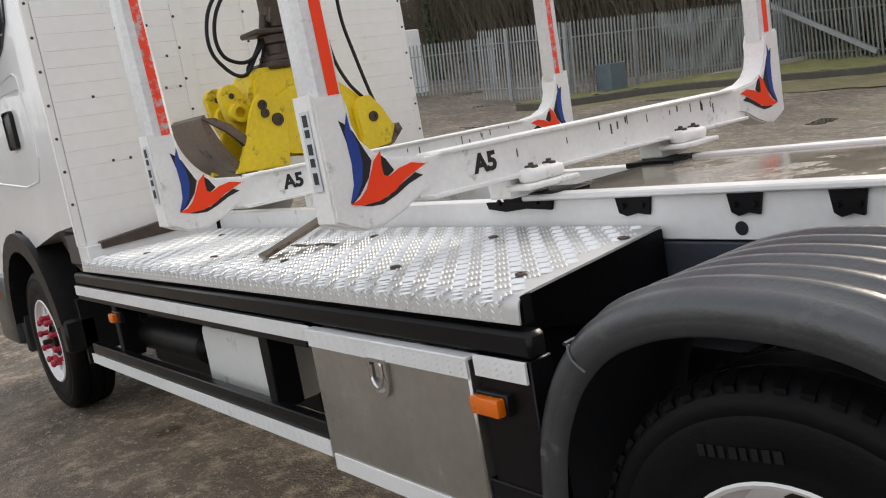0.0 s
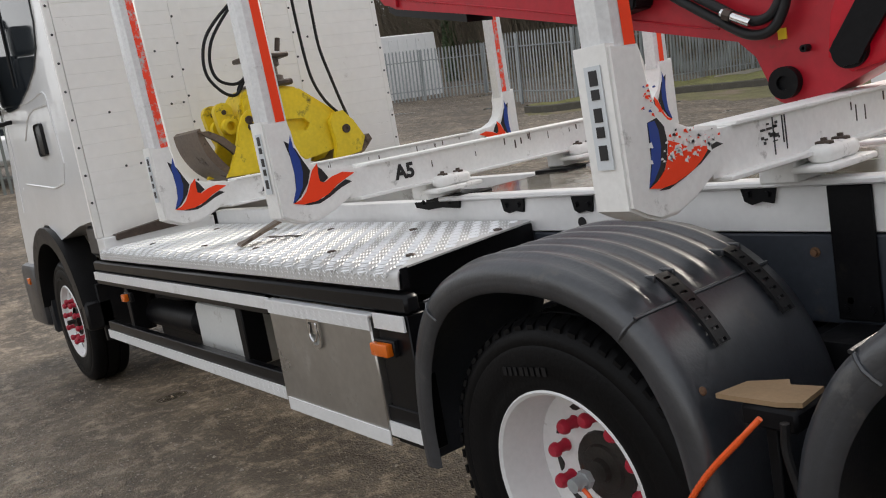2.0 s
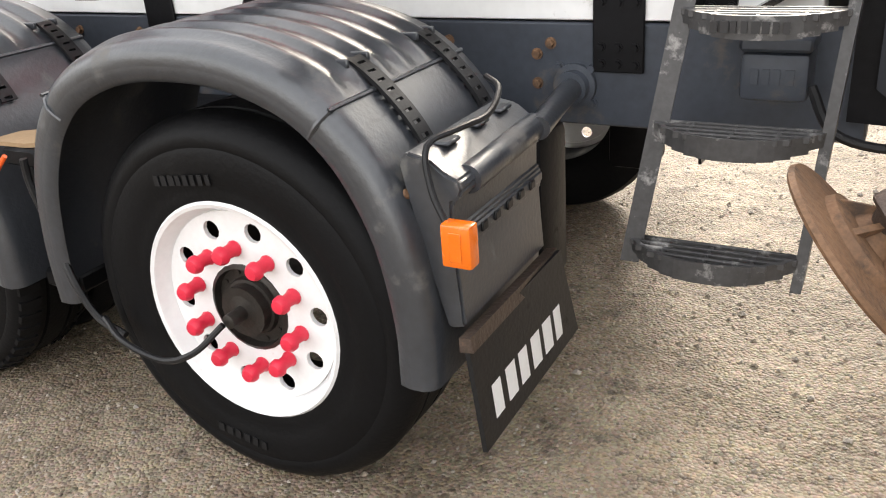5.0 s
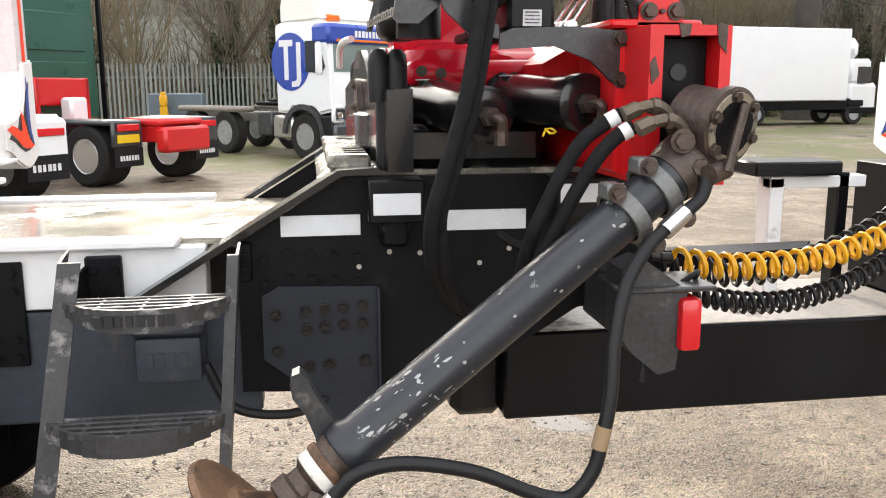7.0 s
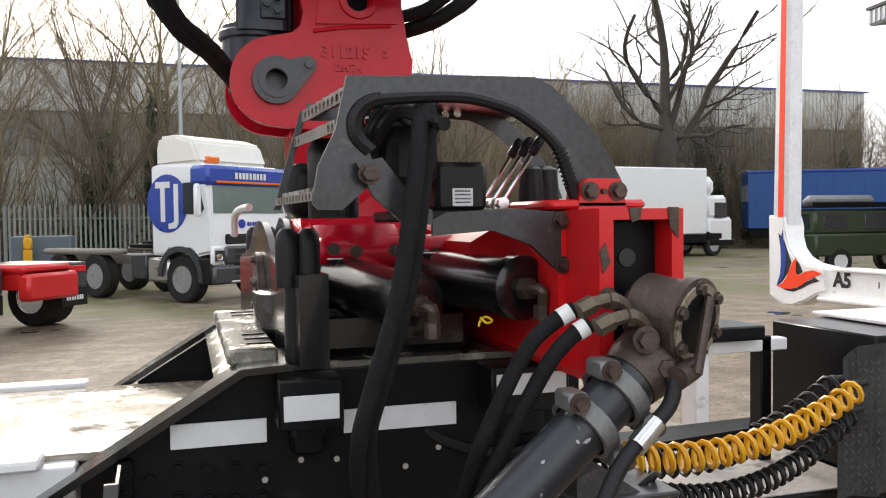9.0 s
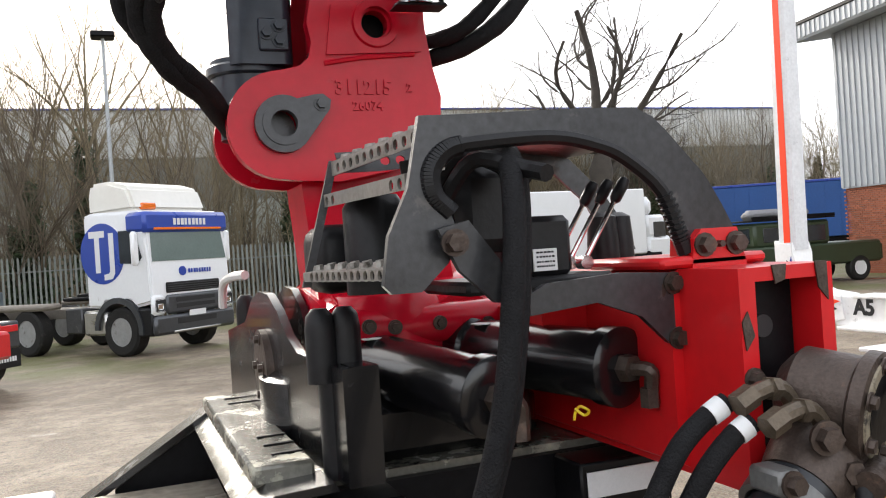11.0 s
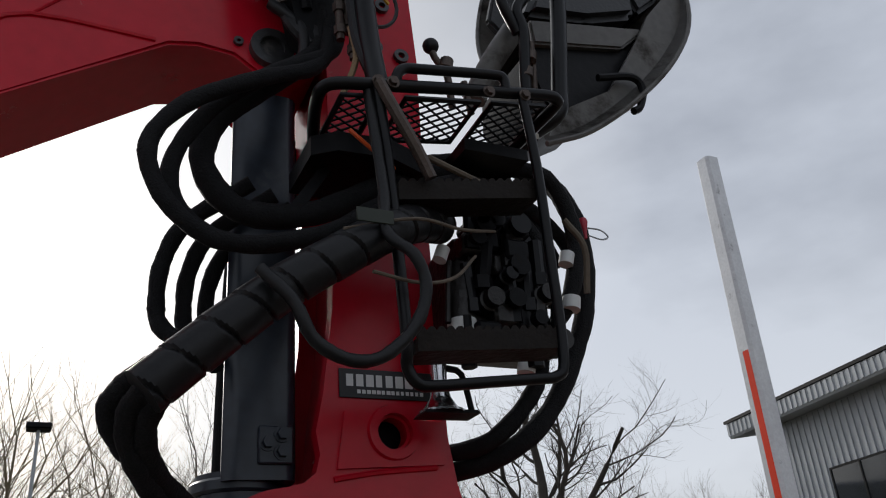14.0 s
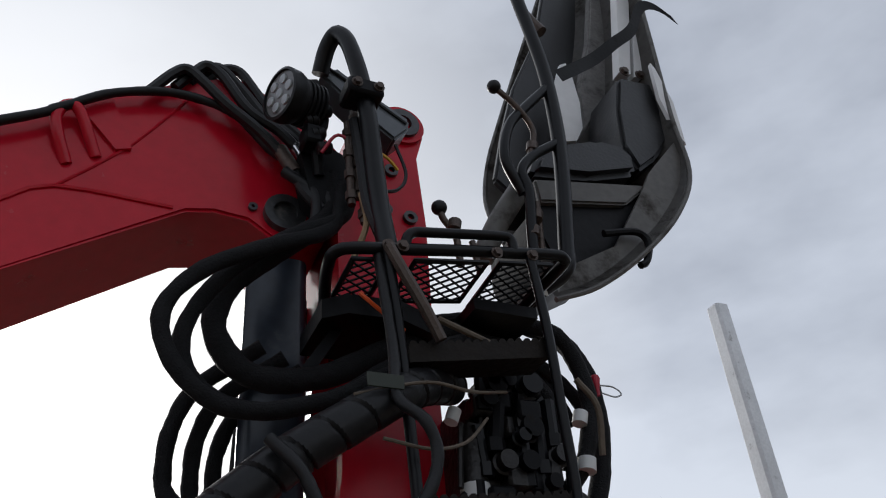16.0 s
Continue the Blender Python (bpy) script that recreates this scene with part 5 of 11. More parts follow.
# ---- grapple, hanging from the jib ----
gx, gy = -3.42, 1.22
grap = thing("grapple", "scratched yellow timber grapple hanging behind the headboard", "grapple", (gx, gy, 1.5))
bm = B()
prism(bm, [(0.84, 1.96), (0.90, 2.03), (1.09, 2.035), (1.27, 2.0), (1.54, 1.80), (1.58, 1.70), (1.44, 1.66), (1.0, 1.66), (0.82, 1.75)], "yz", gx - 0.18, gx + 0.10)
bmesh.ops.bevel(bm, geom=bm.edges[:], offset=0.022, segments=2, affect="EDGES")
part("body", bm, M_YELLOW, grap, "yellow grapple head")
for x0 in (gx + 0.105, gx - 0.215):
    bm = B()
    prism(bm, [(0.88, 1.62), (0.87, 1.80), (0.98, 1.88), (1.10, 1.93), (1.24, 1.91), (1.40, 1.83), (1.50, 1.74), (1.47, 1.56), (1.22, 1.52), (0.98, 1.55)], "yz", x0, x0 + 0.035, [[(1.06, 1.755), (1.085, 1.80), (1.25, 1.79), (1.285, 1.75), (1.25, 1.71), (1.085, 1.715)]])
    part("side_plate", bm, M_YELLOW, grap, "scratched yellow side plate with a long slot")
    bm = B()
    prism(bm, [(0.62, 1.50), (0.68, 1.60), (0.735, 1.72), (0.765, 1.80), (0.80, 1.857), (0.835, 1.888), (0.874, 1.898), (0.915, 1.884), (0.95, 1.85), (0.968, 1.80), (0.963, 1.70), (0.955, 1.58), (0.93, 1.49)], "yz", x0 + 0.038, x0 + 0.078)
    bmesh.ops.bevel(bm, geom=[e for e in bm.edges if abs(e.verts[0].co.x - e.verts[1].co.x) < 1e-5], offset=0.006, segments=2, affect="EDGES")
    cl = part("claw", bm, M_YELLOW, grap, "yellow claw arm")
    for y, z, r in ((0.835, 1.83, 0.026), (0.842, 1.785, 0.024), (0.909, 1.744, 0.034)):
        part("pin", lathe(B(), [(0.0, 0.0), (r * 0.5, 0.0), (r * 0.5, 0.006), (r, 0.006), (r, -0.05)], (x0 + 0.082, y, z), (1, 0, 0), 16), M_RUSTY, cl, "dark pivot pin")
    bm = B()
    prism(bm, [(1.41, 1.74), (1.46, 1.795), (1.53, 1.80), (1.60, 1.72), (1.67, 1.60), (1.62, 1.50), (1.50, 1.485), (1.40, 1.49), (1.43, 1.58)], "yz", x0 + 0.038, x0 + 0.078)
    bmesh.ops.bevel(bm, geom=[e for e in bm.edges if abs(e.verts[0].co.x - e.verts[1].co.x) < 1e-5], offset=0.006, segments=2, affect="EDGES")
    cl = part("claw", bm, M_YELLOW, grap, "yellow claw arm")
    part("pin", lathe(B(), [(0.0, 0.0), (0.014, 0.0), (0.014, 0.006), (0.03, 0.006), (0.03, -0.05)], (x0 + 0.082, 1.525, 1.675), (1, 0, 0), 16), M_RUSTY, cl, "dark pivot pin")
part("crosshead", box(B(), (gx - 0.17, 0.90, 1.60), (gx + 0.10, 1.46, 1.68), 0.02, 2), M_BLKDULL, grap, "dark cross tube between the side plates")
for x0 in (gx - 0.02, gx - 0.20):
    bm = B()
    prism(bm, arc2(0.746, 1.905, 0.062, -20, 200, 14) + [(0.70, 1.80), (0.74, 1.70), (0.86, 1.70), (0.88, 1.82)], "yz", x0, x0 + 0.05)
    lathe(bm, [(0.030, 0.0), (0.052, 0.0), (0.052, 0.05), (0.030, 0.05)], (x0 + 0.05, 0.758, 1.812), (1, 0, 0), 18, closed=True)
    lug = part("lug", bm, M_YELLOW, grap, "rounded yellow lug with a ring boss")
    part("pin", lathe(B(), [(0.0, 0.0), (0.016, 0.0), (0.016, -0.03)], (x0 + 0.056, 0.746, 1.905), (1, 0, 0), 14), M_RUSTY, lug, "dark pivot pin")
scoop = spline([(0.493, 0, 1.808), (0.500, 0, 1.74), (0.530, 0, 1.65), (0.590, 0, 1.56), (0.68, 0, 1.49), (0.80, 0, 1.45)], 4)
inner = [p + Vector((0.022 + 0.03 * math.sin(math.pi * k / (len(scoop) - 1)), 0, 0.016)) for k, p in enumerate(scoop)]
bm = B()
prism(bm, [(p.x, p.z) for p in scoop] + [(p.x, p.z) for p in inner[::-1]], "yz", gx - 0.25, gx + 0.16)
blade = part("blade", bm, M_BLADE, grap, "curved bare steel scoop blade")
bm = B()
lip = [(0.493, 1.806), (0.56, 1.80), (0.647, 1.752), (0.72, 1.68), (0.79, 1.59), (0.85, 1.48), (0.80, 1.46), (0.75, 1.56), (0.68, 1.655), (0.61, 1.725), (0.55, 1.765)]
prism(bm, lip, "yz", gx + 0.145, gx + 0.175)
part("blade_lip", bm, M_BLADE, blade, "worn lip along the side of the scoop")
bm = B()
prism(bm, [(1.60, 1.58), (1.70, 1.615), (1.72, 1.575), (1.64, 1.50), (1.50, 1.46), (1.30, 1.465), (1.50, 1.50)], "yz", gx - 0.18, gx + 0.18)
part("blade", bm, M_BLADE, grap, "bare worn steel scraper edge")
ry = 1.10
bm = B()
box(bm, (gx - 0.13, ry - 0.13, 2.02), (gx + 0.13, ry + 0.13, 2.06), 0.01)
lathe(bm, [(0.10, 2.055), (0.115, 2.065), (0.115, 2.09), (0.085, 2.10), (0.085, 2.15), (0.105, 2.16), (0.105, 2.20), (0.06, 2.205)], (gx, ry, 0), (0, 0, 1), 20)
box(bm, (gx - 0.10, ry - 0.17, 2.205), (gx + 0.10, ry + 0.15, 2.235), 0.008)
box(bm, (gx - 0.05, ry - 0.055, 2.235), (gx + 0.05, ry + 0.055, 2.66), 0.015)
for y, z in ((ry - 0.11, 2.26), (ry - 0.07, 2.30), (ry + 0.09, 2.28)):
    cyl(bm, (gx + 0.06, y, z - 0.03), (gx + 0.06, y + 0.02, z + 0.05), 0.018, n=8)
part("rotator", bm, M_RUSTY, grap, "oily rotator and hanger link")
for q, (pts, r) in enumerate((
        ([(1.02, 2.64), (0.837, 2.492), (0.734, 2.377), (0.69, 2.252), (0.695, 2.139), (0.755, 2.051), (0.818, 2.008), (0.875, 2.014), (0.941, 2.097), (1.006, 2.19), (1.06, 2.28)], 0.02),
        ([(1.0, 2.62), (0.849, 2.465), (0.759, 2.343), (0.725, 2.216), (0.751, 2.117), (0.833, 2.075), (0.908, 2.084), (0.977, 2.143), (1.05, 2.25)], 0.03),
        ([(1.13, 2.65), (1.102, 2.483), (1.064, 2.319), (1.018, 2.156), (0.968, 2.044), (0.908, 1.975), (0.891, 2.036), (0.963, 2.128), (1.04, 2.26)], 0.0),
        ([(1.47, 2.66), (1.468, 2.441), (1.474, 2.234), (1.517, 2.04), (1.564, 1.858), (1.612, 1.70)], 0.12),
        ([(1.34, 2.64), (1.35, 2.30), (1.375, 2.05), (1.443, 1.891), (1.529, 1.792), (1.60, 1.71)], 0.11))):
    pts, r = [(gx + r, y, z) for y, z in pts], 0.0105
    part("hose", tube(B(), pts, r, 8, 8), M_HOSE, grap, "looped black hydraulic hose")

# ---- loader crane ----
crane = thing("loader_crane", "red and black hydraulic timber crane folded over the lorry", "crane", (3.3, 1.25, 1.27))
# Black base cheeks bolted to the frame.
for s in (1, -1):
    y0 = side(0.80, s)
    bm = B()
    prism(bm, [(2.735, 0.90), (2.735, 1.27), (2.99, 1.425), (3.74, 1.425), (3.74, 1.10), (3.58, 1.08), (3.40, 0.97), (3.24, 0.93), (3.05, 0.885)], "xz", y0, y0 + 0.02 * s)
    cheek = part("base_cheek", bm, M_BLKDULL, crane, "black base cheek plate with rows of bolts")
    bm = B()
    a = [Vector((2.50, y0 - 0.055 * s, 1.135)), Vector((2.985, y0 - 0.055 * s, 1.432)), Vector((3.08, y0 - 0.055 * s, 1.437))]
    for p, q in zip(a, a[1:]):
        w = Vector((0, 0.10 * s, 0))
        lo = [bm.verts.new(v) for v in (p, q, q + w, p + w)]
        hi = [bm.verts.new(v + Vector((-0.008, 0, 0.014))) for v in (p, q, q + w, p + w)]
        bm.faces.new(lo), bm.faces.new(hi), bridge(bm, lo, hi)
    part("sloping_flange", bm, M_GLOSSBLK, cheek, "black sloping flange")
    bm = B()
    for x in [2.80 + 0.055 * q for q in range(5)]:
        for z in (1.17, 1.23):
            hexbolt(bm, (x, y0 - 0.001 * s, z + 0.01 * ((x * 100) % 2)), (0, -s, 0), 0.0115, 0.012)
    part("cheek_bolt", bm, M_BLKDULL, cheek, "black bolts")
    bm = B()
    prism(bm, [(2.79, 0.985), (2.79, 1.142), (2.83, 1.166), (3.072, 1.158), (3.072, 0.80), (2.985, 0.792), (2.895, 0.90)], "xz", min(y0 - 0.016 * s, y0 - 0.001 * s), max(y0 - 0.016 * s, y0 - 0.001 * s))
    box(bm, (3.066, min(y0 - 0.034 * s, y0 - 0.016 * s), 0.80), (3.073, max(y0 - 0.034 * s, y0 - 0.016 * s), 1.157), 0.001)
    gus = part("gusset_plate", bm, mat("blue_black_gusset_paint", (0.016, 0.019, 0.026), 0.42, 0, 0.2, 6, 0.06, 30, ((0.05, 0.045, 0.04), 0.3, 6), spec=0.35), cheek, "grey-blue bolted gusset plate")
    bm = B()
    for x, z in [(2.893 + 0.0455 * i, 1.102 - 0.044 * j + 0.0035 * i) for i in range(4) for j in range(2)] + [(2.821, 1.096), (2.823, 1.006), (2.899, 0.963), (2.946, 0.966), (3.035, 0.973)]:
        hexbolt(bm, (x, y0 - 0.017 * s, z), (0, -s, 0), 0.0115, 0.012)
    part("plate_bolt", bm, M_VALVE, gus, "dark oily bolt head")
    bm = B()
    for x, z in ((2.97, 0.875), (3.027, 0.876), (3.027, 0.925)):
        cyl(bm, (x, y0 - 0.0165 * s, z), (x, y0 - 0.0175 * s, z), 0.007, n=10)
    part("slot", bm, M_BLKDEC, gus, "empty bolt hole")
    for x0, x1, z0, z1, d in ((2.84, 3.03, 1.285, 1.335, 0.004), (3.055, 3.165, 1.345, 1.395, 0.10), (3.19, 3.44, 1.29, 1.34, 0.004), (3.50, 3.66, 1.365, 1.41, 0.10)):
        part("reflector_tape", box(B(), (x0, min(y0 - d * s, y0 - (d + 0.004) * s), z0), (x1, max(y0 - d * s, y0 - (d + 0.004) * s), z1), 0.0008), M_REFLECT, cheek, "white reflective tape strip")
    for x0, x1 in ((3.045, 3.175), (3.49, 3.67)):
        bm = B()
        box(bm, (x0, min(y0, y0 - 0.098 * s), 1.325), (x1, max(y0, y0 - 0.098 * s), 1.425), 0.004)
        box(bm, (x0 + 0.03, min(y0, y0 - 0.05 * s), 1.26), (x1 - 0.03, max(y0, y0 - 0.05 * s), 1.33), 0.01)
        part("tape_bracket", bm, M_BLACK, cheek)
    # Pale discs on the solid plate, coloured as daylight through drilled holes.
    bm = B()
    for q, x in enumerate([2.95 + 0.075 * k for k in range(10)]):
        for z in (1.235, 1.205) if q % 2 else (1.24,):
            if (x * 37 + z * 11) % 1 < 0.6:
                cyl(bm, (x, y0 - 0.0005 * s, z), (x, y0 - 0.002 * s, z), 0.0065, n=10)
    part("drilled_hole", bm, M_CONC, cheek, "pale discs coloured as daylight through drilled holes")
bm = B()
box(bm, (2.75, 0.83, 0.91), (2.80, 1.67, 1.25), 0.004)
box(bm, (3.68, 0.83, 1.11), (3.73, 1.67, 1.42), 0.004)
box(bm, (3.0, 0.83, 1.33), (3.72, 1.67, 1.40), 0.004)
part("base_web", bm, M_BLKDULL, crane)
bm = B()
prism(bm, [(2.93, 1.402), (3.70, 1.402), (3.70, 1.438), (2.98, 1.438)], "xz", 0.825, 1.675)
plate = part("base_plate", bm, M_SPECK, crane, "black base plate spattered with pale paint")
bm = B()
box(bm, (2.955, 0.83, 1.44), (3.06, 1.67, 1.474), 0.006)
part("packer_strip", bm, M_SPECK, plate)
bm = B()
for y in (0.90, 0.98, 1.06, 1.50, 1.58):
    box(bm, (3.0, y, 1.4745), (3.055, y + 0.012, 1.477), 0.001)
part("slot", bm, M_BLKDULL, plate, "dark slots")
def hexb(p, axis, r, h):
    bm = B()
    hexbolt(bm, p, axis, r, h)
    return bm


# Slew housing: black front cover, rounded buffers, red casting, slewing cylinders.
bm = B()
prof = [(0.735, 1.44), (0.735, 1.63), (1.02, 1.632), (1.10, 1.66), (1.17, 1.705), (1.25, 1.738), (1.34, 1.742), (1.43, 1.72), (1.52, 1.665), (1.765, 1.63), (1.765, 1.44)]
prism(bm, prof, "yz", 3.055, 3.072)
prism(bm, [(0.735, 1.44), (0.735, 1.632), (0.80, 1.632), (0.80, 1.44)], "yz", 3.072, 3.115)
for v in bm.verts:
    v.co.x += (1.70 - v.co.y) * 0.05 - 0.01
cover = part("front_cover", bm, M_GLOSSBLK, crane, "glossy black slew-housing cover")
bm = B()
prism(bm, [(1.10, 1.64), (1.17, 1.71), (1.25, 1.745), (1.34, 1.75), (1.44, 1.72), (1.50, 1.64)], "yz", 3.12, 3.135)
part("rear_cover", bm, M_GLOSSBLK, cover)
bm = B()
cyl(bm, (3.075, 1.31, 1.575), (3.052, 1.31, 1.575), 0.085, n=28)
part("inspection_disc", bm, M_RUSTY, cover, "dull brown inspection disc")
for y, z in ((1.30, 1.64), (1.30, 1.52), (1.27, 1.58), (1.34, 1.58)):
    part("disc_bolt", hexb((3.052, y, z), (-1, 0, 0), 0.010, 0.012), M_RUSTY, cover, "rusty bolt")
for y in (0.825, 1.69):
    for x in (3.082, 3.125):
        bm = B()
        lathe(bm, [(0.026, 1.60), (0.026, 1.69), (0.023, 1.712), (0.013, 1.724)], (x, y, 0), (0, 0, 1), 14)
        part("rubber_buffer", bm, M_PLASTIC, cover, "black rubber buffer")
    bm = B()
    cyl(bm, (3.105, y, 1.44), (3.105, y, 1.60), 0.032, n=14)
    part("buffer_post", bm, M_PLASTIC, cover)
bm = B()
prism(bm, [(0.95, 1.575), (0.96, 1.62), (0.99, 1.68), (1.06, 1.74), (1.25, 1.77), (1.44, 1.74), (1.54, 1.68), (1.57, 1.62), (1.55, 1.575)], "yz", 3.14, 3.55)
bmesh.ops.bevel(bm, geom=bm.edges[:], offset=0.025, segments=3, affect="EDGES")
lathe(bm, [(0.20, 1.58), (0.20, 1.68), (0.17, 1.74), (0.15, 1.80), (0.14, 1.95)], (3.34, 1.27, 0), (0, 0, 1), 28)
cyl(bm, (3.20, 1.03, 1.64), (3.25, 1.25, 1.66), 0.085, 0.12, 20)
cyl(bm, (3.412, 1.0, 1.63), (3.42, 1.25, 1.64), 0.09, 0.12, 20)
box(bm, (3.16, 0.94, 1.63), (3.52, 1.14, 1.705), 0.032, 3)
lathe(bm, [(0.12, 1.60), (0.12, 1.69), (0.10, 1.73), (0.05, 1.75)], (3.27, 1.06, 0), (0, 0, 1), 24)
cast = part("slew_casting", bm, M_RED, crane, "glossy red slew casting")
bm = B()
lathe(bm, [(0.28, 1.44), (0.28, 1.56), (0.25, 1.58)], (3.32, 1.25, 0), (0, 0, 1), 32)
box(bm, (3.10, 0.86, 1.44), (3.50, 1.64, 1.545), 0.02)
part("slew_base", bm, M_GLOSSBLK, crane, "glossy black slew base")
bm = B()
for x, z in ((3.20, 1.705), (3.25, 1.70), (3.34, 1.70), (3.44, 1.69)):
    cyl(bm, (x, 0.945, z - 0.03), (x, 0.935, z - 0.03), 0.014, n=14)
    hexbolt(bm, (x, 0.935, z - 0.03), (0, -1, 0), 0.009, 0.008)
part("casting_bolt", bm, M_RUSTY, cast, "dark casting bolts")
for near, far, r in (((3.310, 0.640, 1.572), (3.200, 1.036, 1.605), 0.060), ((3.522, 0.600, 1.60), (3.412, 1.00, 1.61), 0.060)):
    near, far = Vector(near), Vector(far)
    d = (far - near).normalized()
    ln = (far - near).length
    bm = B()
    lathe(bm, [(r * 0.5, -0.004), (r - 0.004, -0.004), (r + 0.006, 0.002), (r + 0.006, 0.03), (r, 0.034), (r, ln - 0.06), (r + 0.008, ln - 0.055), (r + 0.008, ln), (r, ln + 0.02)], near, d, 32)
    cy = part("slew_cylinder", bm, M_GLOSSBLK, crane, "glossy black slewing cylinder")
    bm = B()
    hexbolt(bm, near - d * 0.004, -d, 0.024, 0.02, False)
    tube(bm, [near - d * 0.02, near - d * 0.05 + Vector((0.005, 0, 0)), near - d * 0.045 + Vector((0.012, 0, -0.02)), near - d * 0.04 + Vector((0.012, 0, -0.05))], 0.012, 8, 4)
    cyl(bm, near - d * 0.04 + Vector((0.012, 0, -0.03)), near - d * 0.04 + Vector((0.012, 0, -0.06)), 0.016, n=6)
    part("elbow_fitting", bm, M_RUSTY, cy, "rusty brown elbow fitting")
    bm = B()
    c = near + d * (ln - 0.09) + Vector((-0.02, -0.01, r * 0.9))
    box(bm, (c.x - 0.02, c.y - 0.018, c.z), (c.x + 0.02, c.y + 0.018, c.z + 0.003), 0.001)
    part("paper_tag", bm, M_PARTW, cy, "torn white label")
bm = B()
tube(bm, [(3.43, 0.60, 1.545), (3.44, 0.59, 1.535), (3.455, 0.60, 1.538), (3.445, 0.61, 1.545), (3.43, 0.60, 1.538), (3.425, 0.595, 1.528)], 0.0025, 6, 4)
part("yellow_tie", bm, M_YPLATE, crane, "knotted yellow tie")
# Red outrigger beam across the frame, open at the end.
bm = B()
prism(bm, [(3.505, 1.44), (3.505, 1.755), (3.668, 1.755), (3.668, 1.44)], "xz", 0.275, 2.225, [[(3.532, 1.47), (3.532, 1.735), (3.645, 1.735), (3.645, 1.47)]])
prism(bm, [(3.487, 1.46), (3.487, 1.742), (3.505, 1.755), (3.505, 1.45)], "xz", 0.41, 2.09)
prism(bm, [(3.40, 1.60), (3.40, 1.69), (3.487, 1.74), (3.487, 1.58)], "xz", 0.66, 1.84)
box(bm, (3.47, 0.40, 1.756), (3.665, 0.62, 1.774), 0.006)
out = part("outrigger_beam", bm, M_REDWORN, crane, "red box-section outrigger beam with chipped paint")
bm = B()
box(bm, (3.534, 0.33, 1.475), (3.643, 2.15, 1.732), 0.002)
ext = part("inner_beam", bm, M_BLKDULL, out, "black inner beam")
bm = B()
cyl(bm, (3.585, 0.331, 1.665), (3.585, 0.326, 1.665), 0.017, n=18)
part("socket_hole", bm, M_BLKDEC, ext)
bm = B()
prism(bm, [(3.525, 1.755), (3.53, 1.80), (3.545, 1.815), (3.61, 1.815), (3.625, 1.755)], "xz", 0.40, 0.46)
part("lug", bm, M_REDWORN, out)
bm = B()
for x, z in ((3.548, 1.79), (3.605, 1.79)):
    hexbolt(bm, (x, 0.40, z), (0, -1, 0), 0.014, 0.016)
hexbolt(bm, (3.575, 0.40, 1.79), (0, -1, 0), 0.006, 0.01, False)
for x, y, z in ((3.47, 0.42, 1.725), (3.52, 0.275, 1.60)):
    hexbolt(bm, (x, y, z), (0, -1, 0), 0.012, 0.014)
part("lug_bolt", bm, M_RUSTY, out, "dark bolts")
bm = B()
prism(bm, [(3.56, 1.757), (3.585, 1.757), (3.582, 1.735), (3.565, 1.73)], "xz", 0.272, 0.2745)
prism(bm, [(3.636, 1.757), (3.657, 1.757), (3.657, 1.70), (3.64, 1.72)], "xz", 0.272, 0.2745)
prism(bm, [(3.505, 1.68), (3.515, 1.695), (3.525, 1.66), (3.51, 1.64)], "xz", 0.272, 0.2745)
part("paint_chip", bm, M_RUSTY, out, "bare brown patches where paint is gone")

# Operator guard: arched plates with perforated treads.
def guard_plate(y0, y1):
    outer = [(3.080, 1.768), (3.09, 1.757), (3.13, 1.757), (3.165, 1.79), (3.185, 1.82), (3.172, 1.858), (3.152, 1.88), (3.150, 1.912), (3.17, 1.94), (3.21, 1.95), (3.32, 1.96), (3.39, 1.95), (3.44, 1.93), (3.50, 1.88), (3.53, 1.81), (3.545, 1.775), (3.64, 1.785), (3.63, 1.815), (3.61, 1.852), (3.58, 1.90), (3.52, 1.962), (3.49, 1.99), (3.46, 2.003), (3.36, 1.998), (3.19, 1.985), (3.14, 1.982), (3.12, 1.89), (3.09, 1.83)]
    bm = B()
    prism(bm, outer, "xz", y0, y1)
    return bm


grd = part("guard_frame", guard_plate(0.435, 0.447), M_GUARD, crane, "worn dark steel guard arch")
bm = B()
far_arch = [(3.122, 1.982), (3.19, 1.985), (3.36, 1.998), (3.46, 2.003), (3.52, 1.962), (3.58, 1.90), (3.61, 1.852), (3.63, 1.815), (3.64, 1.785), (3.60, 1.78), (3.575, 1.82), (3.545, 1.88), (3.49, 1.935), (3.44, 1.958), (3.36, 1.962), (3.19, 1.950), (3.13, 1.948)]
prism(bm, far_arch, "xz", 0.80, 0.806, [circle2(3.20 + 0.024 * q, 1.9675 + 0.0006 * q, 0.008, 10) for q in range(10)])
grd_far = part("guard_frame", bm, M_GUARD, crane, "perforated far bar of the guard arch")
trim = [(3.175, 1.856), (3.154, 1.88), (3.152, 1.912), (3.172, 1.938), (3.21, 1.948), (3.32, 1.958), (3.39, 1.948), (3.44, 1.928), (3.50, 1.878), (3.528, 1.81), (3.54, 1.78)]
for y in (0.441,):
    bm = B()
    tube(bm, [(x, y, z) for x, z in trim], 0.011, 8, 4)
    p = spline([(x, y, z) for x, z in trim], 8)
    for q in range(0, len(p) - 1):
        if (p[q].x < 3.19) or (p[q].x > 3.50):
            d = (p[q + 1] - p[q]).normalized()
            cyl(bm, p[q], p[q] + d * 0.004, 0.0145, n=8)
    part("edge_trim", bm, M_PLASTIC, grd, "ribbed black rubber edge trim")
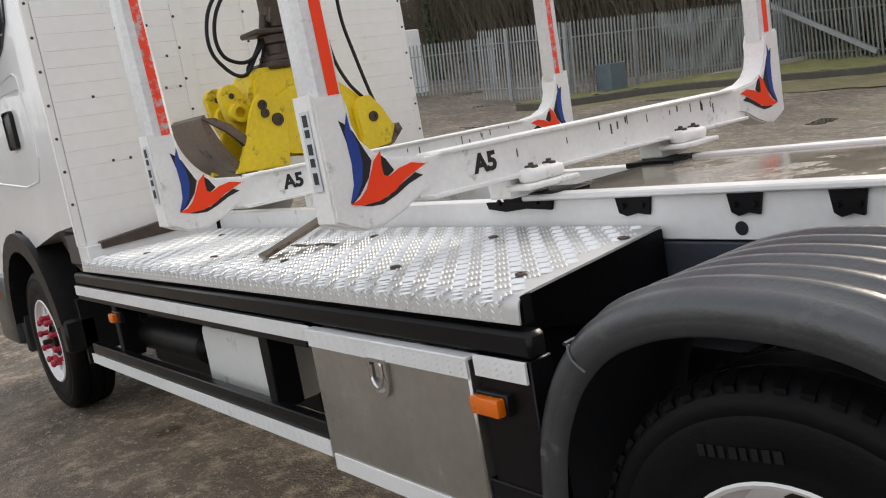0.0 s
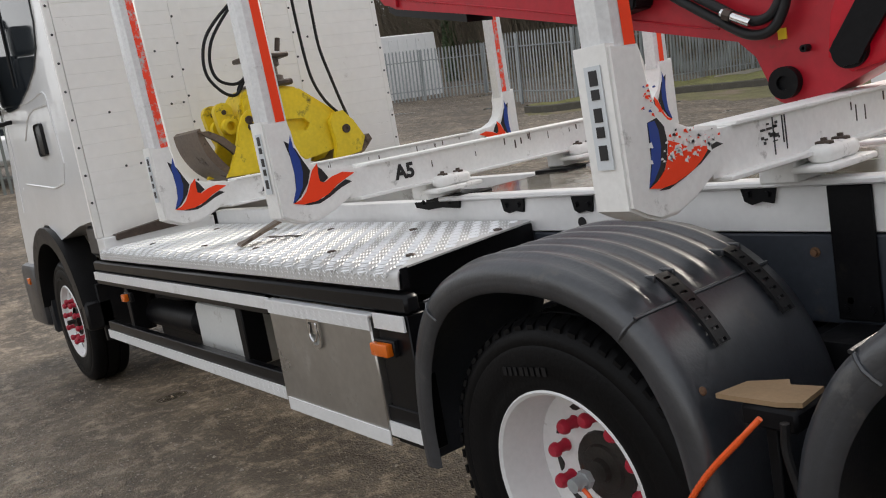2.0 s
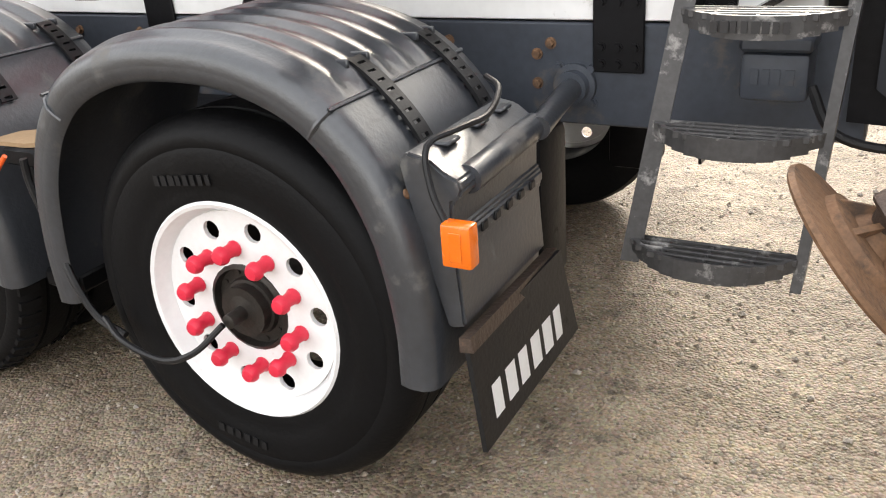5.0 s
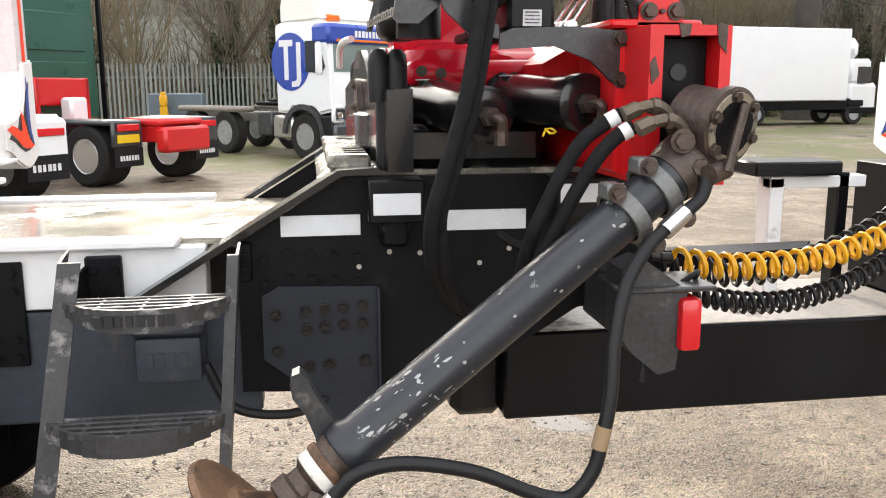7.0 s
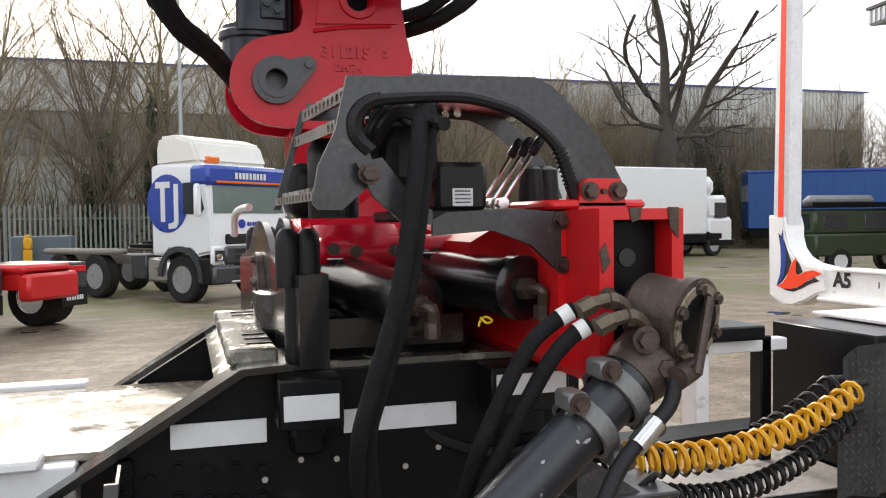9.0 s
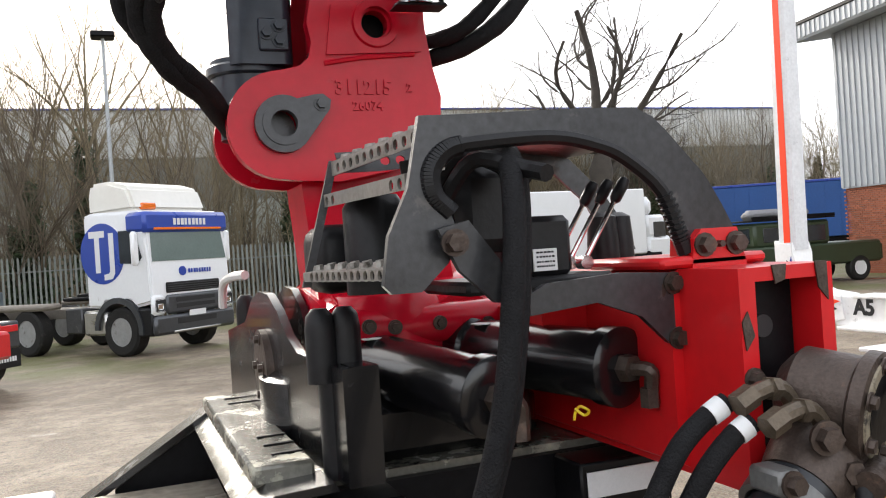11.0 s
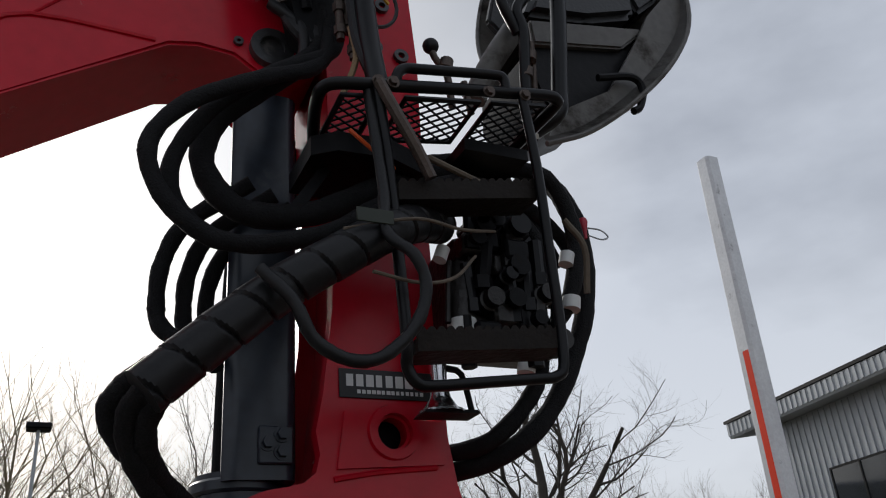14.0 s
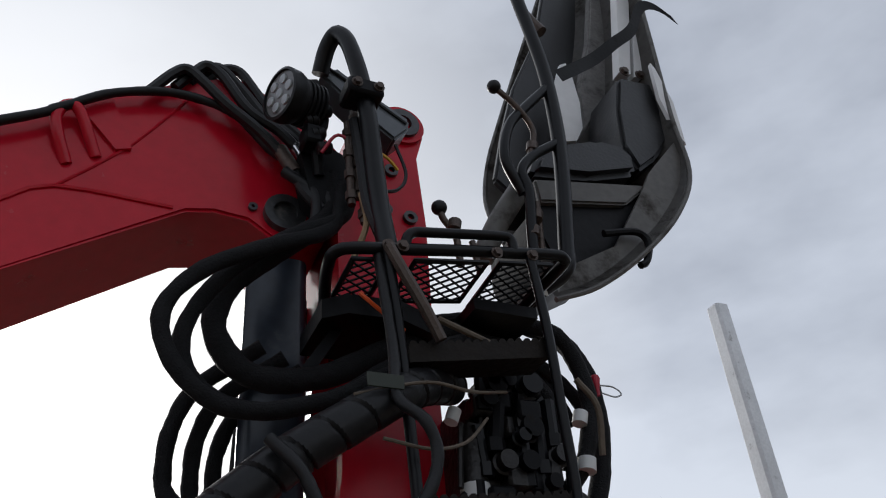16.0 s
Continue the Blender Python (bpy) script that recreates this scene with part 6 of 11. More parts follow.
# Folded tread plates between the two bars: a punched front and an upper face with raised teeth.
M_TREAD = mat("bare_worn_tread_steel", (0.25, 0.235, 0.21), 0.42, 0.45, 0.3, 14, 0.12, 60, ((0.085, 0.072, 0.058), 0.36, 18))
def tread_plate(near, far, drop, holes, teeth, label):
    """A folded strip from the near bar to the far bar; near and far are (x, y, z) of the front top edge."""
    p, q = Vector(near), Vector(far)
    ln = (q - p).length
    d = (q - p) / ln
    bm = B()
    prism(bm, [(0, -drop), (ln, -drop), (ln, 0), (0, 0)], "xz", 0.0, 0.004, [circle2(c, -drop * 0.55, 0.0078, 10) for c in holes(ln)])
    prism(bm, [(0, 0.004), (ln, 0.004), (ln, 0.055), (0, 0.055)], "xy", -0.004, 0.0)
    for k in range(int(ln / 0.026) if teeth else 0):
        c = 0.018 + k * 0.026
        lathe(bm, [(0.0095, 0.0), (0.0075, 0.008), (0.0055, 0.008), (0.0055, 0.0)], (c, 0.020 + 0.014 * (k % 2), 0.0), (0, 0, 1), 8)
    back = Vector((-d.y, d.x, 0)).normalized()
    if back.x < 0:
        back = -back
    for v in bm.verts:
        x, y, z = v.co
        v.co = p + d * x + back * y + Vector((0, 0, z + 0.15 * y))
    return part("guard_tread", bm, M_TREAD, grd, label)


tread_plate((3.150, 0.452, 1.974), (3.112, 0.80, 1.966), 0.024, lambda ln: [0.03 + 0.0285 * k for k in range(11)], True, "punched anti-slip tread of bare steel")
tread_plate((3.122, 0.452, 1.910), (3.096, 0.80, 1.912), 0.021, lambda ln: [0.018, 0.048, ln - 0.05, ln - 0.02], False, "bare steel cross strip with a few holes")
tread_plate((3.088, 0.452, 1.789), (3.055, 0.80, 1.786), 0.015, lambda ln: [0.02 + 0.026 * k for k in range(12)], True, "punched anti-slip tread of bare steel")
bm = B()
prism(bm, [(3.052, 1.762), (3.066, 1.762), (3.124, 1.968), (3.110, 1.968)], "xz", 0.795, 0.803)
part("guard_post", bm, M_GUARD, grd, "slim upright at the far end of the treads")
bm = B()
prism(bm, [(3.35, 1.985), (3.35, 1.995), (3.52, 1.975), (3.52, 1.965)], "xz", 0.447, 0.80)
part("roof_strip", bm, M_GUARD, grd)
bm = B()
prism(bm, [(3.15, 1.835), (3.19, 1.845), (3.24, 1.775), (3.27, 1.755), (3.27, 1.73), (3.22, 1.735), (3.175, 1.78)], "xz", 0.42, 0.432)
part("link_arm", bm, M_GUARD, grd, "worn curved link arm")
bm = B()
hexbolt(bm, (3.170, 0.420, 1.817), (0, -1, 0), 0.0135, 0.014)
hexbolt(bm, (3.60, 0.80, 1.81), (0, -1, 0), 0.012, 0.012)
part("pivot_bolt", bm, M_RUSTY, grd, "dull pivot bolt")
bm = B()
prism(bm, [(3.275, 1.74), (3.30, 1.752), (3.42, 1.758), (3.52, 1.75), (3.525, 1.63), (3.495, 1.645), (3.45, 1.69), (3.38, 1.718), (3.30, 1.712), (3.275, 1.71)], "xz", 0.437, 0.449)
sup = part("support_plate", bm, M_GUARD, crane, "dark curved support plate")
bm = B()
for x, z in ((3.508, 1.735), (3.512, 1.65)):
    hexbolt(bm, (x, 0.437, z), (0, -1, 0), 0.013, 0.014)
part("support_bolt", bm, M_RUSTY, sup)
bm = B()
box(bm, (3.085, 0.835, 1.745), (3.19, 0.955, 1.865), 0.03, 3)
lathe(bm, [(0.052, 1.745), (0.052, 1.885), (0.040, 1.905), (0.012, 1.908)], (3.17, 0.76, 0), (0, 0, 1), 20)
part("swivel_valve", bm, M_PLASTIC, crane, "black swivel valve behind the treads")
# Control valve box with levers.
bm = B()
box(bm, (3.345, 0.61, 1.755), (3.452, 0.75, 1.852), 0.01)
box(bm, (3.24, 0.56, 1.80), (3.34, 0.72, 1.93), 0.02)
for q in range(5):
    cyl(bm, (3.21 + 0.03 * q, 0.66, 1.86), (3.20 + 0.03 * q, 0.66, 1.95), 0.014, n=10)
box(bm, (3.26, 0.60, 1.735), (3.52, 0.80, 1.757), 0.006)
vb = part("control_box", bm, M_PLASTIC, crane, "black control valve box")
bm = B()
box(bm, (3.378, 0.606, 1.765), (3.420, 0.6095, 1.80), 0.0008)
lb = part("rating_label", bm, M_PARTW, vb, "white printed label")
bm = B()
for q, z in enumerate((1.793, 1.786, 1.778, 1.771)):
    bars(bm, (3.383, 0.6058, z), (1, 0, 0), (0, 0, 1), (0, -1, 0), 0.033, 0.003, 5 + q, 20 + q, 0.0006)
part("label_print", bm, M_BLKDULL, lb)
for q in range(3):
    bm = B()
    b0 = Vector((3.485 + 0.010 * q, 0.74 - 0.035 * q, 1.772))
    tip = b0 + Vector((0.07, 0.0, 0.105))
    cyl(bm, b0, tip, 0.0045, n=8)
    lev = part("lever", bm, M_CHROME, vb, "bright lever rod")
    bm = B()
    lathe(bm, [(0.006, 0), (0.010, 0.006), (0.011, 0.035), (0.009, 0.046), (0.004, 0.048)], tip - Vector((0.004, 0, 0.006)), (0.07, 0, 0.105), 10)
    part("grip", bm, M_PLASTIC, lev, "black lever grip")
    bm = B()
    cyl(bm, b0 - Vector((0.0, 0.012, 0)), b0 + Vector((0, 0.012, 0)), 0.012, n=12)
    part("clevis", bm, M_CHROME, lev)
bm = B()
for x, y in ((3.625, 0.80), (3.67, 0.82)):
    lathe(bm, [(0.03, 1.757), (0.03, 1.80), (0.026, 1.85), (0.012, 1.858)], (x, y, 0), (0, 0, 1), 14)
part("rubber_stop", bm, M_PLASTIC, crane, "black rubber stops")
bm = B()
for y, zt in ((0.56, 1.97), (0.60, 1.98), (0.50, 1.96)):
    tube(bm, [(3.20, y + 0.05, 1.86), (3.24, y, zt - 0.03), (3.29, y - 0.06, zt - 0.05), (3.30, y - 0.1, 1.90)], 0.012, 8, 5)
part("valve_hose", bm, M_HOSE, vb, "tangle of small black hoses")
bm = B()
tube(bm, [(3.02, 1.66, 1.70), (3.02, 1.62, 1.755), (3.03, 1.54, 1.775), (3.05, 1.44, 1.78)], 0.011, 8, 5)
part("white_hose", bm, M_TANK, crane, "short white hose")
for dx, dy in ((0.0, 0.0), (0.022, 0.028)):
    bm = B()
    tube(bm, [(3.30 + dx, 0.54 + dy, 1.96), (3.268 + dx, 0.44 + dy, 1.90), (3.244 + dx, 0.40 + dy, 1.78), (3.213 + dx, 0.39 + dy, 1.61), (3.170 + dx, 0.40 + dy, 1.46), (3.150 + dx, 0.42 + dy, 1.37), (3.165 + dx, 0.50, 1.26), (3.22 + dx * 0.3, 0.60, 1.16), (3.30, 0.78, 1.08)], 0.0155, 10, 7)
    part("sleeved_hose", bm, M_SLEEVE, crane, "thick fabric-sleeved hose hanging in a loop")
bm = B()
tube(bm, [(3.30, 0.86, 1.36), (3.40, 0.80, 1.26), (3.55, 0.78, 1.22), (3.68, 0.79, 1.24)], 0.013, 8, 6)
part("hose", bm, M_HOSE, crane, "black hose along the base")

# Stabiliser leg with its foot, motor head, clamps and hose.
leg = part("stabiliser_leg", lathe(B(), [(0.046, 0.0), (0.051, 0.012), (0.051, 0.03), (0.046, 0.045), (0.046, 0.762), (0.052, 0.772), (0.052, 0.847)], (2.952, 0.165, 1.003), (0.800, 0.175, 0.574), 32), mat("scratched_black_cylinder", (0.017, 0.019, 0.024), 0.34, 0, 0.25, 5, 0.05, 40, ((0.60, 0.60, 0.58), 0.24, 26)), crane, "scratched black stabiliser cylinder set at a slant")
LD = Vector((0.800, 0.175, 0.574)).normalized()
rs = random.Random(61)
_, lu, lw = frame_of(LD)
bm = B()
for q in range(125):
    c = rs.choice((rs.uniform(0.05, 0.27), rs.uniform(0.08, 0.20), rs.uniform(0.05, 0.72)))
    a, ln, wd = rs.uniform(0, 6.283), rs.uniform(0.002, 0.012) * rs.uniform(0.4, 1.3), rs.uniform(0.02, 0.12)
    tilt = rs.uniform(-0.6, 0.6)
    ring4 = []
    for k, (e, f) in enumerate(((-1, -0.6), (0.1, -1), (1, -0.2), (0.7, 0.8), (-0.4, 1))):
        b = a + wd * f * rs.uniform(0.6, 1.0) + tilt * e * ln * 6
        ring4.append(bm.verts.new(Vector((2.952, 0.165, 1.003)) + LD * (c + e * ln) + 0.0466 * (math.cos(b) * lu + math.sin(b) * lw)))
    bm.faces.new(ring4)
part("paint_chip", bm, mat("bare_scratched_metal", (0.33, 0.33, 0.32), 0.5, 0.3, 0.2, 30), leg, "pale scratch in the black paint")
LP = lambda t, off=(0, 0, 0): Vector((2.952, 0.165, 1.003)) + LD * (t * 1.058 if t > 0 else t) + Vector(off)
bm = B()
FD = Vector((0.766, 0.11, 0.642)).normalized()
FC = Vector((2.8145, 0.165, 0.848))
lathe(bm, [(0.184, -0.006), (0.190, 0.0), (0.186, 0.010), (0.140, 0.014), (0.112, 0.018), (0.106, 0.034), (0.060, 0.04), (0.045, 0.075)], FC, FD, 40)
foot = part("foot_plate", bm, M_RUST, leg, "round rusty foot plate")
for q in range(6):
    a = q * math.pi / 3 + 0.3
    d, u, w = frame_of(FD)
    e = u * math.cos(a) + w * math.sin(a)
    t = FD.cross(e) * 0.006
    b0 = FC + FD * 0.03
    vs2 = [b0 + e * 0.03, b0 + e * 0.100, b0 + FD * 0.05 + e * 0.048, b0 + FD * 0.05 + e * 0.03]
    bm = B()
    lo, hi = [bm.verts.new(v - t) for v in vs2], [bm.verts.new(v + t) for v in vs2]
    bm.faces.new(lo), bm.faces.new(hi), bridge(bm, lo, hi)
    part("foot_rib", bm, M_RUST, foot)
bm = B()
cyl(bm, FC + FD * 0.04, LP(-0.09), 0.030, 0.036, 16)
lathe(bm, [(0.036, -0.125), (0.042, -0.12), (0.042, -0.095), (0.035, -0.09), (0.035, -0.07), (0.045, -0.06), (0.045, -0.012), (0.05, 0.0)], LP(0), LD, 24)
cyl(bm, LP(-0.05, (0, -0.03, -0.02)), LP(-0.085, (0, -0.05, -0.055)), 0.022, n=8)
part("rod_end", bm, M_RUSTY, leg, "rusty rod end with chipped paint")
bm = B()
lathe(bm, [(0.0455, -0.058), (0.0475, -0.055), (0.0475, -0.034), (0.0455, -0.030)], LP(0), LD, 24, closed=True)
part("paint_band", bm, mat("flaking_white_paint", (0.62, 0.60, 0.55), 0.6, 0, 0.1, 20, 0.2, 60, ((0.16, 0.08, 0.045), 0.5, 30)), leg, "flaking white paint band")
bm = B()
for t in (-0.03,):
    lathe(bm, [(0.047, t - 0.008), (0.05, t - 0.004), (0.05, t + 0.006), (0.047, t + 0.01)], LP(0), LD, 24)
part("wire_band", bm, M_RUST, leg, "rusty wire band")
bm = B()
prism(bm, [(2.868, 1.125), (2.872, 1.142), (2.885, 1.147), (2.898, 1.135), (2.92, 1.09), (2.95, 1.045), (2.965, 1.03), (2.945, 1.005), (2.915, 1.0), (2.908, 1.03), (2.893, 1.07), (2.872, 1.10)], "xz", 0.195, 0.203)
prism(bm, [(2.868, 1.125), (2.872, 1.142), (2.885, 1.147), (2.898, 1.135), (2.92, 1.09), (2.95, 1.045), (2.942, 1.038), (2.912, 1.084), (2.890, 1.127), (2.878, 1.132)], "xz", 0.203, 0.235)
cyl(bm, (2.90, 0.20, 0.985), (2.96, 0.23, 1.02), 0.014, n=8)
part("catch_lever", bm, M_GUARD, leg, "worn steel catch lever on the leg")
M_CLAMP = mat("worn_grey_clamp_steel", (0.15, 0.15, 0.145), 0.45, 0.3, 0.3, 12, 0.1, 50, ((0.06, 0.052, 0.045), 0.35, 14))
for t in (0.635, 0.71):
    bm = B()
    t1 = t * 1.058
    lathe(bm, [(0.051, t1), (0.060, t1), (0.060, t1 + 0.03), (0.051, t1 + 0.03)], LP(0), LD, 28, closed=True)
    for off in ((-0.035, -0.02, 0.048), (0.045, -0.02, -0.05)):
        e = LP(t + 0.015, off)
        box(bm, (e.x - 0.018, e.y - 0.03, e.z - 0.016), (e.x + 0.018, e.y + 0.03, e.z + 0.016), 0.005)
    cl = part("clamp_ring", bm, M_CLAMP, leg, "worn grey clamp ring")
    for off in ((-0.035, -0.05, 0.048), (0.045, -0.05, -0.05)):
        part("clamp_bolt", hexb(LP(t + 0.015, off), (0, -1, 0), 0.013, 0.016), M_RUSTY, cl, "rusty clamp bolt")
# Oily motor head, its disc turned towards the trailer.
MA = Vector((-0.42, 0.89, 0.15)).normalized()
MC = Vector((3.700, 0.262, 1.560))
md, mu, mw = frame_of(MA)
bm = B()
lathe(bm, [(0.055, 0.80), (0.062, 0.835), (0.062, 0.88), (0.05, 0.90), (0.045, 0.94)], LP(0), LD, 24)
lathe(bm, [(0.062, 0.0), (0.076, 0.005), (0.076, 0.022), (0.066, 0.028), (0.066, 0.105), (0.052, 0.12), (0.04, 0.13)], MC, MA, 36)
lathe(bm, [(0.036, 0.0), (0.042, 0.02), (0.042, 0.07)], LP(0.85) - Vector((0.0, 0.03, 0.0)), (-0.1, 0.1, 1), 20)
mot = part("motor_head", bm, M_RUSTY, leg, "oily corroded hydraulic head")
part("end_cover", cyl(B(), MC + MA * 0.001, MC - MA * 0.0025, 0.052, n=24), M_BLKDULL, mot, "black end cover with flaking rim")
bm = B()
lathe(bm, [(0.053, 0.001), (0.053, -0.002), (0.066, -0.001), (0.068, 0.003)], MC, MA, 28, closed=True)
part("flaked_rim", bm, mat("flaking_cream_paint", (0.20, 0.17, 0.12), 0.7, 0, 0.3, 30, 0.3, 60, ((0.035, 0.03, 0.025), 0.6, 35)), mot, "cream paint flaking off the rim")
for q in range(6):
    a = radians(20 + 60 * q)
    part("cover_bolt", hexb(MC + 0.060 * (math.cos(a) * mu + math.sin(a) * mw), -MA, 0.010, 0.010), M_RUSTY, mot)
part("locking_pin", cyl(B(), MC - MA * 0.012 + Vector((0.01, 0, 0.045)), MC - MA * 0.02 + Vector((-0.035, -0.02, -0.075)), 0.009, n=8), M_RUSTY, mot, "slanting rusty locking pin")
part("pin_boss", cyl(B(), MC + Vector((-0.06, -0.03, -0.085)), MC + Vector((-0.015, -0.005, -0.075)), 0.02, n=12), M_RUSTY, mot)
for p in (Vector((3.545, 0.305, 1.600)), Vector((3.560, 0.270, 1.575))):
    bm = B()
    tube(bm, [p + Vector((0.06, 0.01, -0.035)), p + Vector((0.035, 0.005, -0.005)), p, p + Vector((-0.045, 0.0, -0.015))], 0.012, 8, 4)
    cyl(bm, p + Vector((-0.018, 0, -0.004)), p + Vector((-0.045, 0, -0.016)), 0.0165, n=6)
    cyl(bm, p + Vector((0.022, 0.003, -0.002)), p + Vector((0.008, 0.001, 0.0)), 0.0165, n=6)
    part("elbow", bm, mat("brass_brown_fitting", (0.11, 0.085, 0.06), 0.45, 0.5, 0.4, 25, 0.2, 70), mot, "brown hose elbow")
for p in (Vector((3.600, 0.262, 1.537)), Vector((3.636, 0.265, 1.489))):
    part("plug", hexb(p, (-0.2, -1, 0), 0.017, 0.02), M_RUSTY, mot, "rusty plug")
for q, pts in enumerate(([(3.505, 0.330, 1.585), (3.470, 0.335, 1.565), (3.430, 0.335, 1.534), (3.398, 0.34, 1.483), (3.370, 0.35, 1.42), (3.343, 0.37, 1.343), (3.34, 0.45, 1.24), (3.36, 0.60, 1.15)],
                         [(3.518, 0.300, 1.562), (3.490, 0.305, 1.545), (3.455, 0.315, 1.505), (3.424, 0.33, 1.445), (3.389, 0.345, 1.369), (3.36, 0.37, 1.292), (3.36, 0.45, 1.20), (3.40, 0.60, 1.12)])):
    bm = B()
    tube(bm, pts, 0.0145, 10, 7)
    h = part("motor_hose", bm, M_SLEEVE, leg, "black sleeved hose")
    bm = B()
    a, b = Vector(pts[0]), Vector(pts[1])
    cyl(bm, a.lerp(b, 0.2), a.lerp(b, 0.75), 0.0160, n=14)
    part("hose_band", bm, M_PARTW, h, "white identification band")
bm = B()
tube(bm, [(2.905, 0.10, 0.925), (2.94, 0.10, 0.962), (2.98, 0.10, 0.998), (3.06, 0.10, 1.01), (3.18, 0.10, 0.985), (3.29, 0.10, 0.935), (3.35, 0.10, 0.925), (3.39, 0.10, 0.97), (3.407, 0.105, 1.028), (3.424, 0.115, 1.104), (3.435, 0.135, 1.198), (3.464, 0.16, 1.294), (3.518, 0.19, 1.36), (3.585, 0.215, 1.405), (3.630, 0.235, 1.435), (3.650, 0.25, 1.48)], 0.013, 10, 6)
fh = part("foot_hose", bm, M_HOSE, leg, "long black hydraulic hose drooping to the foot")
bm = B()
cyl(bm, (2.905, 0.10, 0.925), (2.938, 0.10, 0.960), 0.0165, n=12)
cyl(bm, (3.545, 0.20, 1.378), (3.592, 0.219, 1.409), 0.0175, n=12)
part("hose_ferrule", bm, M_CHROME, fh, "bright crimped ferrules")
bm = B()
cyl(bm, (3.402, 0.104, 1.01), (3.412, 0.108, 1.05), 0.0145, n=12)
part("worn_band", bm, M_CARD, fh, "tan worn band")
# Tail lamp bracket below the leg.
bm = B()
prism(bm, [(3.57, 1.10), (3.57, 1.25), (3.62, 1.27), (3.72, 1.20), (3.70, 1.02), (3.66, 1.01), (3.60, 1.06)], "xz", 0.46, 0.56)
box(bm, (3.56, 0.44, 1.20), (3.78, 0.60, 1.212), 0.004)
box(bm, (3.60, 0.56, 1.06), (3.68, 0.82, 1.20), 0.01)
tb = part("lamp_bracket", bm, M_GUARD, crane, "grey steel tail-lamp bracket")
bm = B()
box(bm, (3.70, 0.44, 1.065), (3.75, 0.58, 1.185), 0.012, 2)
part("tail_lamp", bm, M_REDLENS, tb, "red tail lamp")

# The guard stands a little splayed from the beam, and the outrigger beam lies further in than its end lug.
def reshape(ob, fn):
    base = Vector(crane.location)
    for o in [ob] + list(ob.children):
        for c in [o] + list(o.children) if o is not ob else [o]:
            for v in c.data.vertices:
                v.co = fn(v.co + base) - base


def splay(p):
    x = 3.135 + (p.x - 3.135) * (1.15 if p.x > 3.135 else 1.0)
    return Vector((x, p.y + max(0.0, x - 3.135) * 0.17 * (1.0 if p.y < 0.6 else 0.3), p.z))


def set_in(p):
    return Vector((3.575 + (p.x - 3.505) * 1.04, p.y + (0.10 if p.y < 1.25 else -0.10), p.z))


for ob in (grd, grd_far, sup):
    reshape(ob, splay)
reshape(out, set_in)

# Column, lift cylinder, head and boom.
bm = B()
plate = arc2(3.09, 2.072, 0.106, 100, 258, 16) + [(3.12, 1.962), (3.20, 1.958), (3.33, 1.980), (3.40, 2.015), (3.42, 2.07), (3.425, 2.13), (3.41, 2.19), (3.398, 2.27), (3.395, 2.40), (3.385, 3.05), (3.20, 3.05), (3.184, 2.50), (3.164, 2.34), (3.150, 2.275), (3.157, 2.235), (3.150, 2.205), (3.130, 2.188), (3.10, 2.181)]
hole = [circle2(3.29, 2.275, 0.028, 18), circle2(3.09, 2.072, 0.032, 18)]
for y0, y1 in ((1.07, 1.10), (1.29, 1.32)):
    prism(bm, plate, "xz", y0, y1, hole)
prism(bm, [(3.187, 2.20), (3.200, 2.34), (3.220, 2.50), (3.236, 3.05), (3.254, 3.05), (3.238, 2.50), (3.218, 2.34), (3.205, 2.20)], "xz", 1.095, 1.295)
box(bm, (3.365, 1.10, 2.0), (3.38, 1.29, 3.05))
prism(bm, [(3.13, 1.96), (3.41, 2.0), (3.45, 1.72), (3.15, 1.72)], "xz", 1.12, 1.28)
col = part("column", bm, M_RED, crane, "glossy red crane column")
bm = B()
prism(bm, [(3.185, 2.21), (3.20, 2.31), (3.235, 2.33), (3.355, 2.33), (3.375, 2.31), (3.385, 2.22)], "xz", 1.063, 1.0705, [circle2(3.29, 2.275, 0.047, 20)])
tube(bm, [(3.18, 1.068, 2.193), (3.26, 1.067, 2.206), (3.37, 1.067, 2.215)], 0.005, 6, 2)
part("weld_pad", bm, M_RED, col)
# Solid black plug behind the eye, standing for the shade inside it.
bm = B()
cyl(bm, (3.29, 1.12, 2.275), (3.29, 1.27, 2.275), 0.05, n=20)
part("eye_lining", bm, M_BLKDULL, col, "black plug standing for the shade inside the eye")
bm = B()
text_mesh(bm, "311215", pose(3.258, 1.0675, 2.145, 90, 0, 0), 0.040, 0.003, 0.0012)
text_mesh(bm, "26074", pose(3.265, 1.0675, 2.108, 90, 0, 0), 0.026, 0.003, 0.0008)
text_mesh(bm, "2", pose(3.355, 1.0675, 2.145, 90, 0, 0), 0.024, 0.003, 0.0008)
part("cast_number", bm, M_RED, col, "raised cast numbers 311215")
bm = B()
lathe(bm, [(0.033, 0.0), (0.048, 0.0), (0.05, 0.008), (0.046, 0.016), (0.033, 0.016)], (3.29, 1.055, 2.275), (0, 1, 0), 28, closed=True)
part("eye_boss", bm, M_RED, col)
bm = B()
prism(bm, [(3.155, 2.065)] + [(3.182, 2.10), (3.185, 2.118), (3.17, 2.13), (3.15, 2.128)] + arc2(3.09, 2.072, 0.056, 60, 330, 18), "xz", 1.052, 1.069, [circle2(3.09, 2.072, 0.026, 16), circle2(3.165, 2.11, 0.008, 10)])
lathe(bm, [(0.026, 0.0), (0.042, 0.0), (0.042, 0.01), (0.026, 0.01)], (3.09, 1.048, 2.072), (0, 1, 0), 24, closed=True)
cyl(bm, (3.09, 1.10, 2.072), (3.09, 1.28, 2.072), 0.03, n=16)
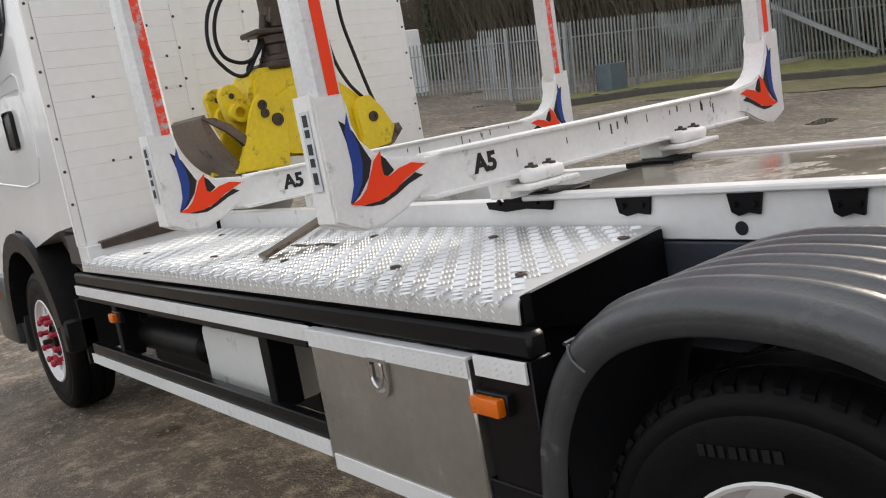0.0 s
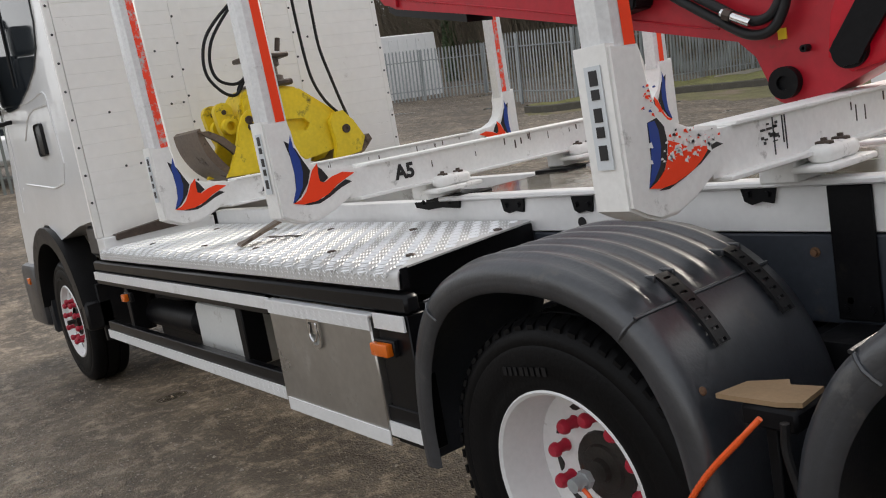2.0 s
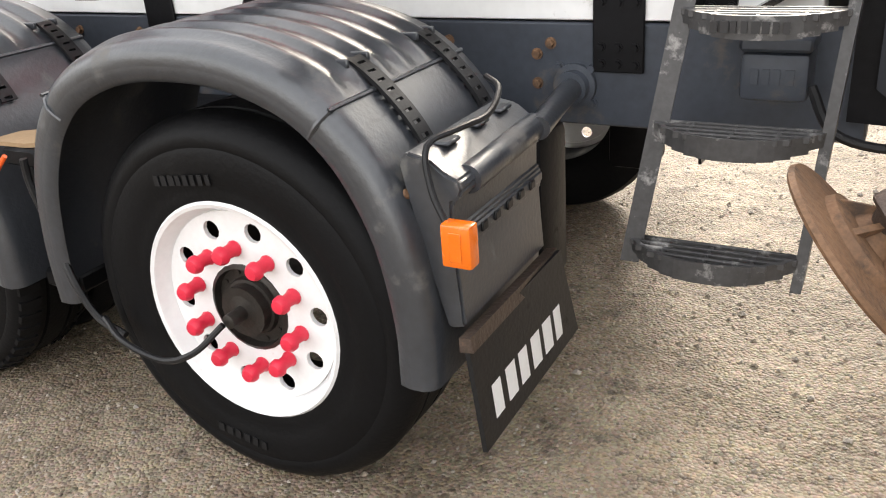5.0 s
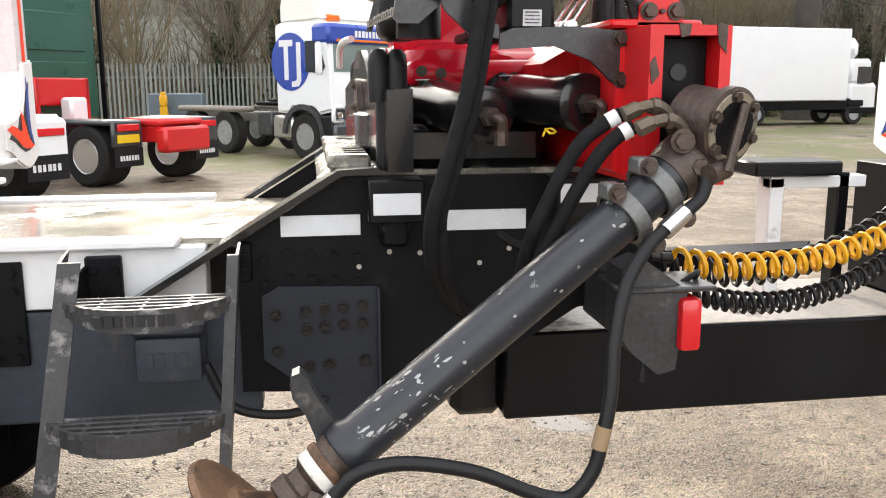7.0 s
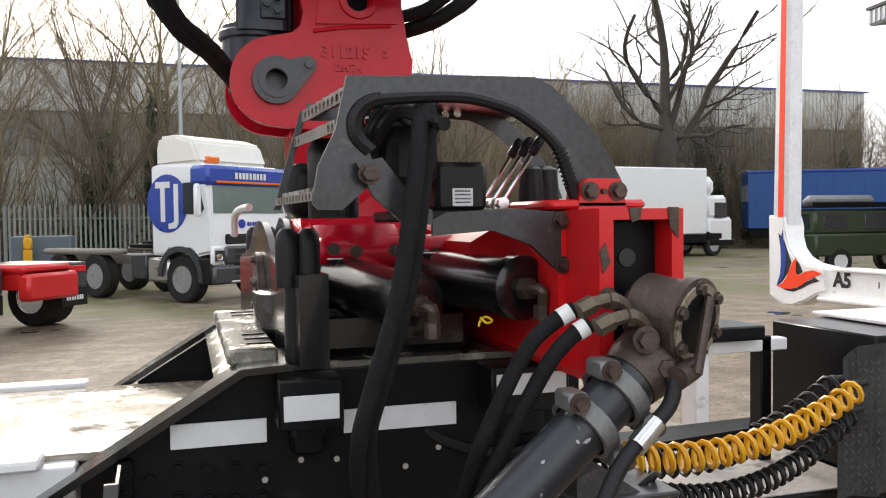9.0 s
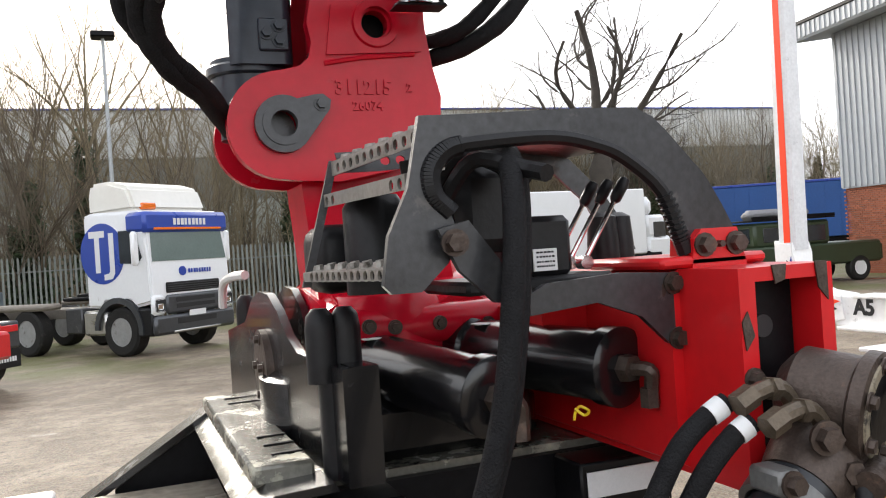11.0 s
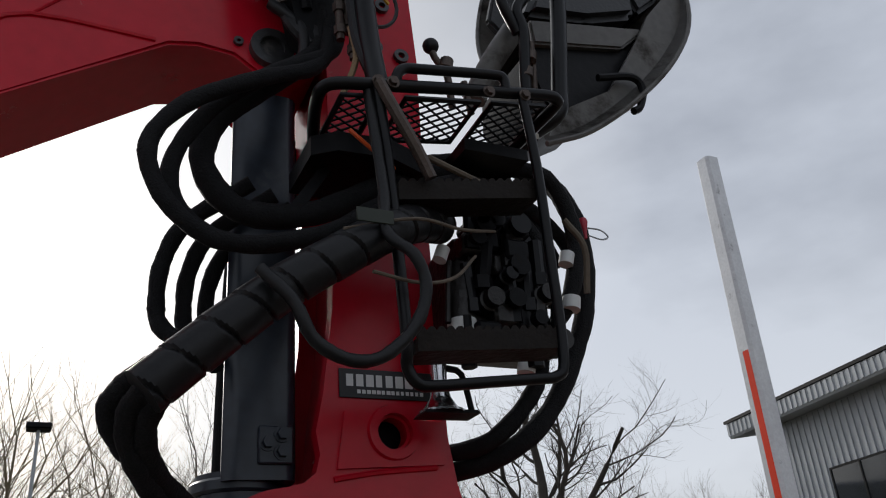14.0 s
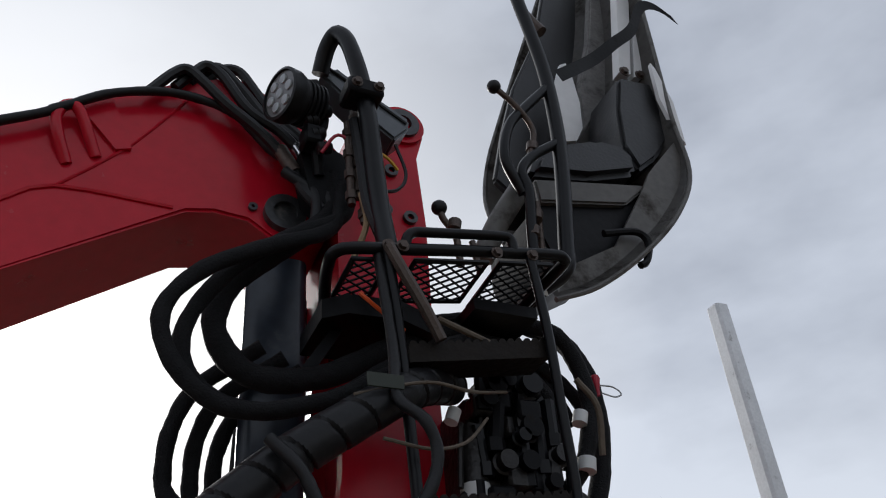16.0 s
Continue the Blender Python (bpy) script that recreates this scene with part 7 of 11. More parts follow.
hexbolt(bm, (3.165, 1.052, 2.11), (0, -1, 0), 0.011, 0.010)
part("pin_plate", bm, M_GUARD, col, "dark keeper plate round the pivot pin")
bm = B()
box(bm, (3.192, 1.066, 2.335), (3.372, 1.0685, 2.388), 0.0008)
st = part("sticker", bm, M_BLKDEC, col, "black product sticker")
bm = B()
bars(bm, (3.205, 1.0655, 2.356), (1, 0, 0), (0, 0, 1), (0, -1, 0), 0.15, 0.022, 8, 33, 0.0005)
bars(bm, (3.225, 1.0655, 2.343), (1, 0, 0), (0, 0, 1), (0, -1, 0), 0.13, 0.007, 14, 34, 0.0005)
part("sticker_print", bm, M_PARTW, st, "pale bars of lettering")
bm = B()
prism(bm, [(3.004, 1.125), (3.014, 1.113), (3.028, 1.108), (3.108, 1.108), (3.122, 1.113), (3.130, 1.125), (3.138, 1.27), (3.122, 1.288), (3.048, 1.288), (3.032, 1.272)], "xy", 2.20, 2.98)
lathe(bm, [(0.066, 2.09), (0.074, 2.10), (0.074, 2.22)], (3.048, 1.20, 0), (0, 0, 1), 24)
cyl(bm, (3.048, 1.20, 2.06), (3.048, 1.20, 2.12), 0.06, n=24)
lathe(bm, [(0.078, 2.186), (0.083, 2.19), (0.083, 2.205), (0.078, 2.21)], (3.048, 1.20, 0), (0, 0, 1), 24)
cyl(bm, (3.06, 1.20, 2.98), (3.08, 1.20, 3.08), 0.05, n=16)
# Two pipes added to close the sky gap and darken the column's reflection.
cyl(bm, (3.150, 1.300, 2.20), (3.176, 1.300, 2.98), 0.013, n=12)
cyl(bm, (3.146, 1.262, 2.20), (3.160, 1.262, 2.98), 0.011, n=12)
M_LIFT = mat("blue_black_cylinder_paint", (0.016, 0.021, 0.031), 0.30, 0, 0.5, 4, 0.06, 25, ((0.06, 0.06, 0.06), 0.30, 9), spec=0.42)
lift = part("lift_cylinder", bm, M_LIFT, crane, "dark blue-grey lift cylinder with scuffed edges")
# Added unseen tubes that keep the bright sky out of the column's side reflection.
for x, y in ((3.095, 1.365), (3.125, 1.40), (3.060, 1.415)):
    part("rear_hose", tube(B(), [(x, y, 2.16), (x + 0.004, y, 2.5), (x + 0.02, y - 0.01, 3.0)], 0.018, 10, 5), M_SLEEVE, lift, "black tube added out of sight to block the sky reflected in the column")
bm = B()
box(bm, (3.06, 1.100, 2.225), (3.12, 1.112, 2.29), 0.003)
for x, z in ((3.10, 2.275), (3.10, 2.245), (3.075, 2.26)):
    hexbolt(bm, (x, 1.10, z), (0, -1, 0), 0.011, 0.012)
part("bolt_plate", bm, M_LIFT, lift)
bm = B()
prism(bm, [(3.18, 2.86), (3.385, 2.86), (3.39, 3.10), (3.38, 3.30), (3.40, 3.37)] + arc2(3.345, 3.40, 0.06, -20, 120, 8) + [(3.22, 3.36), (3.18, 3.15)], "xz", 1.06, 1.44)
lathe(bm, [(0.03, 0.0), (0.058, 0.0), (0.058, 0.39), (0.03, 0.39)], (3.345, 1.05, 3.395), (0, 1, 0), 24, closed=True)
ch = part("column_head", bm, M_RED, crane, "red column head")
bm = B()
lathe(bm, [(0.022, 0), (0.042, 0), (0.042, 0.012), (0.022, 0.012)], (3.345, 1.04, 3.395), (0, 1, 0), 24, closed=True)
for x, z in ((3.35, 3.11), (3.29, 3.12), (3.31, 3.24)):
    lathe(bm, [(0.008, 0), (0.017, 0), (0.017, 0.012), (0.008, 0.012)], (x, 1.05, z), (0, 1, 0), 14, closed=True)
part("head_boss", bm, M_GUARD, ch, "dark pin bosses")
bm = B()
bpts = [(3.22, 3.25), (3.13, 3.35), (3.03, 3.405), (2.99, 3.43), (2.955, 3.44), (2.91, 3.432), (2.833, 3.394), (2.69, 3.30), (2.594, 3.225), (2.504, 3.165), (0.55, 2.02), (0.50, 1.90), (0.42, 1.75), (0.40, 1.62), (0.47, 1.565), (0.58, 1.585), (0.69, 1.635), (0.79, 1.695), (2.567, 2.826), (2.866, 3.03), (2.921, 3.042), (2.99, 3.036), (3.07, 2.98), (3.17, 3.05)]
prism(bm, bpts, "xz", 1.075, 1.295)
bmesh.ops.bevel(bm, geom=[e for e in bm.edges if abs(e.verts[0].co.y - e.verts[1].co.y) < 1e-5], offset=0.006, segments=2, affect="EDGES")
boom = part("main_boom", bm, M_RED, crane, "glossy red main boom sloping down towards the cab")
bm = B()
tube(bm, [(2.53, 1.074, 2.97), (2.62, 1.074, 3.03), (2.84, 1.074, 3.03)], 0.005, 6, 3)
tube(bm, [(2.62, 1.074, 3.03), (2.74, 1.074, 3.165), (2.84, 1.074, 3.33)], 0.0035, 6, 2)
part("weld_seam", bm, M_RED, boom)
bm = B()
prism(bm, [(2.62, 3.255), (2.715, 3.145), (2.745, 3.155), (2.69, 3.285), (2.655, 3.28)], "xz", 1.066, 1.0755)
part("boom_patch", bm, M_RED, boom)
bm = B()
tube(bm, [(2.632, 1.077, 3.09), (2.605, 1.055, 3.15), (2.597, 1.05, 3.19), (2.612, 1.05, 3.22), (2.637, 1.05, 3.21), (2.682, 1.077, 3.12)], 0.012, 10, 5)
part("lifting_eye", bm, M_RED, boom, "red welded hook loop")
bm = B()
lathe(bm, [(0.026, 0), (0.045, 0), (0.045, 0.02), (0.026, 0.02)], (3.065, 1.056, 3.062), (0, 1, 0), 24, closed=True)
cyl(bm, (3.065, 1.073, 3.062), (3.065, 1.067, 3.062), 0.027, n=16)
lathe(bm, [(0.004, 0), (0.010, 0), (0.010, 0.008), (0.004, 0.008)], (2.998, 1.067, 3.068), (0, 1, 0), 14, closed=True)
part("pin_boss", bm, M_GUARD, boom, "dark pin bosses")
bm = B()
for x, z, r in ((0.255, 1.562, 0.052), (0.478, 1.632, 0.056), (0.335, 1.66, 0.012)):
    lathe(bm, [(r * 0.45, 0), (r, 0), (r, 0.03), (r * 0.45, 0.03)], (x, 1.055, z), (0, 1, 0), 24, closed=True)
    cyl(bm, (x, 1.08, z), (x, 1.07, z), r * 0.5, n=16)
part("elbow_pin", bm, M_BLKDULL, boom, "black elbow pins")
bm = B()
jl = arc2(0.255, 1.562, 0.072, 180, 290, 8) + [(0.40, 1.512), (0.56, 1.575), (0.60, 1.70), (0.42, 1.95), (0.10, 2.05), (-0.5, 2.16), (-1.86, 2.58), (-1.90, 2.56), (-1.92, 2.26), (-1.83, 2.215), (-1.25, 2.075), (-0.55, 1.893), (0.085, 1.72), (0.145, 1.66)]
prism(bm, jl, "xz", 1.095, 1.265)
jib = part("jib", bm, M_JIB, crane, "dusty red outer jib over the bunks")
bm = B()
tube(bm, [(-1.80, 1.094, 2.47), (-1.0, 1.094, 2.24), (-0.3, 1.094, 2.04)], 0.006, 6, 1)
tube(bm, [(-1.80, 1.094, 2.26), (-1.0, 1.094, 2.05), (0.02, 1.094, 1.775)], 0.005, 6, 1)
part("jib_seam", bm, M_JIB, jib)
bm = B()
prism(bm, [(-1.90, 2.25), (-1.93, 2.28), (-1.93, 2.52), (-1.88, 2.54), (-1.80, 2.52), (-1.80, 2.22)], "xz", 1.078, 1.094)
part("jib_collar", bm, M_JIB, jib, "thick worn collar at the jib end")
part("collar_bolt", hexb((-1.86, 1.078, 2.37), (0, -1, 0), 0.03, 0.02), M_RUSTY, jib, "dark collar bolt")
bm = B()
prism(bm, [(-0.50, 2.06), (-0.507, 1.96), (-0.39, 1.89), (-0.24, 1.903), (-0.21, 1.98), (-0.21, 2.03)], "xz", 0.98, 1.092)
bmesh.ops.bevel(bm, geom=bm.edges[:], offset=0.008, segments=2, affect="EDGES")
part("jib_box", bm, M_BLKDULL, jib, "black hose guard box on the jib side")
for dz in (0.0, 0.045):
    part("elbow_hose", tube(B(), [(-0.22, 1.05, 1.99 + dz), (-0.09, 1.04, 1.90 + dz), (0.06, 1.035, 1.80 + dz), (0.17, 1.03, 1.735 + dz), (0.25, 1.03, 1.735 + dz), (0.30, 1.035, 1.80 + dz), (0.34, 1.045, 1.95)], 0.017, 10, 6), M_HOSE, jib, "black hose looping past the elbow")
part("pipe_fitting", cyl(B(), (0.09, 1.012, 1.822), (0.19, 1.012, 1.77), 0.014, n=10), M_CHROME, jib, "bright pipe fitting")
part("fitting_nut", cyl(B(), (0.10, 1.012, 1.817), (0.125, 1.012, 1.804), 0.020, n=6), M_RUSTY, jib, "brass-brown fitting nut")
bm = B()
prism(bm, [(0.425, 1.64), (0.455, 1.585), (0.51, 1.59), (0.55, 1.65), (0.74, 1.90), (0.66, 1.97), (0.46, 1.69)], "xz", 1.040, 1.058)
part("elbow_link", bm, M_BLKDULL, jib, "black elbow link")
part("yellow_plate", box(B(), (0.235, 1.088, 1.70), (0.265, 1.0945, 1.735), 0.001), M_YPLATE, jib, "small yellow maker's plate")
bm = B()
prism(bm, [(-1.86, 2.29), (-1.86, 2.49), (-2.90, 2.74), (-3.50, 2.86), (-3.50, 2.70), (-2.9, 2.56)], "xz", 1.13, 1.26)
prism(bm, [(-1.30, 2.085), (-1.30, 2.05), (-1.85, 2.185), (-1.90, 2.215), (-1.9, 2.24)], "xz", 1.10, 1.26)
prism(bm, [(-1.88, 2.28), (-2.55, 2.44), (-2.60, 2.50), (-2.60, 2.62), (-1.88, 2.44)], "xz", 1.14, 1.36)
part("jib_extension", bm, M_BLACK, jib, "black telescopic jib extension")
bm = B()
prism(bm, [(-2.55, 2.46), (-2.0, 2.325), (-2.0, 2.38), (-2.55, 2.52)], "xz", 1.132, 1.1385)
part("worn_strip", bm, M_WOODT, jib, "brown wear strip")

# ---- hoses, valve cage and operator's seat on the column ----
def hose(pts, r=0.0145, m=None, label="black sleeved hydraulic hose", k=7, name="hydraulic_hose"):
    """A sleeved hose whose thickness swells and narrows a little along its way."""
    rn = random.Random(int(pts[0][0] * 1000 + pts[-1][2] * 100))
    ph = rn.uniform(0, 6)
    n = len(pts) * k
    return part(name, tube(B(), pts, r, 10, k, radii=lambda t: r * (1 + 0.045 * math.sin(ph + t * n * 0.9) + 0.03 * math.sin(ph + t * n * 2.3))), m or M_SLEEVE, crane, label)


tailR = [(3.34, 0.93, 2.71), (3.46, 0.98, 2.765), (3.57, 1.0, 2.75), (3.66, 1.0, 2.68), (3.71, 1.0, 2.57)]
hose([(3.16, 0.96, 3.08), (3.12, 0.92, 2.93), (3.0, 0.86, 2.825), (2.88, 0.85, 2.742), (2.822, 0.85, 2.65), (2.855, 0.85, 2.555), (2.94, 0.85, 2.50), (3.07, 0.85, 2.525), (3.20, 0.87, 2.60)] + tailR)
hose([(3.18, 0.98, 3.10), (3.15, 0.94, 2.98), (3.03, 0.90, 2.875), (2.915, 0.90, 2.76), (2.862, 0.90, 2.64), (2.90, 0.90, 2.55), (3.0, 0.90, 2.525), (3.12, 0.90, 2.565), (3.23, 0.91, 2.645), (3.36, 0.95, 2.72), (3.48, 1.0, 2.76), (3.60, 1.02, 2.72), (3.66, 1.02, 2.62)])
hose([(3.14, 0.99, 3.12), (3.14, 0.98, 3.02), (3.05, 0.95, 2.90), (2.945, 0.95, 2.79), (2.92, 0.95, 2.69), (2.985, 0.95, 2.612), (3.11, 0.95, 2.625), (3.24, 0.95, 2.70), (3.38, 0.98, 2.77), (3.50, 1.02, 2.79), (3.60, 1.04, 2.75)], 0.022)
for q, (dx, dy) in enumerate(((-0.01, 0.0), (0.04, 0.03), (0.085, 0.07))):
    hose([(3.03 + dx, 1.02 + dy, 2.71), (2.93 + dx, 1.08 + dy, 2.645), (2.895 + dx, 1.10 + dy, 2.57), (2.89 + dx, 1.10 + dy, 2.49), (2.900 + dx * 0.9, 1.09 + dy, 2.445), (2.945 + dx * 0.5, 1.05 + dy, 2.395)], 0.015)
# Spiral-wrapped bundle and the hoses that leave its lower end.
def wrapped(pts, r, pitch):
    p = spline(pts, 44)
    n, s, bm, rows = 26, 0.0, B(), []
    u = Vector((0, -1, 0))
    for i in range(len(p)):
        d = (p[min(i + 1, len(p) - 1)] - p[max(i - 1, 0)]).normalized()
        u = (u - d * u.dot(d)).normalized()
        w = d.cross(u)
        s += (p[i] - p[i - 1]).length if i else 0
        vs2 = []
        for j in range(n):
            f = (s / pitch - j / n) % 1.0
            rr = r * (0.88 if f < 0.075 else 1.02 - 0.03 * f)
            a = 2 * math.pi * j / n
            vs2.append(bm.verts.new(p[i] + rr * (math.cos(a) * u + math.sin(a) * w)))
        rows.append(vs2)
    for a, b in zip(rows, rows[1:]):
        bridge(bm, a, b)
    bm.faces.new(rows[0][::-1]), bm.faces.new(rows[-1])
    return bm


part("spiral_guard", wrapped([(2.836, 0.79, 2.243), (2.93, 0.78, 2.33), (3.01, 0.78, 2.40), (3.10, 0.78, 2.465), (3.19, 0.80, 2.53), (3.27, 0.86, 2.585), (3.34, 0.92, 2.62)], 0.034, 0.060), M_PLASTIC, crane, "thick black spiral-wrapped hose bundle")
hose([(2.90, 0.80, 2.31), (2.845, 0.82, 2.285), (2.812, 0.86, 2.262), (2.803, 0.88, 2.238), (2.822, 0.90, 2.208), (2.845, 0.91, 2.185), (2.875, 0.95, 2.165), (2.925, 1.01, 2.145), (2.985, 1.14, 2.11), (3.02, 1.24, 2.08)], 0.0165)
hose([(2.90, 0.80, 2.30), (2.85, 0.80, 2.262), (2.828, 0.84, 2.235), (2.830, 0.87, 2.205), (2.85, 0.90, 2.170), (2.885, 0.95, 2.140), (2.935, 1.02, 2.118), (2.99, 1.15, 2.085), (3.03, 1.25, 2.06)], 0.017)
hose([(2.90, 0.80, 2.29), (2.868, 0.80, 2.255), (2.850, 0.84, 2.222), (2.856, 0.88, 2.190), (2.885, 0.93, 2.160), (2.94, 1.0, 2.13), (2.99, 1.12, 2.10), (3.03, 1.22, 2.07)], 0.016)
hose([(2.97, 0.74, 2.41), (3.01, 0.72, 2.36), (3.04, 0.72, 2.305), (3.09, 0.72, 2.28), (3.14, 0.72, 2.29), (3.19, 0.72, 2.34), (3.21, 0.72, 2.40), (3.195, 0.72, 2.45), (3.165, 0.75, 2.50), (3.175, 0.78, 2.60), (3.165, 0.80, 2.80)], 0.0095, M_HOSE, "thin black hose in a loop")
# Hoses on the other side of the valve block.
hose([(3.36, 1.28, 2.26), (3.405, 1.12, 2.25), (3.45, 1.02, 2.25), (3.52, 1.0, 2.31), (3.57, 1.0, 2.39), (3.57, 1.0, 2.50)], 0.0165)
hose([(3.36, 1.30, 2.22), (3.41, 1.14, 2.215), (3.49, 1.02, 2.235), (3.58, 1.0, 2.31), (3.665, 1.0, 2.45), (3.705, 1.0, 2.57), (3.71, 1.0, 2.70), (3.675, 1.0, 2.785), (3.60, 1.0, 2.825), (3.48, 1.0, 2.83), (3.36, 1.0, 2.80)], 0.0195)
hose([(3.42, 1.02, 2.80), (3.52, 0.98, 2.81), (3.60, 0.95, 2.79), (3.645, 0.95, 2.73), (3.66, 0.95, 2.64), (3.63, 0.95, 2.53), (3.59, 0.97, 2.46)], 0.0175)
hose([(3.46, 0.97, 2.69), (3.54, 0.95, 2.665), (3.575, 0.95, 2.59), (3.565, 0.96, 2.50)], 0.0175)
for a, b, r in (((3.325, 0.90, 2.612), (3.342, 0.90, 2.622), 0.017), ((3.617, 0.94, 2.49), (3.622, 0.94, 2.515), 0.017), ((3.505, 0.95, 2.36), (3.51, 0.95, 2.38), 0.016), ((3.62, 0.94, 2.585), (3.628, 0.94, 2.61), 0.014), ((3.335, 0.92, 2.55), (3.345, 0.92, 2.575), 0.012)):
    part("hose_band", cyl(B(), a, b, r + 0.001, n=12), M_TANK, crane, "white identification band")
wires = (([(3.10, 0.76, 2.50), (3.22, 0.76, 2.535), (3.32, 0.80, 2.55), (3.42, 0.86, 2.59)], M_WOODT), ([(3.14, 0.75, 2.43), (3.22, 0.76, 2.425), (3.30, 0.80, 2.46), (3.37, 0.85, 2.53)], M_WOODT), ([(3.53, 0.80, 2.60), (3.565, 0.80, 2.55), (3.57, 0.82, 2.47)], M_WOODT), ([(3.28, 0.82, 2.695), (3.38, 0.82, 2.66)], M_WOODT))
for pts, m in wires:
    part("pipe", tube(B(), pts, 0.003 if len(pts) == 4 else 0.006, 8, 5), m, crane, "thin bent control pipe")
# Tubular cage with rusty steps.
M_STEPR = mat("dark_rusty_tread", (0.014, 0.011, 0.009), 0.6, 0.3, 0.4, 25, 0.3, 70, ((0.05, 0.03, 0.02), 0.22, 25), spec=0.2)
def bent(pts, r=0.0115, k=4, nm="cage_tube", lab="black steel tube"):
    return part(nm, tube(B(), pts, r, 10, k), M_BLACK, crane, lab)


bent([(3.13, 1.0, 2.77), (3.10, 0.90, 2.785), (3.085, 0.83, 2.785), (3.09, 0.805, 2.79), (3.12, 0.795, 2.797), (3.22, 0.795, 2.815), (3.33, 0.795, 2.835), (3.44, 0.795, 2.853), (3.53, 0.795, 2.868), (3.557, 0.80, 2.868), (3.565, 0.82, 2.866), (3.555, 0.92, 2.858), (3.545, 1.0, 2.85)])
bent([(3.215, 0.795, 2.818), (3.22, 0.79, 2.84), (3.235, 0.79, 2.853), (3.26, 0.79, 2.858), (3.33, 0.79, 2.87), (3.415, 0.79, 2.884), (3.435, 0.79, 2.88), (3.44, 0.793, 2.856)], 0.010)
bent([(3.178, 0.79, 2.81), (3.19, 0.79, 2.67), (3.20, 0.79, 2.47), (3.205, 0.79, 2.34), (3.207, 0.80, 2.305), (3.222, 0.80, 2.28), (3.25, 0.80, 2.277), (3.34, 0.80, 2.288), (3.44, 0.80, 2.30), (3.468, 0.80, 2.305), (3.485, 0.80, 2.325), (3.49, 0.80, 2.41), (3.486, 0.795, 2.52), (3.482, 0.79, 2.69), (3.472, 0.79, 2.845)], 0.0095)
for x0, x1, z0, z1 in ((3.212, 3.485, 2.620, 2.668), (3.228, 3.492, 2.360, 2.386)):
    bm = B()
    top = []
    for q in range(16):
        for f, h in ((0.0, 0.003), (0.3, 0.010), (0.7, 0.010)):
            t = (q + f) / 16
            top.append((x0 + (x1 - x0) * t, z0 + (z1 - z0) * t + h))
    edge = [(x1, z1 - 0.030), (x0, z0 - 0.030)]
    for y0, y1 in ((0.80, 0.807), (0.863, 0.870)):
        prism(bm, top + [(x1, z1 + 0.003)] + edge, "xz", y0, y1)
    prism(bm, [(x0, z0 - 0.030), (x0, z0 - 0.025), (x1, z1 - 0.025), (x1, z1 - 0.030)], "xz", 0.807, 0.863)
    for q in range(1, 16, 2):
        xa, za = x0 + (x1 - x0) * q / 16, z0 + (z1 - z0) * q / 16
        box(bm, (xa - 0.004, 0.807, za - 0.022), (xa + 0.004, 0.863, za + 0.002))
    part("cage_step", bm, M_STEPR, crane, "serrated rusty step")
# Expanded-metal trays at the top of the cage.
for x0, x1, y0, y1, nm in ((3.25, 3.40, 0.83, 0.96, "a"), (3.43, 3.545, 0.83, 0.98, "b"), (3.13, 3.20, 0.83, 0.98, "c")):
    bm = B()
    zf = lambda x, y: 2.80 + 0.17 * (x - 3.12) - 0.06 * (y - 0.8)
    st = 0.024
    for sgn in (1, -1):
        c = -0.4
        while c < 0.6:
            pts = []
            for q in range(41):
                x = x0 + (x1 - x0) * q / 40
                y = y0 + (x - x0) * 0.75 * sgn + c
                if y0 <= y <= y1:
                    pts.append((x, y, zf(x, y)))
            if len(pts) > 2:
                tube(bm, [pts[0], pts[-1]], 0.0022, 4, 1)
            c += st
    tray = part("mesh_tray", bm, M_BLKDULL, crane, "black expanded-metal mesh tray")
    bm = B()
    cs = [(x0, y0), (x1, y0), (x1, y1), (x0, y1)]
    tube(bm, [(x, y, zf(x, y)) for x, y in cs], 0.006, 6, 1, closed=True)
    part("tray_rim", bm, M_BLACK, tray)
bm = B()
tube(bm, [(3.175, 0.775, 2.80), (3.20, 0.775, 2.75), (3.24, 0.78, 2.68), (3.265, 0.785, 2.63)], 0.011, 8, 2)
part("strut", bm, M_RUSTY, crane, "rusty diagonal strut")
bm = B()
for x, z in ((3.178, 2.806), (3.205, 2.81), (3.472, 2.845), (3.395, 2.835)):
    hexbolt(bm, (x, 0.782, z), (0, -1, 0), 0.009, 0.009)
part("cage_bolt", bm, M_RUSTY, crane, "rusty cage bolts")
bm = B()
prism(bm, [(3.10, 0.92), (3.14, 0.89), (3.24, 0.885), (3.32, 0.92), (3.32, 1.06), (3.10, 1.06)], "xy", 2.725, 2.765)
prism(bm, [(3.40, 0.90), (3.54, 0.90), (3.54, 1.03), (3.40, 1.03)], "xy", 2.785, 2.81)
part("cage_shelf", bm, M_BLKDULL, crane, "black steel shelf plate")
bm = B()
prism(bm, [(3.06, 2.62), (3.09, 2.625), (3.155, 2.735), (3.14, 2.745)], "xz", 0.955, 0.985)
part("stay_bar", bm, M_BLKDULL, crane, "black stay bar")
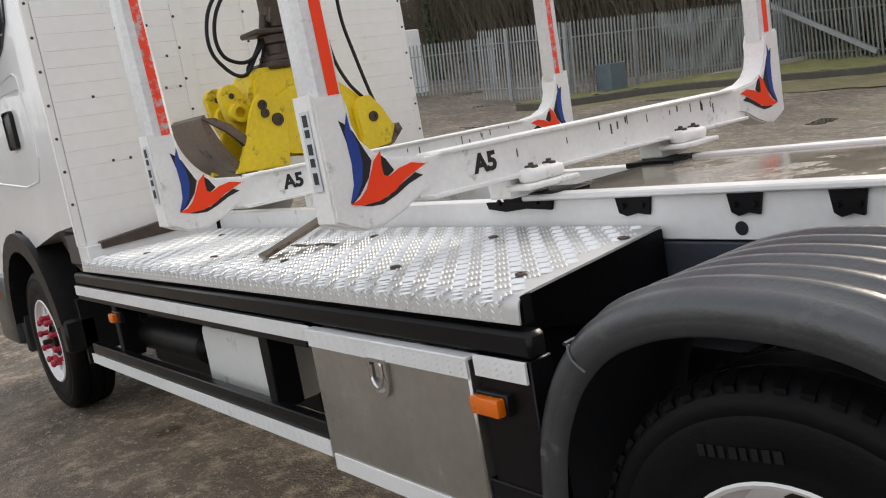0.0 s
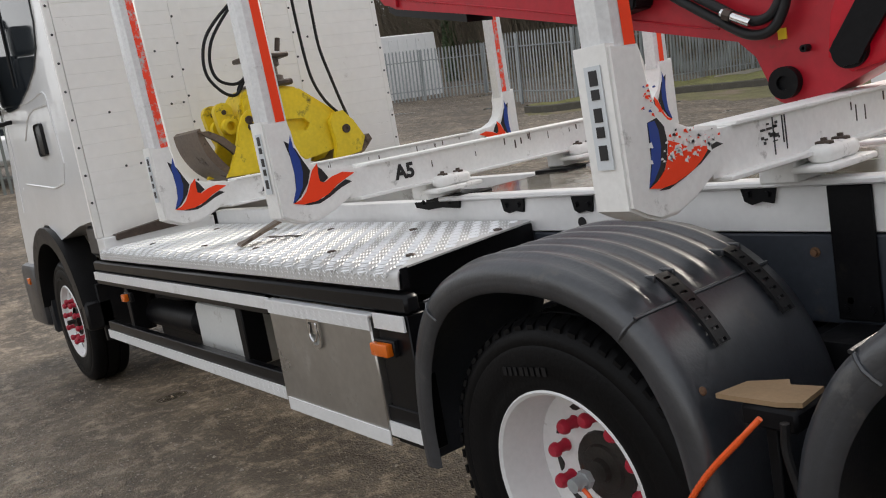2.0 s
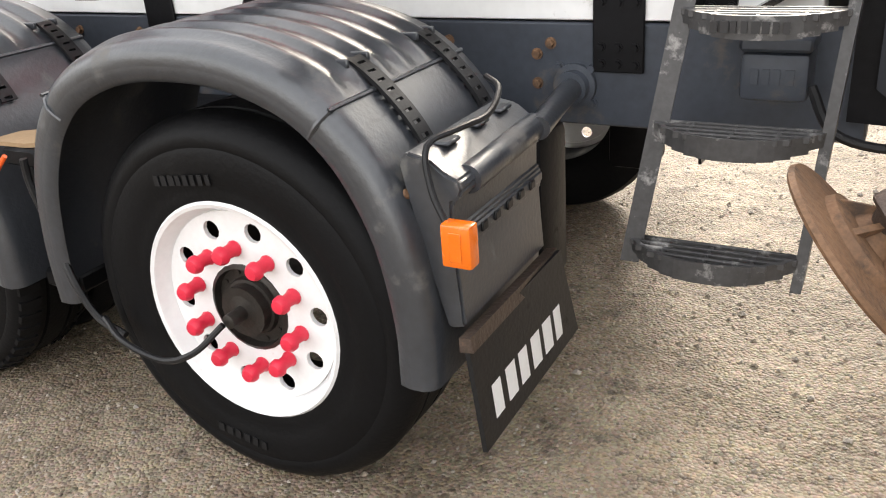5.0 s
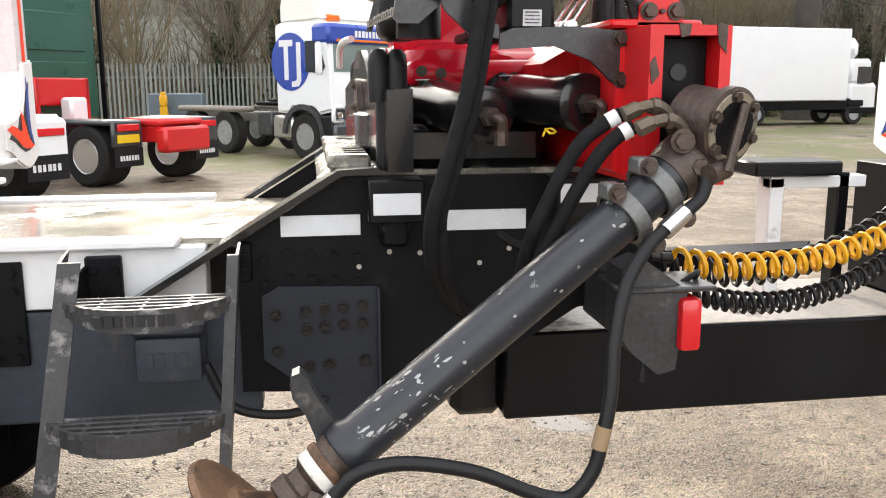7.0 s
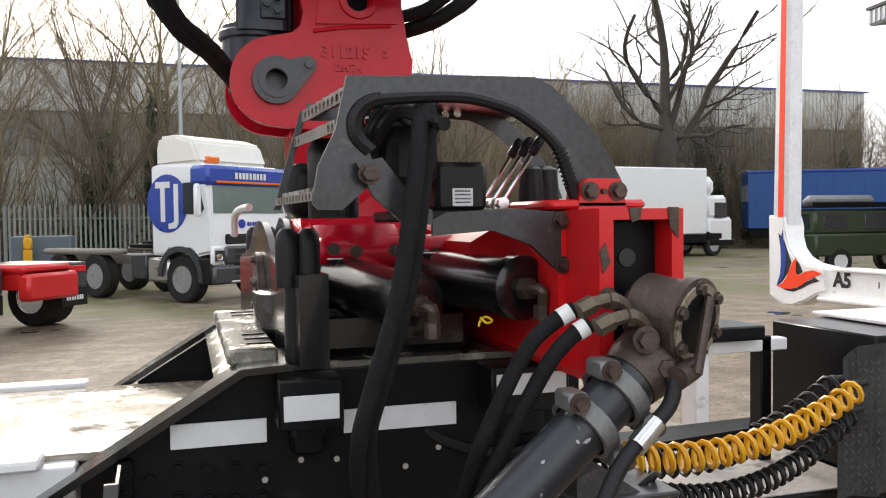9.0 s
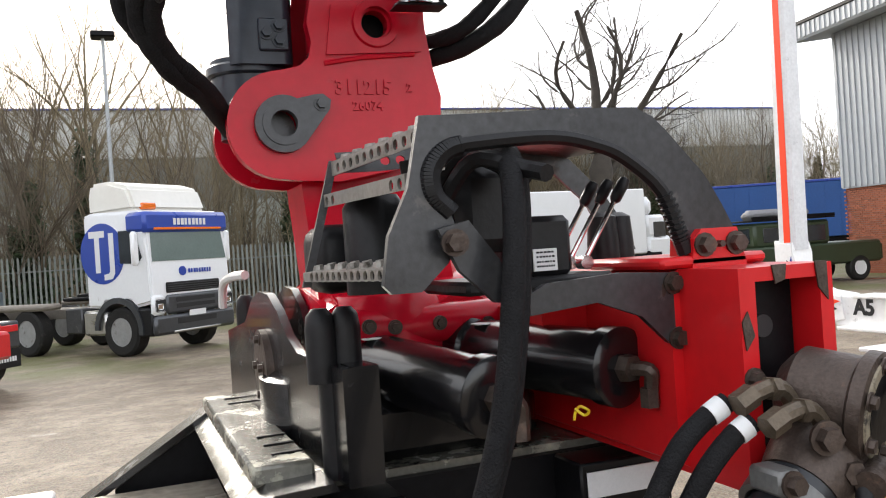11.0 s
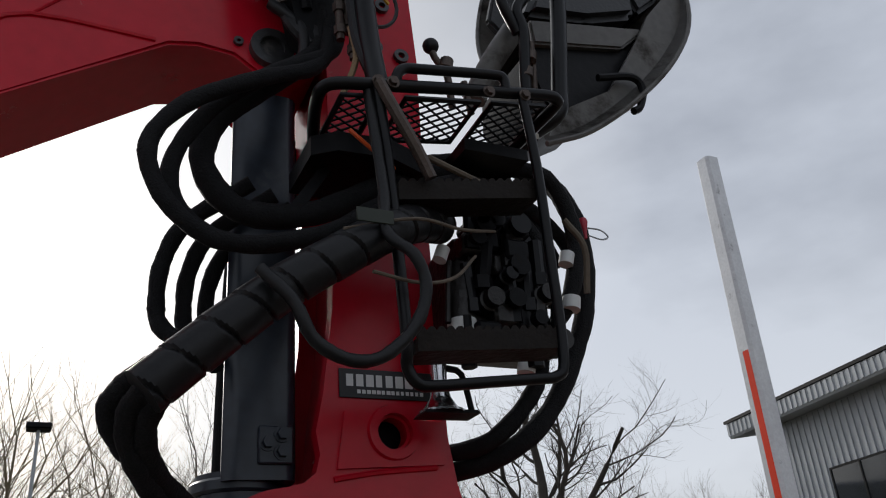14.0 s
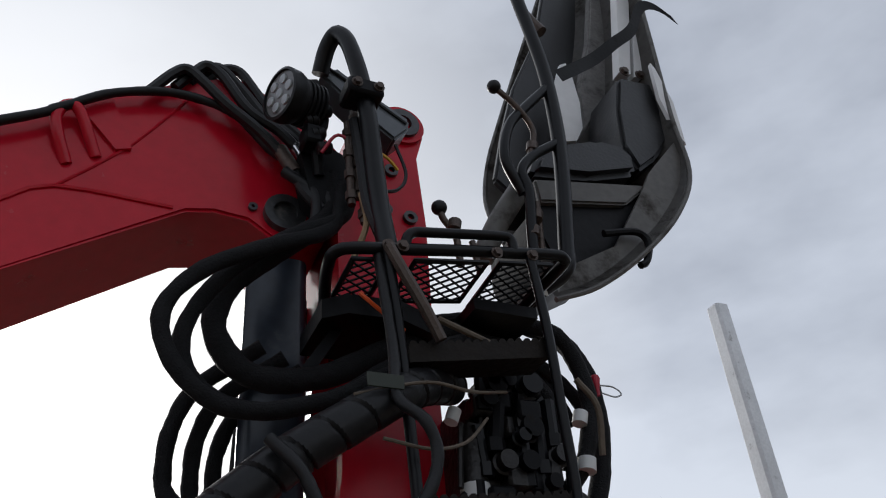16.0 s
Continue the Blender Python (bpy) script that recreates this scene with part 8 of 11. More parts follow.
# Valve block: castings, spools, plugs.
bm = B()
box(bm, (3.385, 0.955, 2.41), (3.575, 1.08, 2.625), 0.012, 2)
vblk = part("valve_block", bm, M_VALVE, crane, "oily black valve block cluster")
rv = random.Random(12)
for q in range(36):
    x, z = rv.uniform(3.375, 3.585), rv.uniform(2.40, 2.645)
    bm = B()
    if q % 3 == 0:
        y = rv.uniform(0.90, 0.94)
        box(bm, (x - 0.026, y, z - 0.02), (x + 0.026, 0.97, z + 0.022), 0.006)
    elif q % 3 == 1:
        r = rv.uniform(0.011, 0.022)
        lathe(bm, [(r * 0.45, 0.0), (r, 0.0), (r, 0.02), (r * 1.25, 0.022), (r * 1.25, 0.045), (r, 0.05), (r, 0.08)], (x, 0.90, z), (0, 1, 0), 14)
    else:
        r = rv.uniform(0.010, 0.016)
        cyl(bm, (x, 0.93, z - 0.04), (x + rv.uniform(-0.02, 0.02), 0.93, z + 0.05), r, n=8)
        cyl(bm, (x, 0.93, z - 0.045), (x, 0.93, z - 0.02), r * 1.4, n=6)
    part("valve_spool", bm, rv.choice((M_VALVE, M_BLKDULL, M_BLACK)), vblk)
bm = B()
lathe(bm, [(0.026, 2.415), (0.026, 2.53), (0.020, 2.545), (0.018, 2.56)], (3.385, 0.95, 0), (0, 0, 1), 18)
flt = part("filter_can", bm, M_VALVE, vblk, "brown filter can")
bm = B()
lathe(bm, [(0.0265, 2.425), (0.027, 2.43), (0.027, 2.445), (0.0265, 2.45)], (3.385, 0.95, 0), (0, 0, 1), 18)
part("filter_band", bm, M_TANK, flt, "torn white label")
for x, z0, z1 in ((3.352, 2.44, 2.56), (3.405, 2.56, 2.66), (3.44, 2.52, 2.64)):
    part("control_rod", cyl(B(), (x, 0.94, z0), (x + 0.012, 0.94, z1), 0.006, n=8), M_VALVE, vblk)
# Chrome air horn beneath the cage.
bm = B()
lathe(bm, [(0.014, 2.42), (0.016, 2.40), (0.014, 2.34), (0.019, 2.315), (0.030, 2.297), (0.042, 2.290), (0.043, 2.286), (0.036, 2.290), (0.010, 2.32)], (3.345, 0.98, 0), (0, 0, 1), 24)
horn = whole("air_horn", bm, M_CHROME, "chrome air horn hanging beside the column", "horn", at=(3.345, 0.98, 2.29))
bm = B()
tube(bm, [(3.36, 0.98, 2.37), (3.39, 0.98, 2.36), (3.405, 0.98, 2.29)], 0.006, 6, 3)
prism(bm, [(3.30, 2.281), (3.305, 2.287), (3.40, 2.289), (3.405, 2.283)], "xz", 0.95, 1.0)
part("horn_bracket", bm, M_BLKDULL, horn)
# Red tag on a tie beside the outer hose.
bm = B()
lathe(bm, [(0.004, 2.66), (0.005, 2.675), (0.0075, 2.685), (0.010, 2.697), (0.008, 2.705), (0.002, 2.708)], (3.69, 0.955, 0), (0, 0, 1), 12)
tag = part("seal_tag", bm, M_CAPD, crane, "small red seal on a wire loop")
part("wire_loop", tube(B(), [(3.695, 0.955, 2.685), (3.73, 0.955, 2.685), (3.748, 0.955, 2.672), (3.73, 0.955, 2.663), (3.70, 0.955, 2.668)], 0.0018, 6, 5), M_GALV, tag, "pale wire loop")
part("grease_tag", box(B(), (3.115, 0.742, 2.508), (3.175, 0.745, 2.532), 0.001), mat("dark_green_tag", (0.010, 0.016, 0.006), 0.5, 0, 0.2, 20), crane, "small dark green tag with faint print")

# Lamp post, junction box, wiring and hoses at the column head.
bent([(3.10, 0.93, 3.36), (3.105, 0.90, 3.41), (3.118, 0.87, 3.435), (3.135, 0.85, 3.40), (3.15, 0.84, 3.33), (3.165, 0.84, 3.25), (3.175, 0.84, 3.15), (3.182, 0.84, 3.04), (3.186, 0.83, 2.92), (3.186, 0.80, 2.80)], 0.0195, 4, "lamp_post", "bent tubular post, worn brown at the bend")
bm = B()
box(bm, (3.122, 0.805, 3.205), (3.20, 0.872, 3.245), 0.006)
clamp = part("post_clamp", bm, M_BLKDULL, crane, "black bolted tube clamp")
bm = B()
for x in (3.14, 3.187):
    hexbolt(bm, (x, 0.83, 3.245), (0, 0, 1), 0.011, 0.012)
    hexbolt(bm, (x, 0.805, 3.225), (0, -1, 0), 0.009, 0.010)
part("clamp_bolt", bm, M_RUSTY, clamp, "rusty clamp bolts")
lampo = thing("work_lamp", "round black LED work lamp on the crane column", "lamp", (3.05, 0.93, 3.25))
LD2 = Vector((-0.93, -0.33, -0.12)).normalized()
LO = Vector((3.03, 0.92, 3.255))
bm = B()
lathe(bm, [(0.030, -0.075), (0.040, -0.07), (0.046, -0.03), (0.056, -0.01), (0.060, 0.0), (0.060, 0.025), (0.054, 0.027), (0.053, 0.018)], LO, LD2, 30)
for q in range(6):
    lathe(bm, [(0.040, -0.066 + q * 0.011), (0.052, -0.066 + q * 0.011), (0.052, -0.061 + q * 0.011), (0.040, -0.061 + q * 0.011)], LO, LD2, 24, closed=True)
part("lamp_housing", bm, M_PLASTIC, lampo, "black finned housing")
bm = B()
lathe(bm, [(0.052, 0.019), (0.052, 0.022), (0.02, 0.024)], LO, LD2, 28)
lens = part("lamp_lens", bm, mat("smoked_clear_lens", (0.16, 0.16, 0.16), 0.15, 0, 0.1, 20), lampo, "clear LED lens")
bm = B()
dd, du, dw = frame_of(LD2)
for q in range(7):
    o = LO + LD2 * 0.0235 + (du * math.cos(q * 1.047) + dw * math.sin(q * 1.047)) * (0.032 if q < 6 else 0)
    lathe(bm, [(0.012, 0.0), (0.011, 0.003), (0.003, 0.004)], o, LD2, 12)
part("led", bm, M_GALV, lens)
bm = B()
tube(bm, [LO - LD2 * 0.06, LO - LD2 * 0.09 + Vector((0, 0, -0.02)), (3.10, 0.95, 3.17), (3.11, 0.97, 3.10)], 0.012, 8, 3)
box(bm, (3.065, 0.92, 3.15), (3.105, 0.97, 3.20), 0.006)
part("lamp_stalk", bm, M_BLKDULL, lampo)
bm = B()
pts = [(3.10, 3.365), (3.14, 3.40), (3.21, 3.35), (3.31, 3.29), (3.305, 3.255), (3.27, 3.215), (3.20, 3.27)]
prism(bm, pts, "xz", 0.93, 1.0)
bmesh.ops.bevel(bm, geom=bm.edges[:], offset=0.006, segments=2, affect="EDGES")
jb = whole("junction_box", bm, mat("dark_grey_enclosure", (0.10, 0.11, 0.12), 0.3, 0.2, 0.1, 6), "dark grey electrical box tilted on the column head", "box", at=(3.2, 0.96, 3.3))
part("box_seam", tube(B(), [(3.12, 0.928, 3.385), (3.20, 0.928, 3.335), (3.30, 0.928, 3.27)], 0.004, 6, 1), M_PLASTIC, jb)
# Glands and fittings below the box.
for q in range(6):
    bm = B()
    x, z = 3.085 + 0.014 * (q % 3), 3.32 - 0.035 * q
    lathe(bm, [(0.010, -0.02), (0.014, -0.018), (0.014, -0.008), (0.012, -0.006), (0.014, -0.004), (0.014, 0.008), (0.010, 0.012)], (x, 0.93, z), (0.9, 0, 0.3), 10)
    part("cable_gland", bm, M_PLASTIC, crane, "black cable gland")
bm = B()
prism(bm, [(3.07, 3.16), (3.11, 3.20), (3.17, 3.17), (3.18, 3.05), (3.13, 3.02), (3.09, 3.06)], "xz", 0.97, 1.04)
part("manifold", bm, M_BLKDULL, crane, "black hose manifold")
for q, (x0, z0, x1, z1) in enumerate(((3.165, 3.25, 3.172, 3.0), (3.15, 3.20, 3.155, 2.98), (3.18, 3.16, 3.18, 2.94))):
    p0, p1 = Vector((x0, 0.90, z0)), Vector((x1, 0.90, z1))
    part("fitting_pipe", cyl(B(), p0, p1, 0.008, n=10), M_RUSTY, crane, "brown threaded pipe")
    for f in (0.1, 0.35, 0.6, 0.85):
        part("pipe_nut", cyl(B(), p0.lerp(p1, f), p0.lerp(p1, f + 0.09), 0.012, n=6), M_RUSTY, crane)
for pts, m, r in (([(3.15, 0.88, 3.30), (3.19, 0.87, 3.24), (3.20, 0.87, 3.15), (3.18, 0.87, 3.0)], M_HOSEYE, 0.003), ([(3.17, 0.87, 3.12), (3.22, 0.87, 3.10), (3.25, 0.88, 3.08)], M_HOSEYE, 0.004), ([(3.27, 0.93, 3.20), (3.29, 0.93, 3.12), (3.26, 0.92, 3.06), (3.19, 0.90, 3.03)], M_HOSE, 0.004), ([(3.10, 0.92, 3.12), (3.13, 0.90, 3.16), (3.18, 0.90, 3.13)], M_CAPD, 0.004), ([(3.14, 0.83, 2.73), (3.19, 0.84, 2.70), (3.24, 0.88, 2.70)], M_HOSEOR, 0.004), ([(3.16, 0.86, 2.98), (3.165, 0.85, 2.90), (3.14, 0.86, 2.82)], M_CARD, 0.006)):
    part("wire", tube(B(), pts, r, 6, 5), m, crane, "loose coloured wire")
part("wiring_loom", tube(B(), [(3.155, 0.87, 3.18), (3.165, 0.86, 3.05), (3.17, 0.85, 2.95), (3.18, 0.82, 2.86)], 0.013, 8, 4), M_PLASTIC, crane, "taped black wiring loom")
BOOM_HOSES = ([(2.76, 3.31), (2.80, 3.37), (2.83, 3.39), (2.865, 3.36), (2.92, 3.30), (2.99, 3.24), (3.05, 3.17)],
              [(2.81, 3.35), (2.85, 3.41), (2.875, 3.43), (2.91, 3.40), (2.97, 3.31), (3.04, 3.26), (3.09, 3.20)],
              [(2.84, 3.39), (2.88, 3.44), (2.91, 3.44), (2.96, 3.38), (3.01, 3.31), (3.06, 3.27), (3.12, 3.21)],
              [(2.88, 3.42), (2.91, 3.46), (2.95, 3.46), (2.99, 3.40), (3.02, 3.35), (3.08, 3.29), (3.13, 3.24)])
LONG_HOSE = [(1.9, 1.05, 2.78), (2.50, 1.045, 3.135), (2.60, 1.045, 3.205), (2.69, 1.045, 3.275), (2.80, 1.045, 3.315), (2.90, 1.045, 3.31), (2.96, 1.045, 3.28), (3.02, 1.04, 3.21), (3.08, 1.035, 3.17)]
for q, pts in enumerate(BOOM_HOSES):
    pts = [(x, 1.05 - 0.006 * i + 0.012 * q, z) for i, (x, z) in enumerate(pts)]
    hp = part("boom_hose", tube(B(), pts, 0.0125, 8, 6), M_HOSE, crane, "black hose over the boom head")
    a, b = Vector(pts[-1]), Vector(pts[-1]) + Vector((0.02, -0.008, -0.045))
    part("ferrule", cyl(B(), a + Vector((-0.012, 0.004, 0.024)), b, 0.0165, n=12), M_CHROME if q % 2 else M_RUSTY, hp, "crimped hose ferrule")
    part("hose_tail", tube(B(), [b, b + Vector((0.015, -0.02, -0.06)), (3.12 + 0.015 * q, 0.98, 3.02)], 0.013, 8, 4), M_HOSE, hp)
hose(LONG_HOSE, 0.010, M_HOSE, "thin hose along the boom")
for q in range(2):
    hose([(3.045 + 0.05 * q, 1.0, 3.12), (3.10 + 0.03 * q, 0.98, 3.06), (3.10 + 0.03 * q, 0.97, 2.97), (3.05, 0.97, 2.92), (2.96, 0.98, 2.88)], 0.012, M_HOSE, "thin hose by the pin")

# Operator's seat on the column side: bucket shell, cushion, rails and levers.
seat = thing("operator_seat", "high crane seat with a stained grey bucket shell and black cushion", "seat", (3.75, 1.2, 3.0))
near = spline([(3.70, 1.05, 2.950), (3.832, 1.05, 3.012), (4.00, 1.05, 3.145), (4.16, 1.05, 3.315), (4.262, 1.06, 3.50), (4.285, 1.08, 3.75), (4.33, 1.10, 4.18), (4.36, 1.10, 4.75)], 5)
far = spline([(3.84, 1.36, 3.17), (3.83, 1.40, 3.32), (3.81, 1.44, 3.45), (3.81, 1.48, 3.60), (3.85, 1.50, 3.78), (3.92, 1.50, 3.99), (4.12, 1.50, 4.54), (4.26, 1.50, 4.92)], 5)
bm = B()
rows = []
for a, b in zip(near, far):
    row = []
    for q in range(9):
        t = q / 8
        bulge = math.sin(math.pi * t) ** 0.8
        row.append(bm.verts.new(a.lerp(b, t) + Vector((0.07, 0.10, 0.16)) * bulge))
    rows.append(row)
for a, b in zip(rows, rows[1:]):
    for q in range(8):
        bm.faces.new((a[q], a[q + 1], b[q + 1], b[q]))
bmesh.ops.solidify(bm, geom=bm.faces[:], thickness=0.008)
M_SEATW = mat("dirty_white_seat_shell", (0.105, 0.10, 0.093), 0.42, 0.0, 0.3, 5, 0.05, 30, ((0.03, 0.025, 0.021), 0.5, 5), spec=0.3)
shell = part("seat_shell", bm, M_SEATW, seat, "stained grey metal bucket shell", 60)
bm = B()
tube(bm, near, 0.007, 8, 1)
tube(bm, far, 0.007, 8, 1)
part("shell_rim", bm, M_SEATW, shell)
def slab(name, pts, y0, y1, m, label, bevel=0.0):
    bm = B()
    prism(bm, pts, "xz", y0, y1)
    if bevel:
        bmesh.ops.bevel(bm, geom=bm.edges[:], offset=bevel, segments=2, affect="EDGES")
    return part(name, bm, m, seat, label)


slab("seat_pan", [(3.728, 2.987), (3.857, 3.033), (4.002, 3.139), (4.13, 3.269), (4.24, 3.429), (4.275, 3.527), (4.265, 3.64), (4.131, 3.483), (4.075, 3.385), (3.942, 3.18), (3.786, 3.086)], 1.085, 1.097, M_SEATW, "stained grey seat pan")
slab("seat_base", [(3.748, 3.303), (4.052, 3.373), (4.13, 3.45), (3.98, 3.20), (3.808, 3.10), (3.77, 3.12), (3.74, 3.20)], 1.12, 1.40, M_BLKDULL, "black seat base", 0.006)
slab("seat_beam", [(3.739, 3.368), (4.114, 3.444), (4.097, 3.414), (4.03, 3.352), (3.744, 3.292)], 1.10, 1.16, M_SEATW, "grey cross beam under the cushion", 0.006)
slab("seat_cushion", [(3.742, 3.402), (3.775, 3.477), (3.876, 3.552), (4.003, 3.606), (4.079, 3.607), (4.123, 3.568), (4.12, 3.501), (3.946, 3.436)], 1.11, 1.40, M_LEATHER, "worn black seat cushion", 0.02)
slab("seat_back", [(3.815, 3.642), (3.87, 3.852), (3.945, 4.091), (4.085, 4.397), (4.21, 4.846), (4.597, 5.032), (4.445, 4.363), (4.239, 3.914), (4.013, 3.796), (3.866, 3.589)], 1.41, 1.44, M_LEATHER, "black seat back", 0.008)
slab("back_pad", [(4.35, 4.788), (4.473, 4.846), (4.337, 4.19), (4.252, 4.031), (4.081, 3.78), (4.127, 3.896), (4.137, 4.033), (4.181, 4.163), (4.242, 4.336)], 1.30, 1.34, mat("torn_grey_vinyl", (0.16, 0.155, 0.15), 0.6, 0, 0.4, 8, 0.3, 40, ((0.03, 0.028, 0.026), 0.45, 9)), "torn grey back padding", 0.006)
slab("bolster", [(4.156, 3.929), (4.289, 3.942), (4.293, 3.834), (4.32, 3.732), (4.216, 3.593), (4.135, 3.521), (4.098, 3.616), (4.115, 3.775)], 1.12, 1.30, M_LEATHER, "torn black side bolster", 0.012)
slab("white_panel", [(4.068, 4.121), (4.095, 4.139), (4.11, 4.074), (4.115, 3.952), (4.101, 3.831), (4.066, 3.765), (3.984, 3.733), (4.014, 3.972)], 1.285, 1.298, M_WHITE, "white panel behind the cushion")
slab("rim_strip", [(4.276, 3.998), (4.288, 3.976), (4.319, 3.83), (4.313, 3.645), (4.291, 3.698), (4.265, 3.837)], 1.085, 1.10, M_WHITE, "pale worn edge of the shell")
for pts in ([(4.332, 4.602), (4.396, 4.633), (4.252, 4.012), (4.205, 4.006)], [(4.411, 4.64), (4.456, 4.661), (4.319, 4.019), (4.265, 4.005)]):
    slab("back_rail", pts, 1.16, 1.20, M_WHITE, "white back rail")
for x, z in ((4.225, 4.015), (4.29, 4.02)):
    part("rail_bolt", hexb((x, 1.16, z), (0, -1, 0), 0.014, 0.012), M_RUSTY, seat, "dark rail bolt")
bm = B()
lo = []
for p in spline([(4.36, 1.0, 4.15), (4.29, 1.0, 4.19), (4.22, 1.0, 4.16), (4.15, 1.0, 4.02), (4.06, 1.0, 3.92), (3.95, 1.0, 3.80), (3.80, 0.98, 3.66)], 5):
    lo.append((bm.verts.new(p + Vector((-0.012, 0, 0.016))), bm.verts.new(p + Vector((0.012, 0.004, -0.016)))))
for a, b in zip(lo, lo[1:]):
    bm.faces.new((a[0], a[1], b[1], b[0]))
bmesh.ops.solidify(bm, geom=bm.faces[:], thickness=0.004)
part("seat_strap", bm, M_PLASTIC, seat, "black webbing strap")
def rail(pts, r, m=None, nm="seat_rail", lab="black tubular rail"):
    return part(nm, tube(B(), pts, r, 10, 5), m or M_BLACK, seat, lab)
rail([(3.66, 0.95, 4.15), (3.69, 0.95, 3.90), (3.71, 0.95, 3.77), (3.73, 0.95, 3.59), (3.725, 0.95, 3.34), (3.685, 0.95, 3.04), (3.668, 0.95, 2.96), (3.62, 0.98, 2.92)], 0.019)
rail([(3.73, 0.95, 3.56), (3.64, 0.95, 3.45), (3.585, 0.95, 3.37), (3.56, 0.95, 3.26), (3.60, 0.96, 3.17)], 0.013)
rail([(3.725, 0.95, 3.36), (3.64, 0.95, 3.29), (3.60, 0.95, 3.23), (3.61, 0.95, 3.17), (3.605, 0.96, 3.06), (3.60, 0.97, 2.93)], 0.013)
rail([(3.75, 1.02, 3.95), (3.79, 1.0, 3.86)], 0.018, M_RUSTY, "cut_tube", "rusty open tube end")
rail([(3.52, 1.05, 3.03), (3.56, 1.03, 3.12), (3.62, 1.01, 3.22)], 0.028, M_SEATW, "support_arm", "scuffed pale support arm")
for pts, ball in (([(3.64, 0.96, 3.30), (3.655, 0.95, 3.38), (3.61, 0.94, 3.44), (3.555, 0.94, 3.49)], True), ([(3.43, 0.99, 2.95), (3.425, 0.99, 3.03), (3.40, 0.99, 3.07), (3.392, 0.99, 3.10)], True), ([(3.48, 1.0, 2.95), (3.47, 1.0, 3.03)], False), ([(3.63, 0.97, 3.02), (3.64, 0.97, 3.16)], False)):
    lv = rail(pts, 0.008, M_RUSTY, "control_lever", "worn control lever")
    if ball:
        c = Vector(pts[-1])
        bm = B()
        bmesh.ops.create_uvsphere(bm, u_segments=16, v_segments=10, radius=0.018)
        bm.transform(Matrix.Translation(c))
        part("ball_knob", bm, M_PLASTIC, lv, "black ball knob")
for x, y, z in ((3.61, 0.96, 3.06), (3.625, 0.96, 3.11), (3.65, 0.96, 3.33), (3.42, 0.98, 3.05)):
    part("lever_joint", lathe(B(), [(0.008, -0.016), (0.015, -0.012), (0.015, 0.012), (0.008, 0.016)], (x, y, z), (0.2, 0, 1), 10), M_RUSTY, seat)
part("coat_hook", tube(B(), [(3.90, 1.07, 3.20), (4.00, 1.06, 3.22), (4.03, 1.06, 3.19), (4.01, 1.06, 3.13), (3.985, 1.06, 3.11)], 0.010, 8, 5), M_BLKDULL, seat, "black hook under the seat")

# ---- ladder, mud flap, trailer ----
lad = thing("access_ladder", "grey three-step access ladder bolted to the chassis", "ladder", (2.5, 0.62, 0.6))
def stile(p, q, s, face=0.024):
    """An angle-iron side: a narrow face towards the yard and a web running back."""
    bm = B()
    p, q = Vector(p), Vector(q)
    w, t, f = Vector((0, 0.075, 0.014)), Vector((0.006 * s, 0, 0)), Vector((face * s, 0, 0))
    e = Vector((0, 0.006, 0.001))
    sec = [Vector(), f, f + e, t + e, t + w, w]
    lo, hi = [bm.verts.new(p + c) for c in sec], [bm.verts.new(q + c) for c in sec]
    bm.faces.new(lo), bm.faces.new(hi), bridge(bm, lo, hi)
    part("stile", bm, M_LADDER, lad, "worn angle-iron ladder side")
stile((2.386, 0.60, 1.275), (2.290, 0.50, 0.605), 1, 0.046)
stile((2.756, 0.60, 1.282), (2.706, 0.50, 0.585), -1)
for q, (z, y, x0, x1) in enumerate(((1.194, 0.60, 2.385, 2.745), (0.945, 0.555, 2.345, 2.720), (0.664, 0.52, 2.305, 2.700))):
    bm = B()
    n = 12
    arc = lambda k: (1 - abs(2 * k / n - 1) ** 2.6)
    front = [(x0 + (x1 - x0) * k / n, y - 0.10 * arc(k)) for k in range(n + 1)]
    inn = [(x0 + 0.010 + (x1 - x0 - 0.02) * k / n, y - 0.10 * arc(k) + 0.007) for k in range(n + 1)]
    for k in range(n):
        d0 = 0.026 + 0.024 * arc(k + 0.5)
        prism(bm, [front[k], front[k + 1], inn[k + 1], inn[k]], "xy", z - d0, z)
    for k in range(4):
        yy = y + 0.012 - k * 0.027
        xa = x0 + 0.002 + 0.007 * k * k
        box(bm, (xa, yy - 0.006, z - 0.014 - (0.02 if k == 0 else 0)), (x0 + x1 - xa, yy + 0.004, z + 0.001), 0.0015)
    for k in range(1, 4):
        xx = x0 + (x1 - x0) * k / 4
        box(bm, (xx - 0.004, y - 0.085, z - 0.012), (xx + 0.004, y + 0.012, z - 0.001), 0.0005)
    stp = part("step", bm, M_LADDER, lad, "curved grating step" if q else "curved grating step with a name band")
    if q == 0:
        bm = B()
        bars(bm, (2.475, y - 0.1005, z - 0.035), (1, 0, 0), (0, 0, 1), (0, -1, 0), 0.165, 0.024, 8, 40, 0.003)
        part("name_band", bm, M_BLKDEC, stp, "dark maker's mark as plain bars")
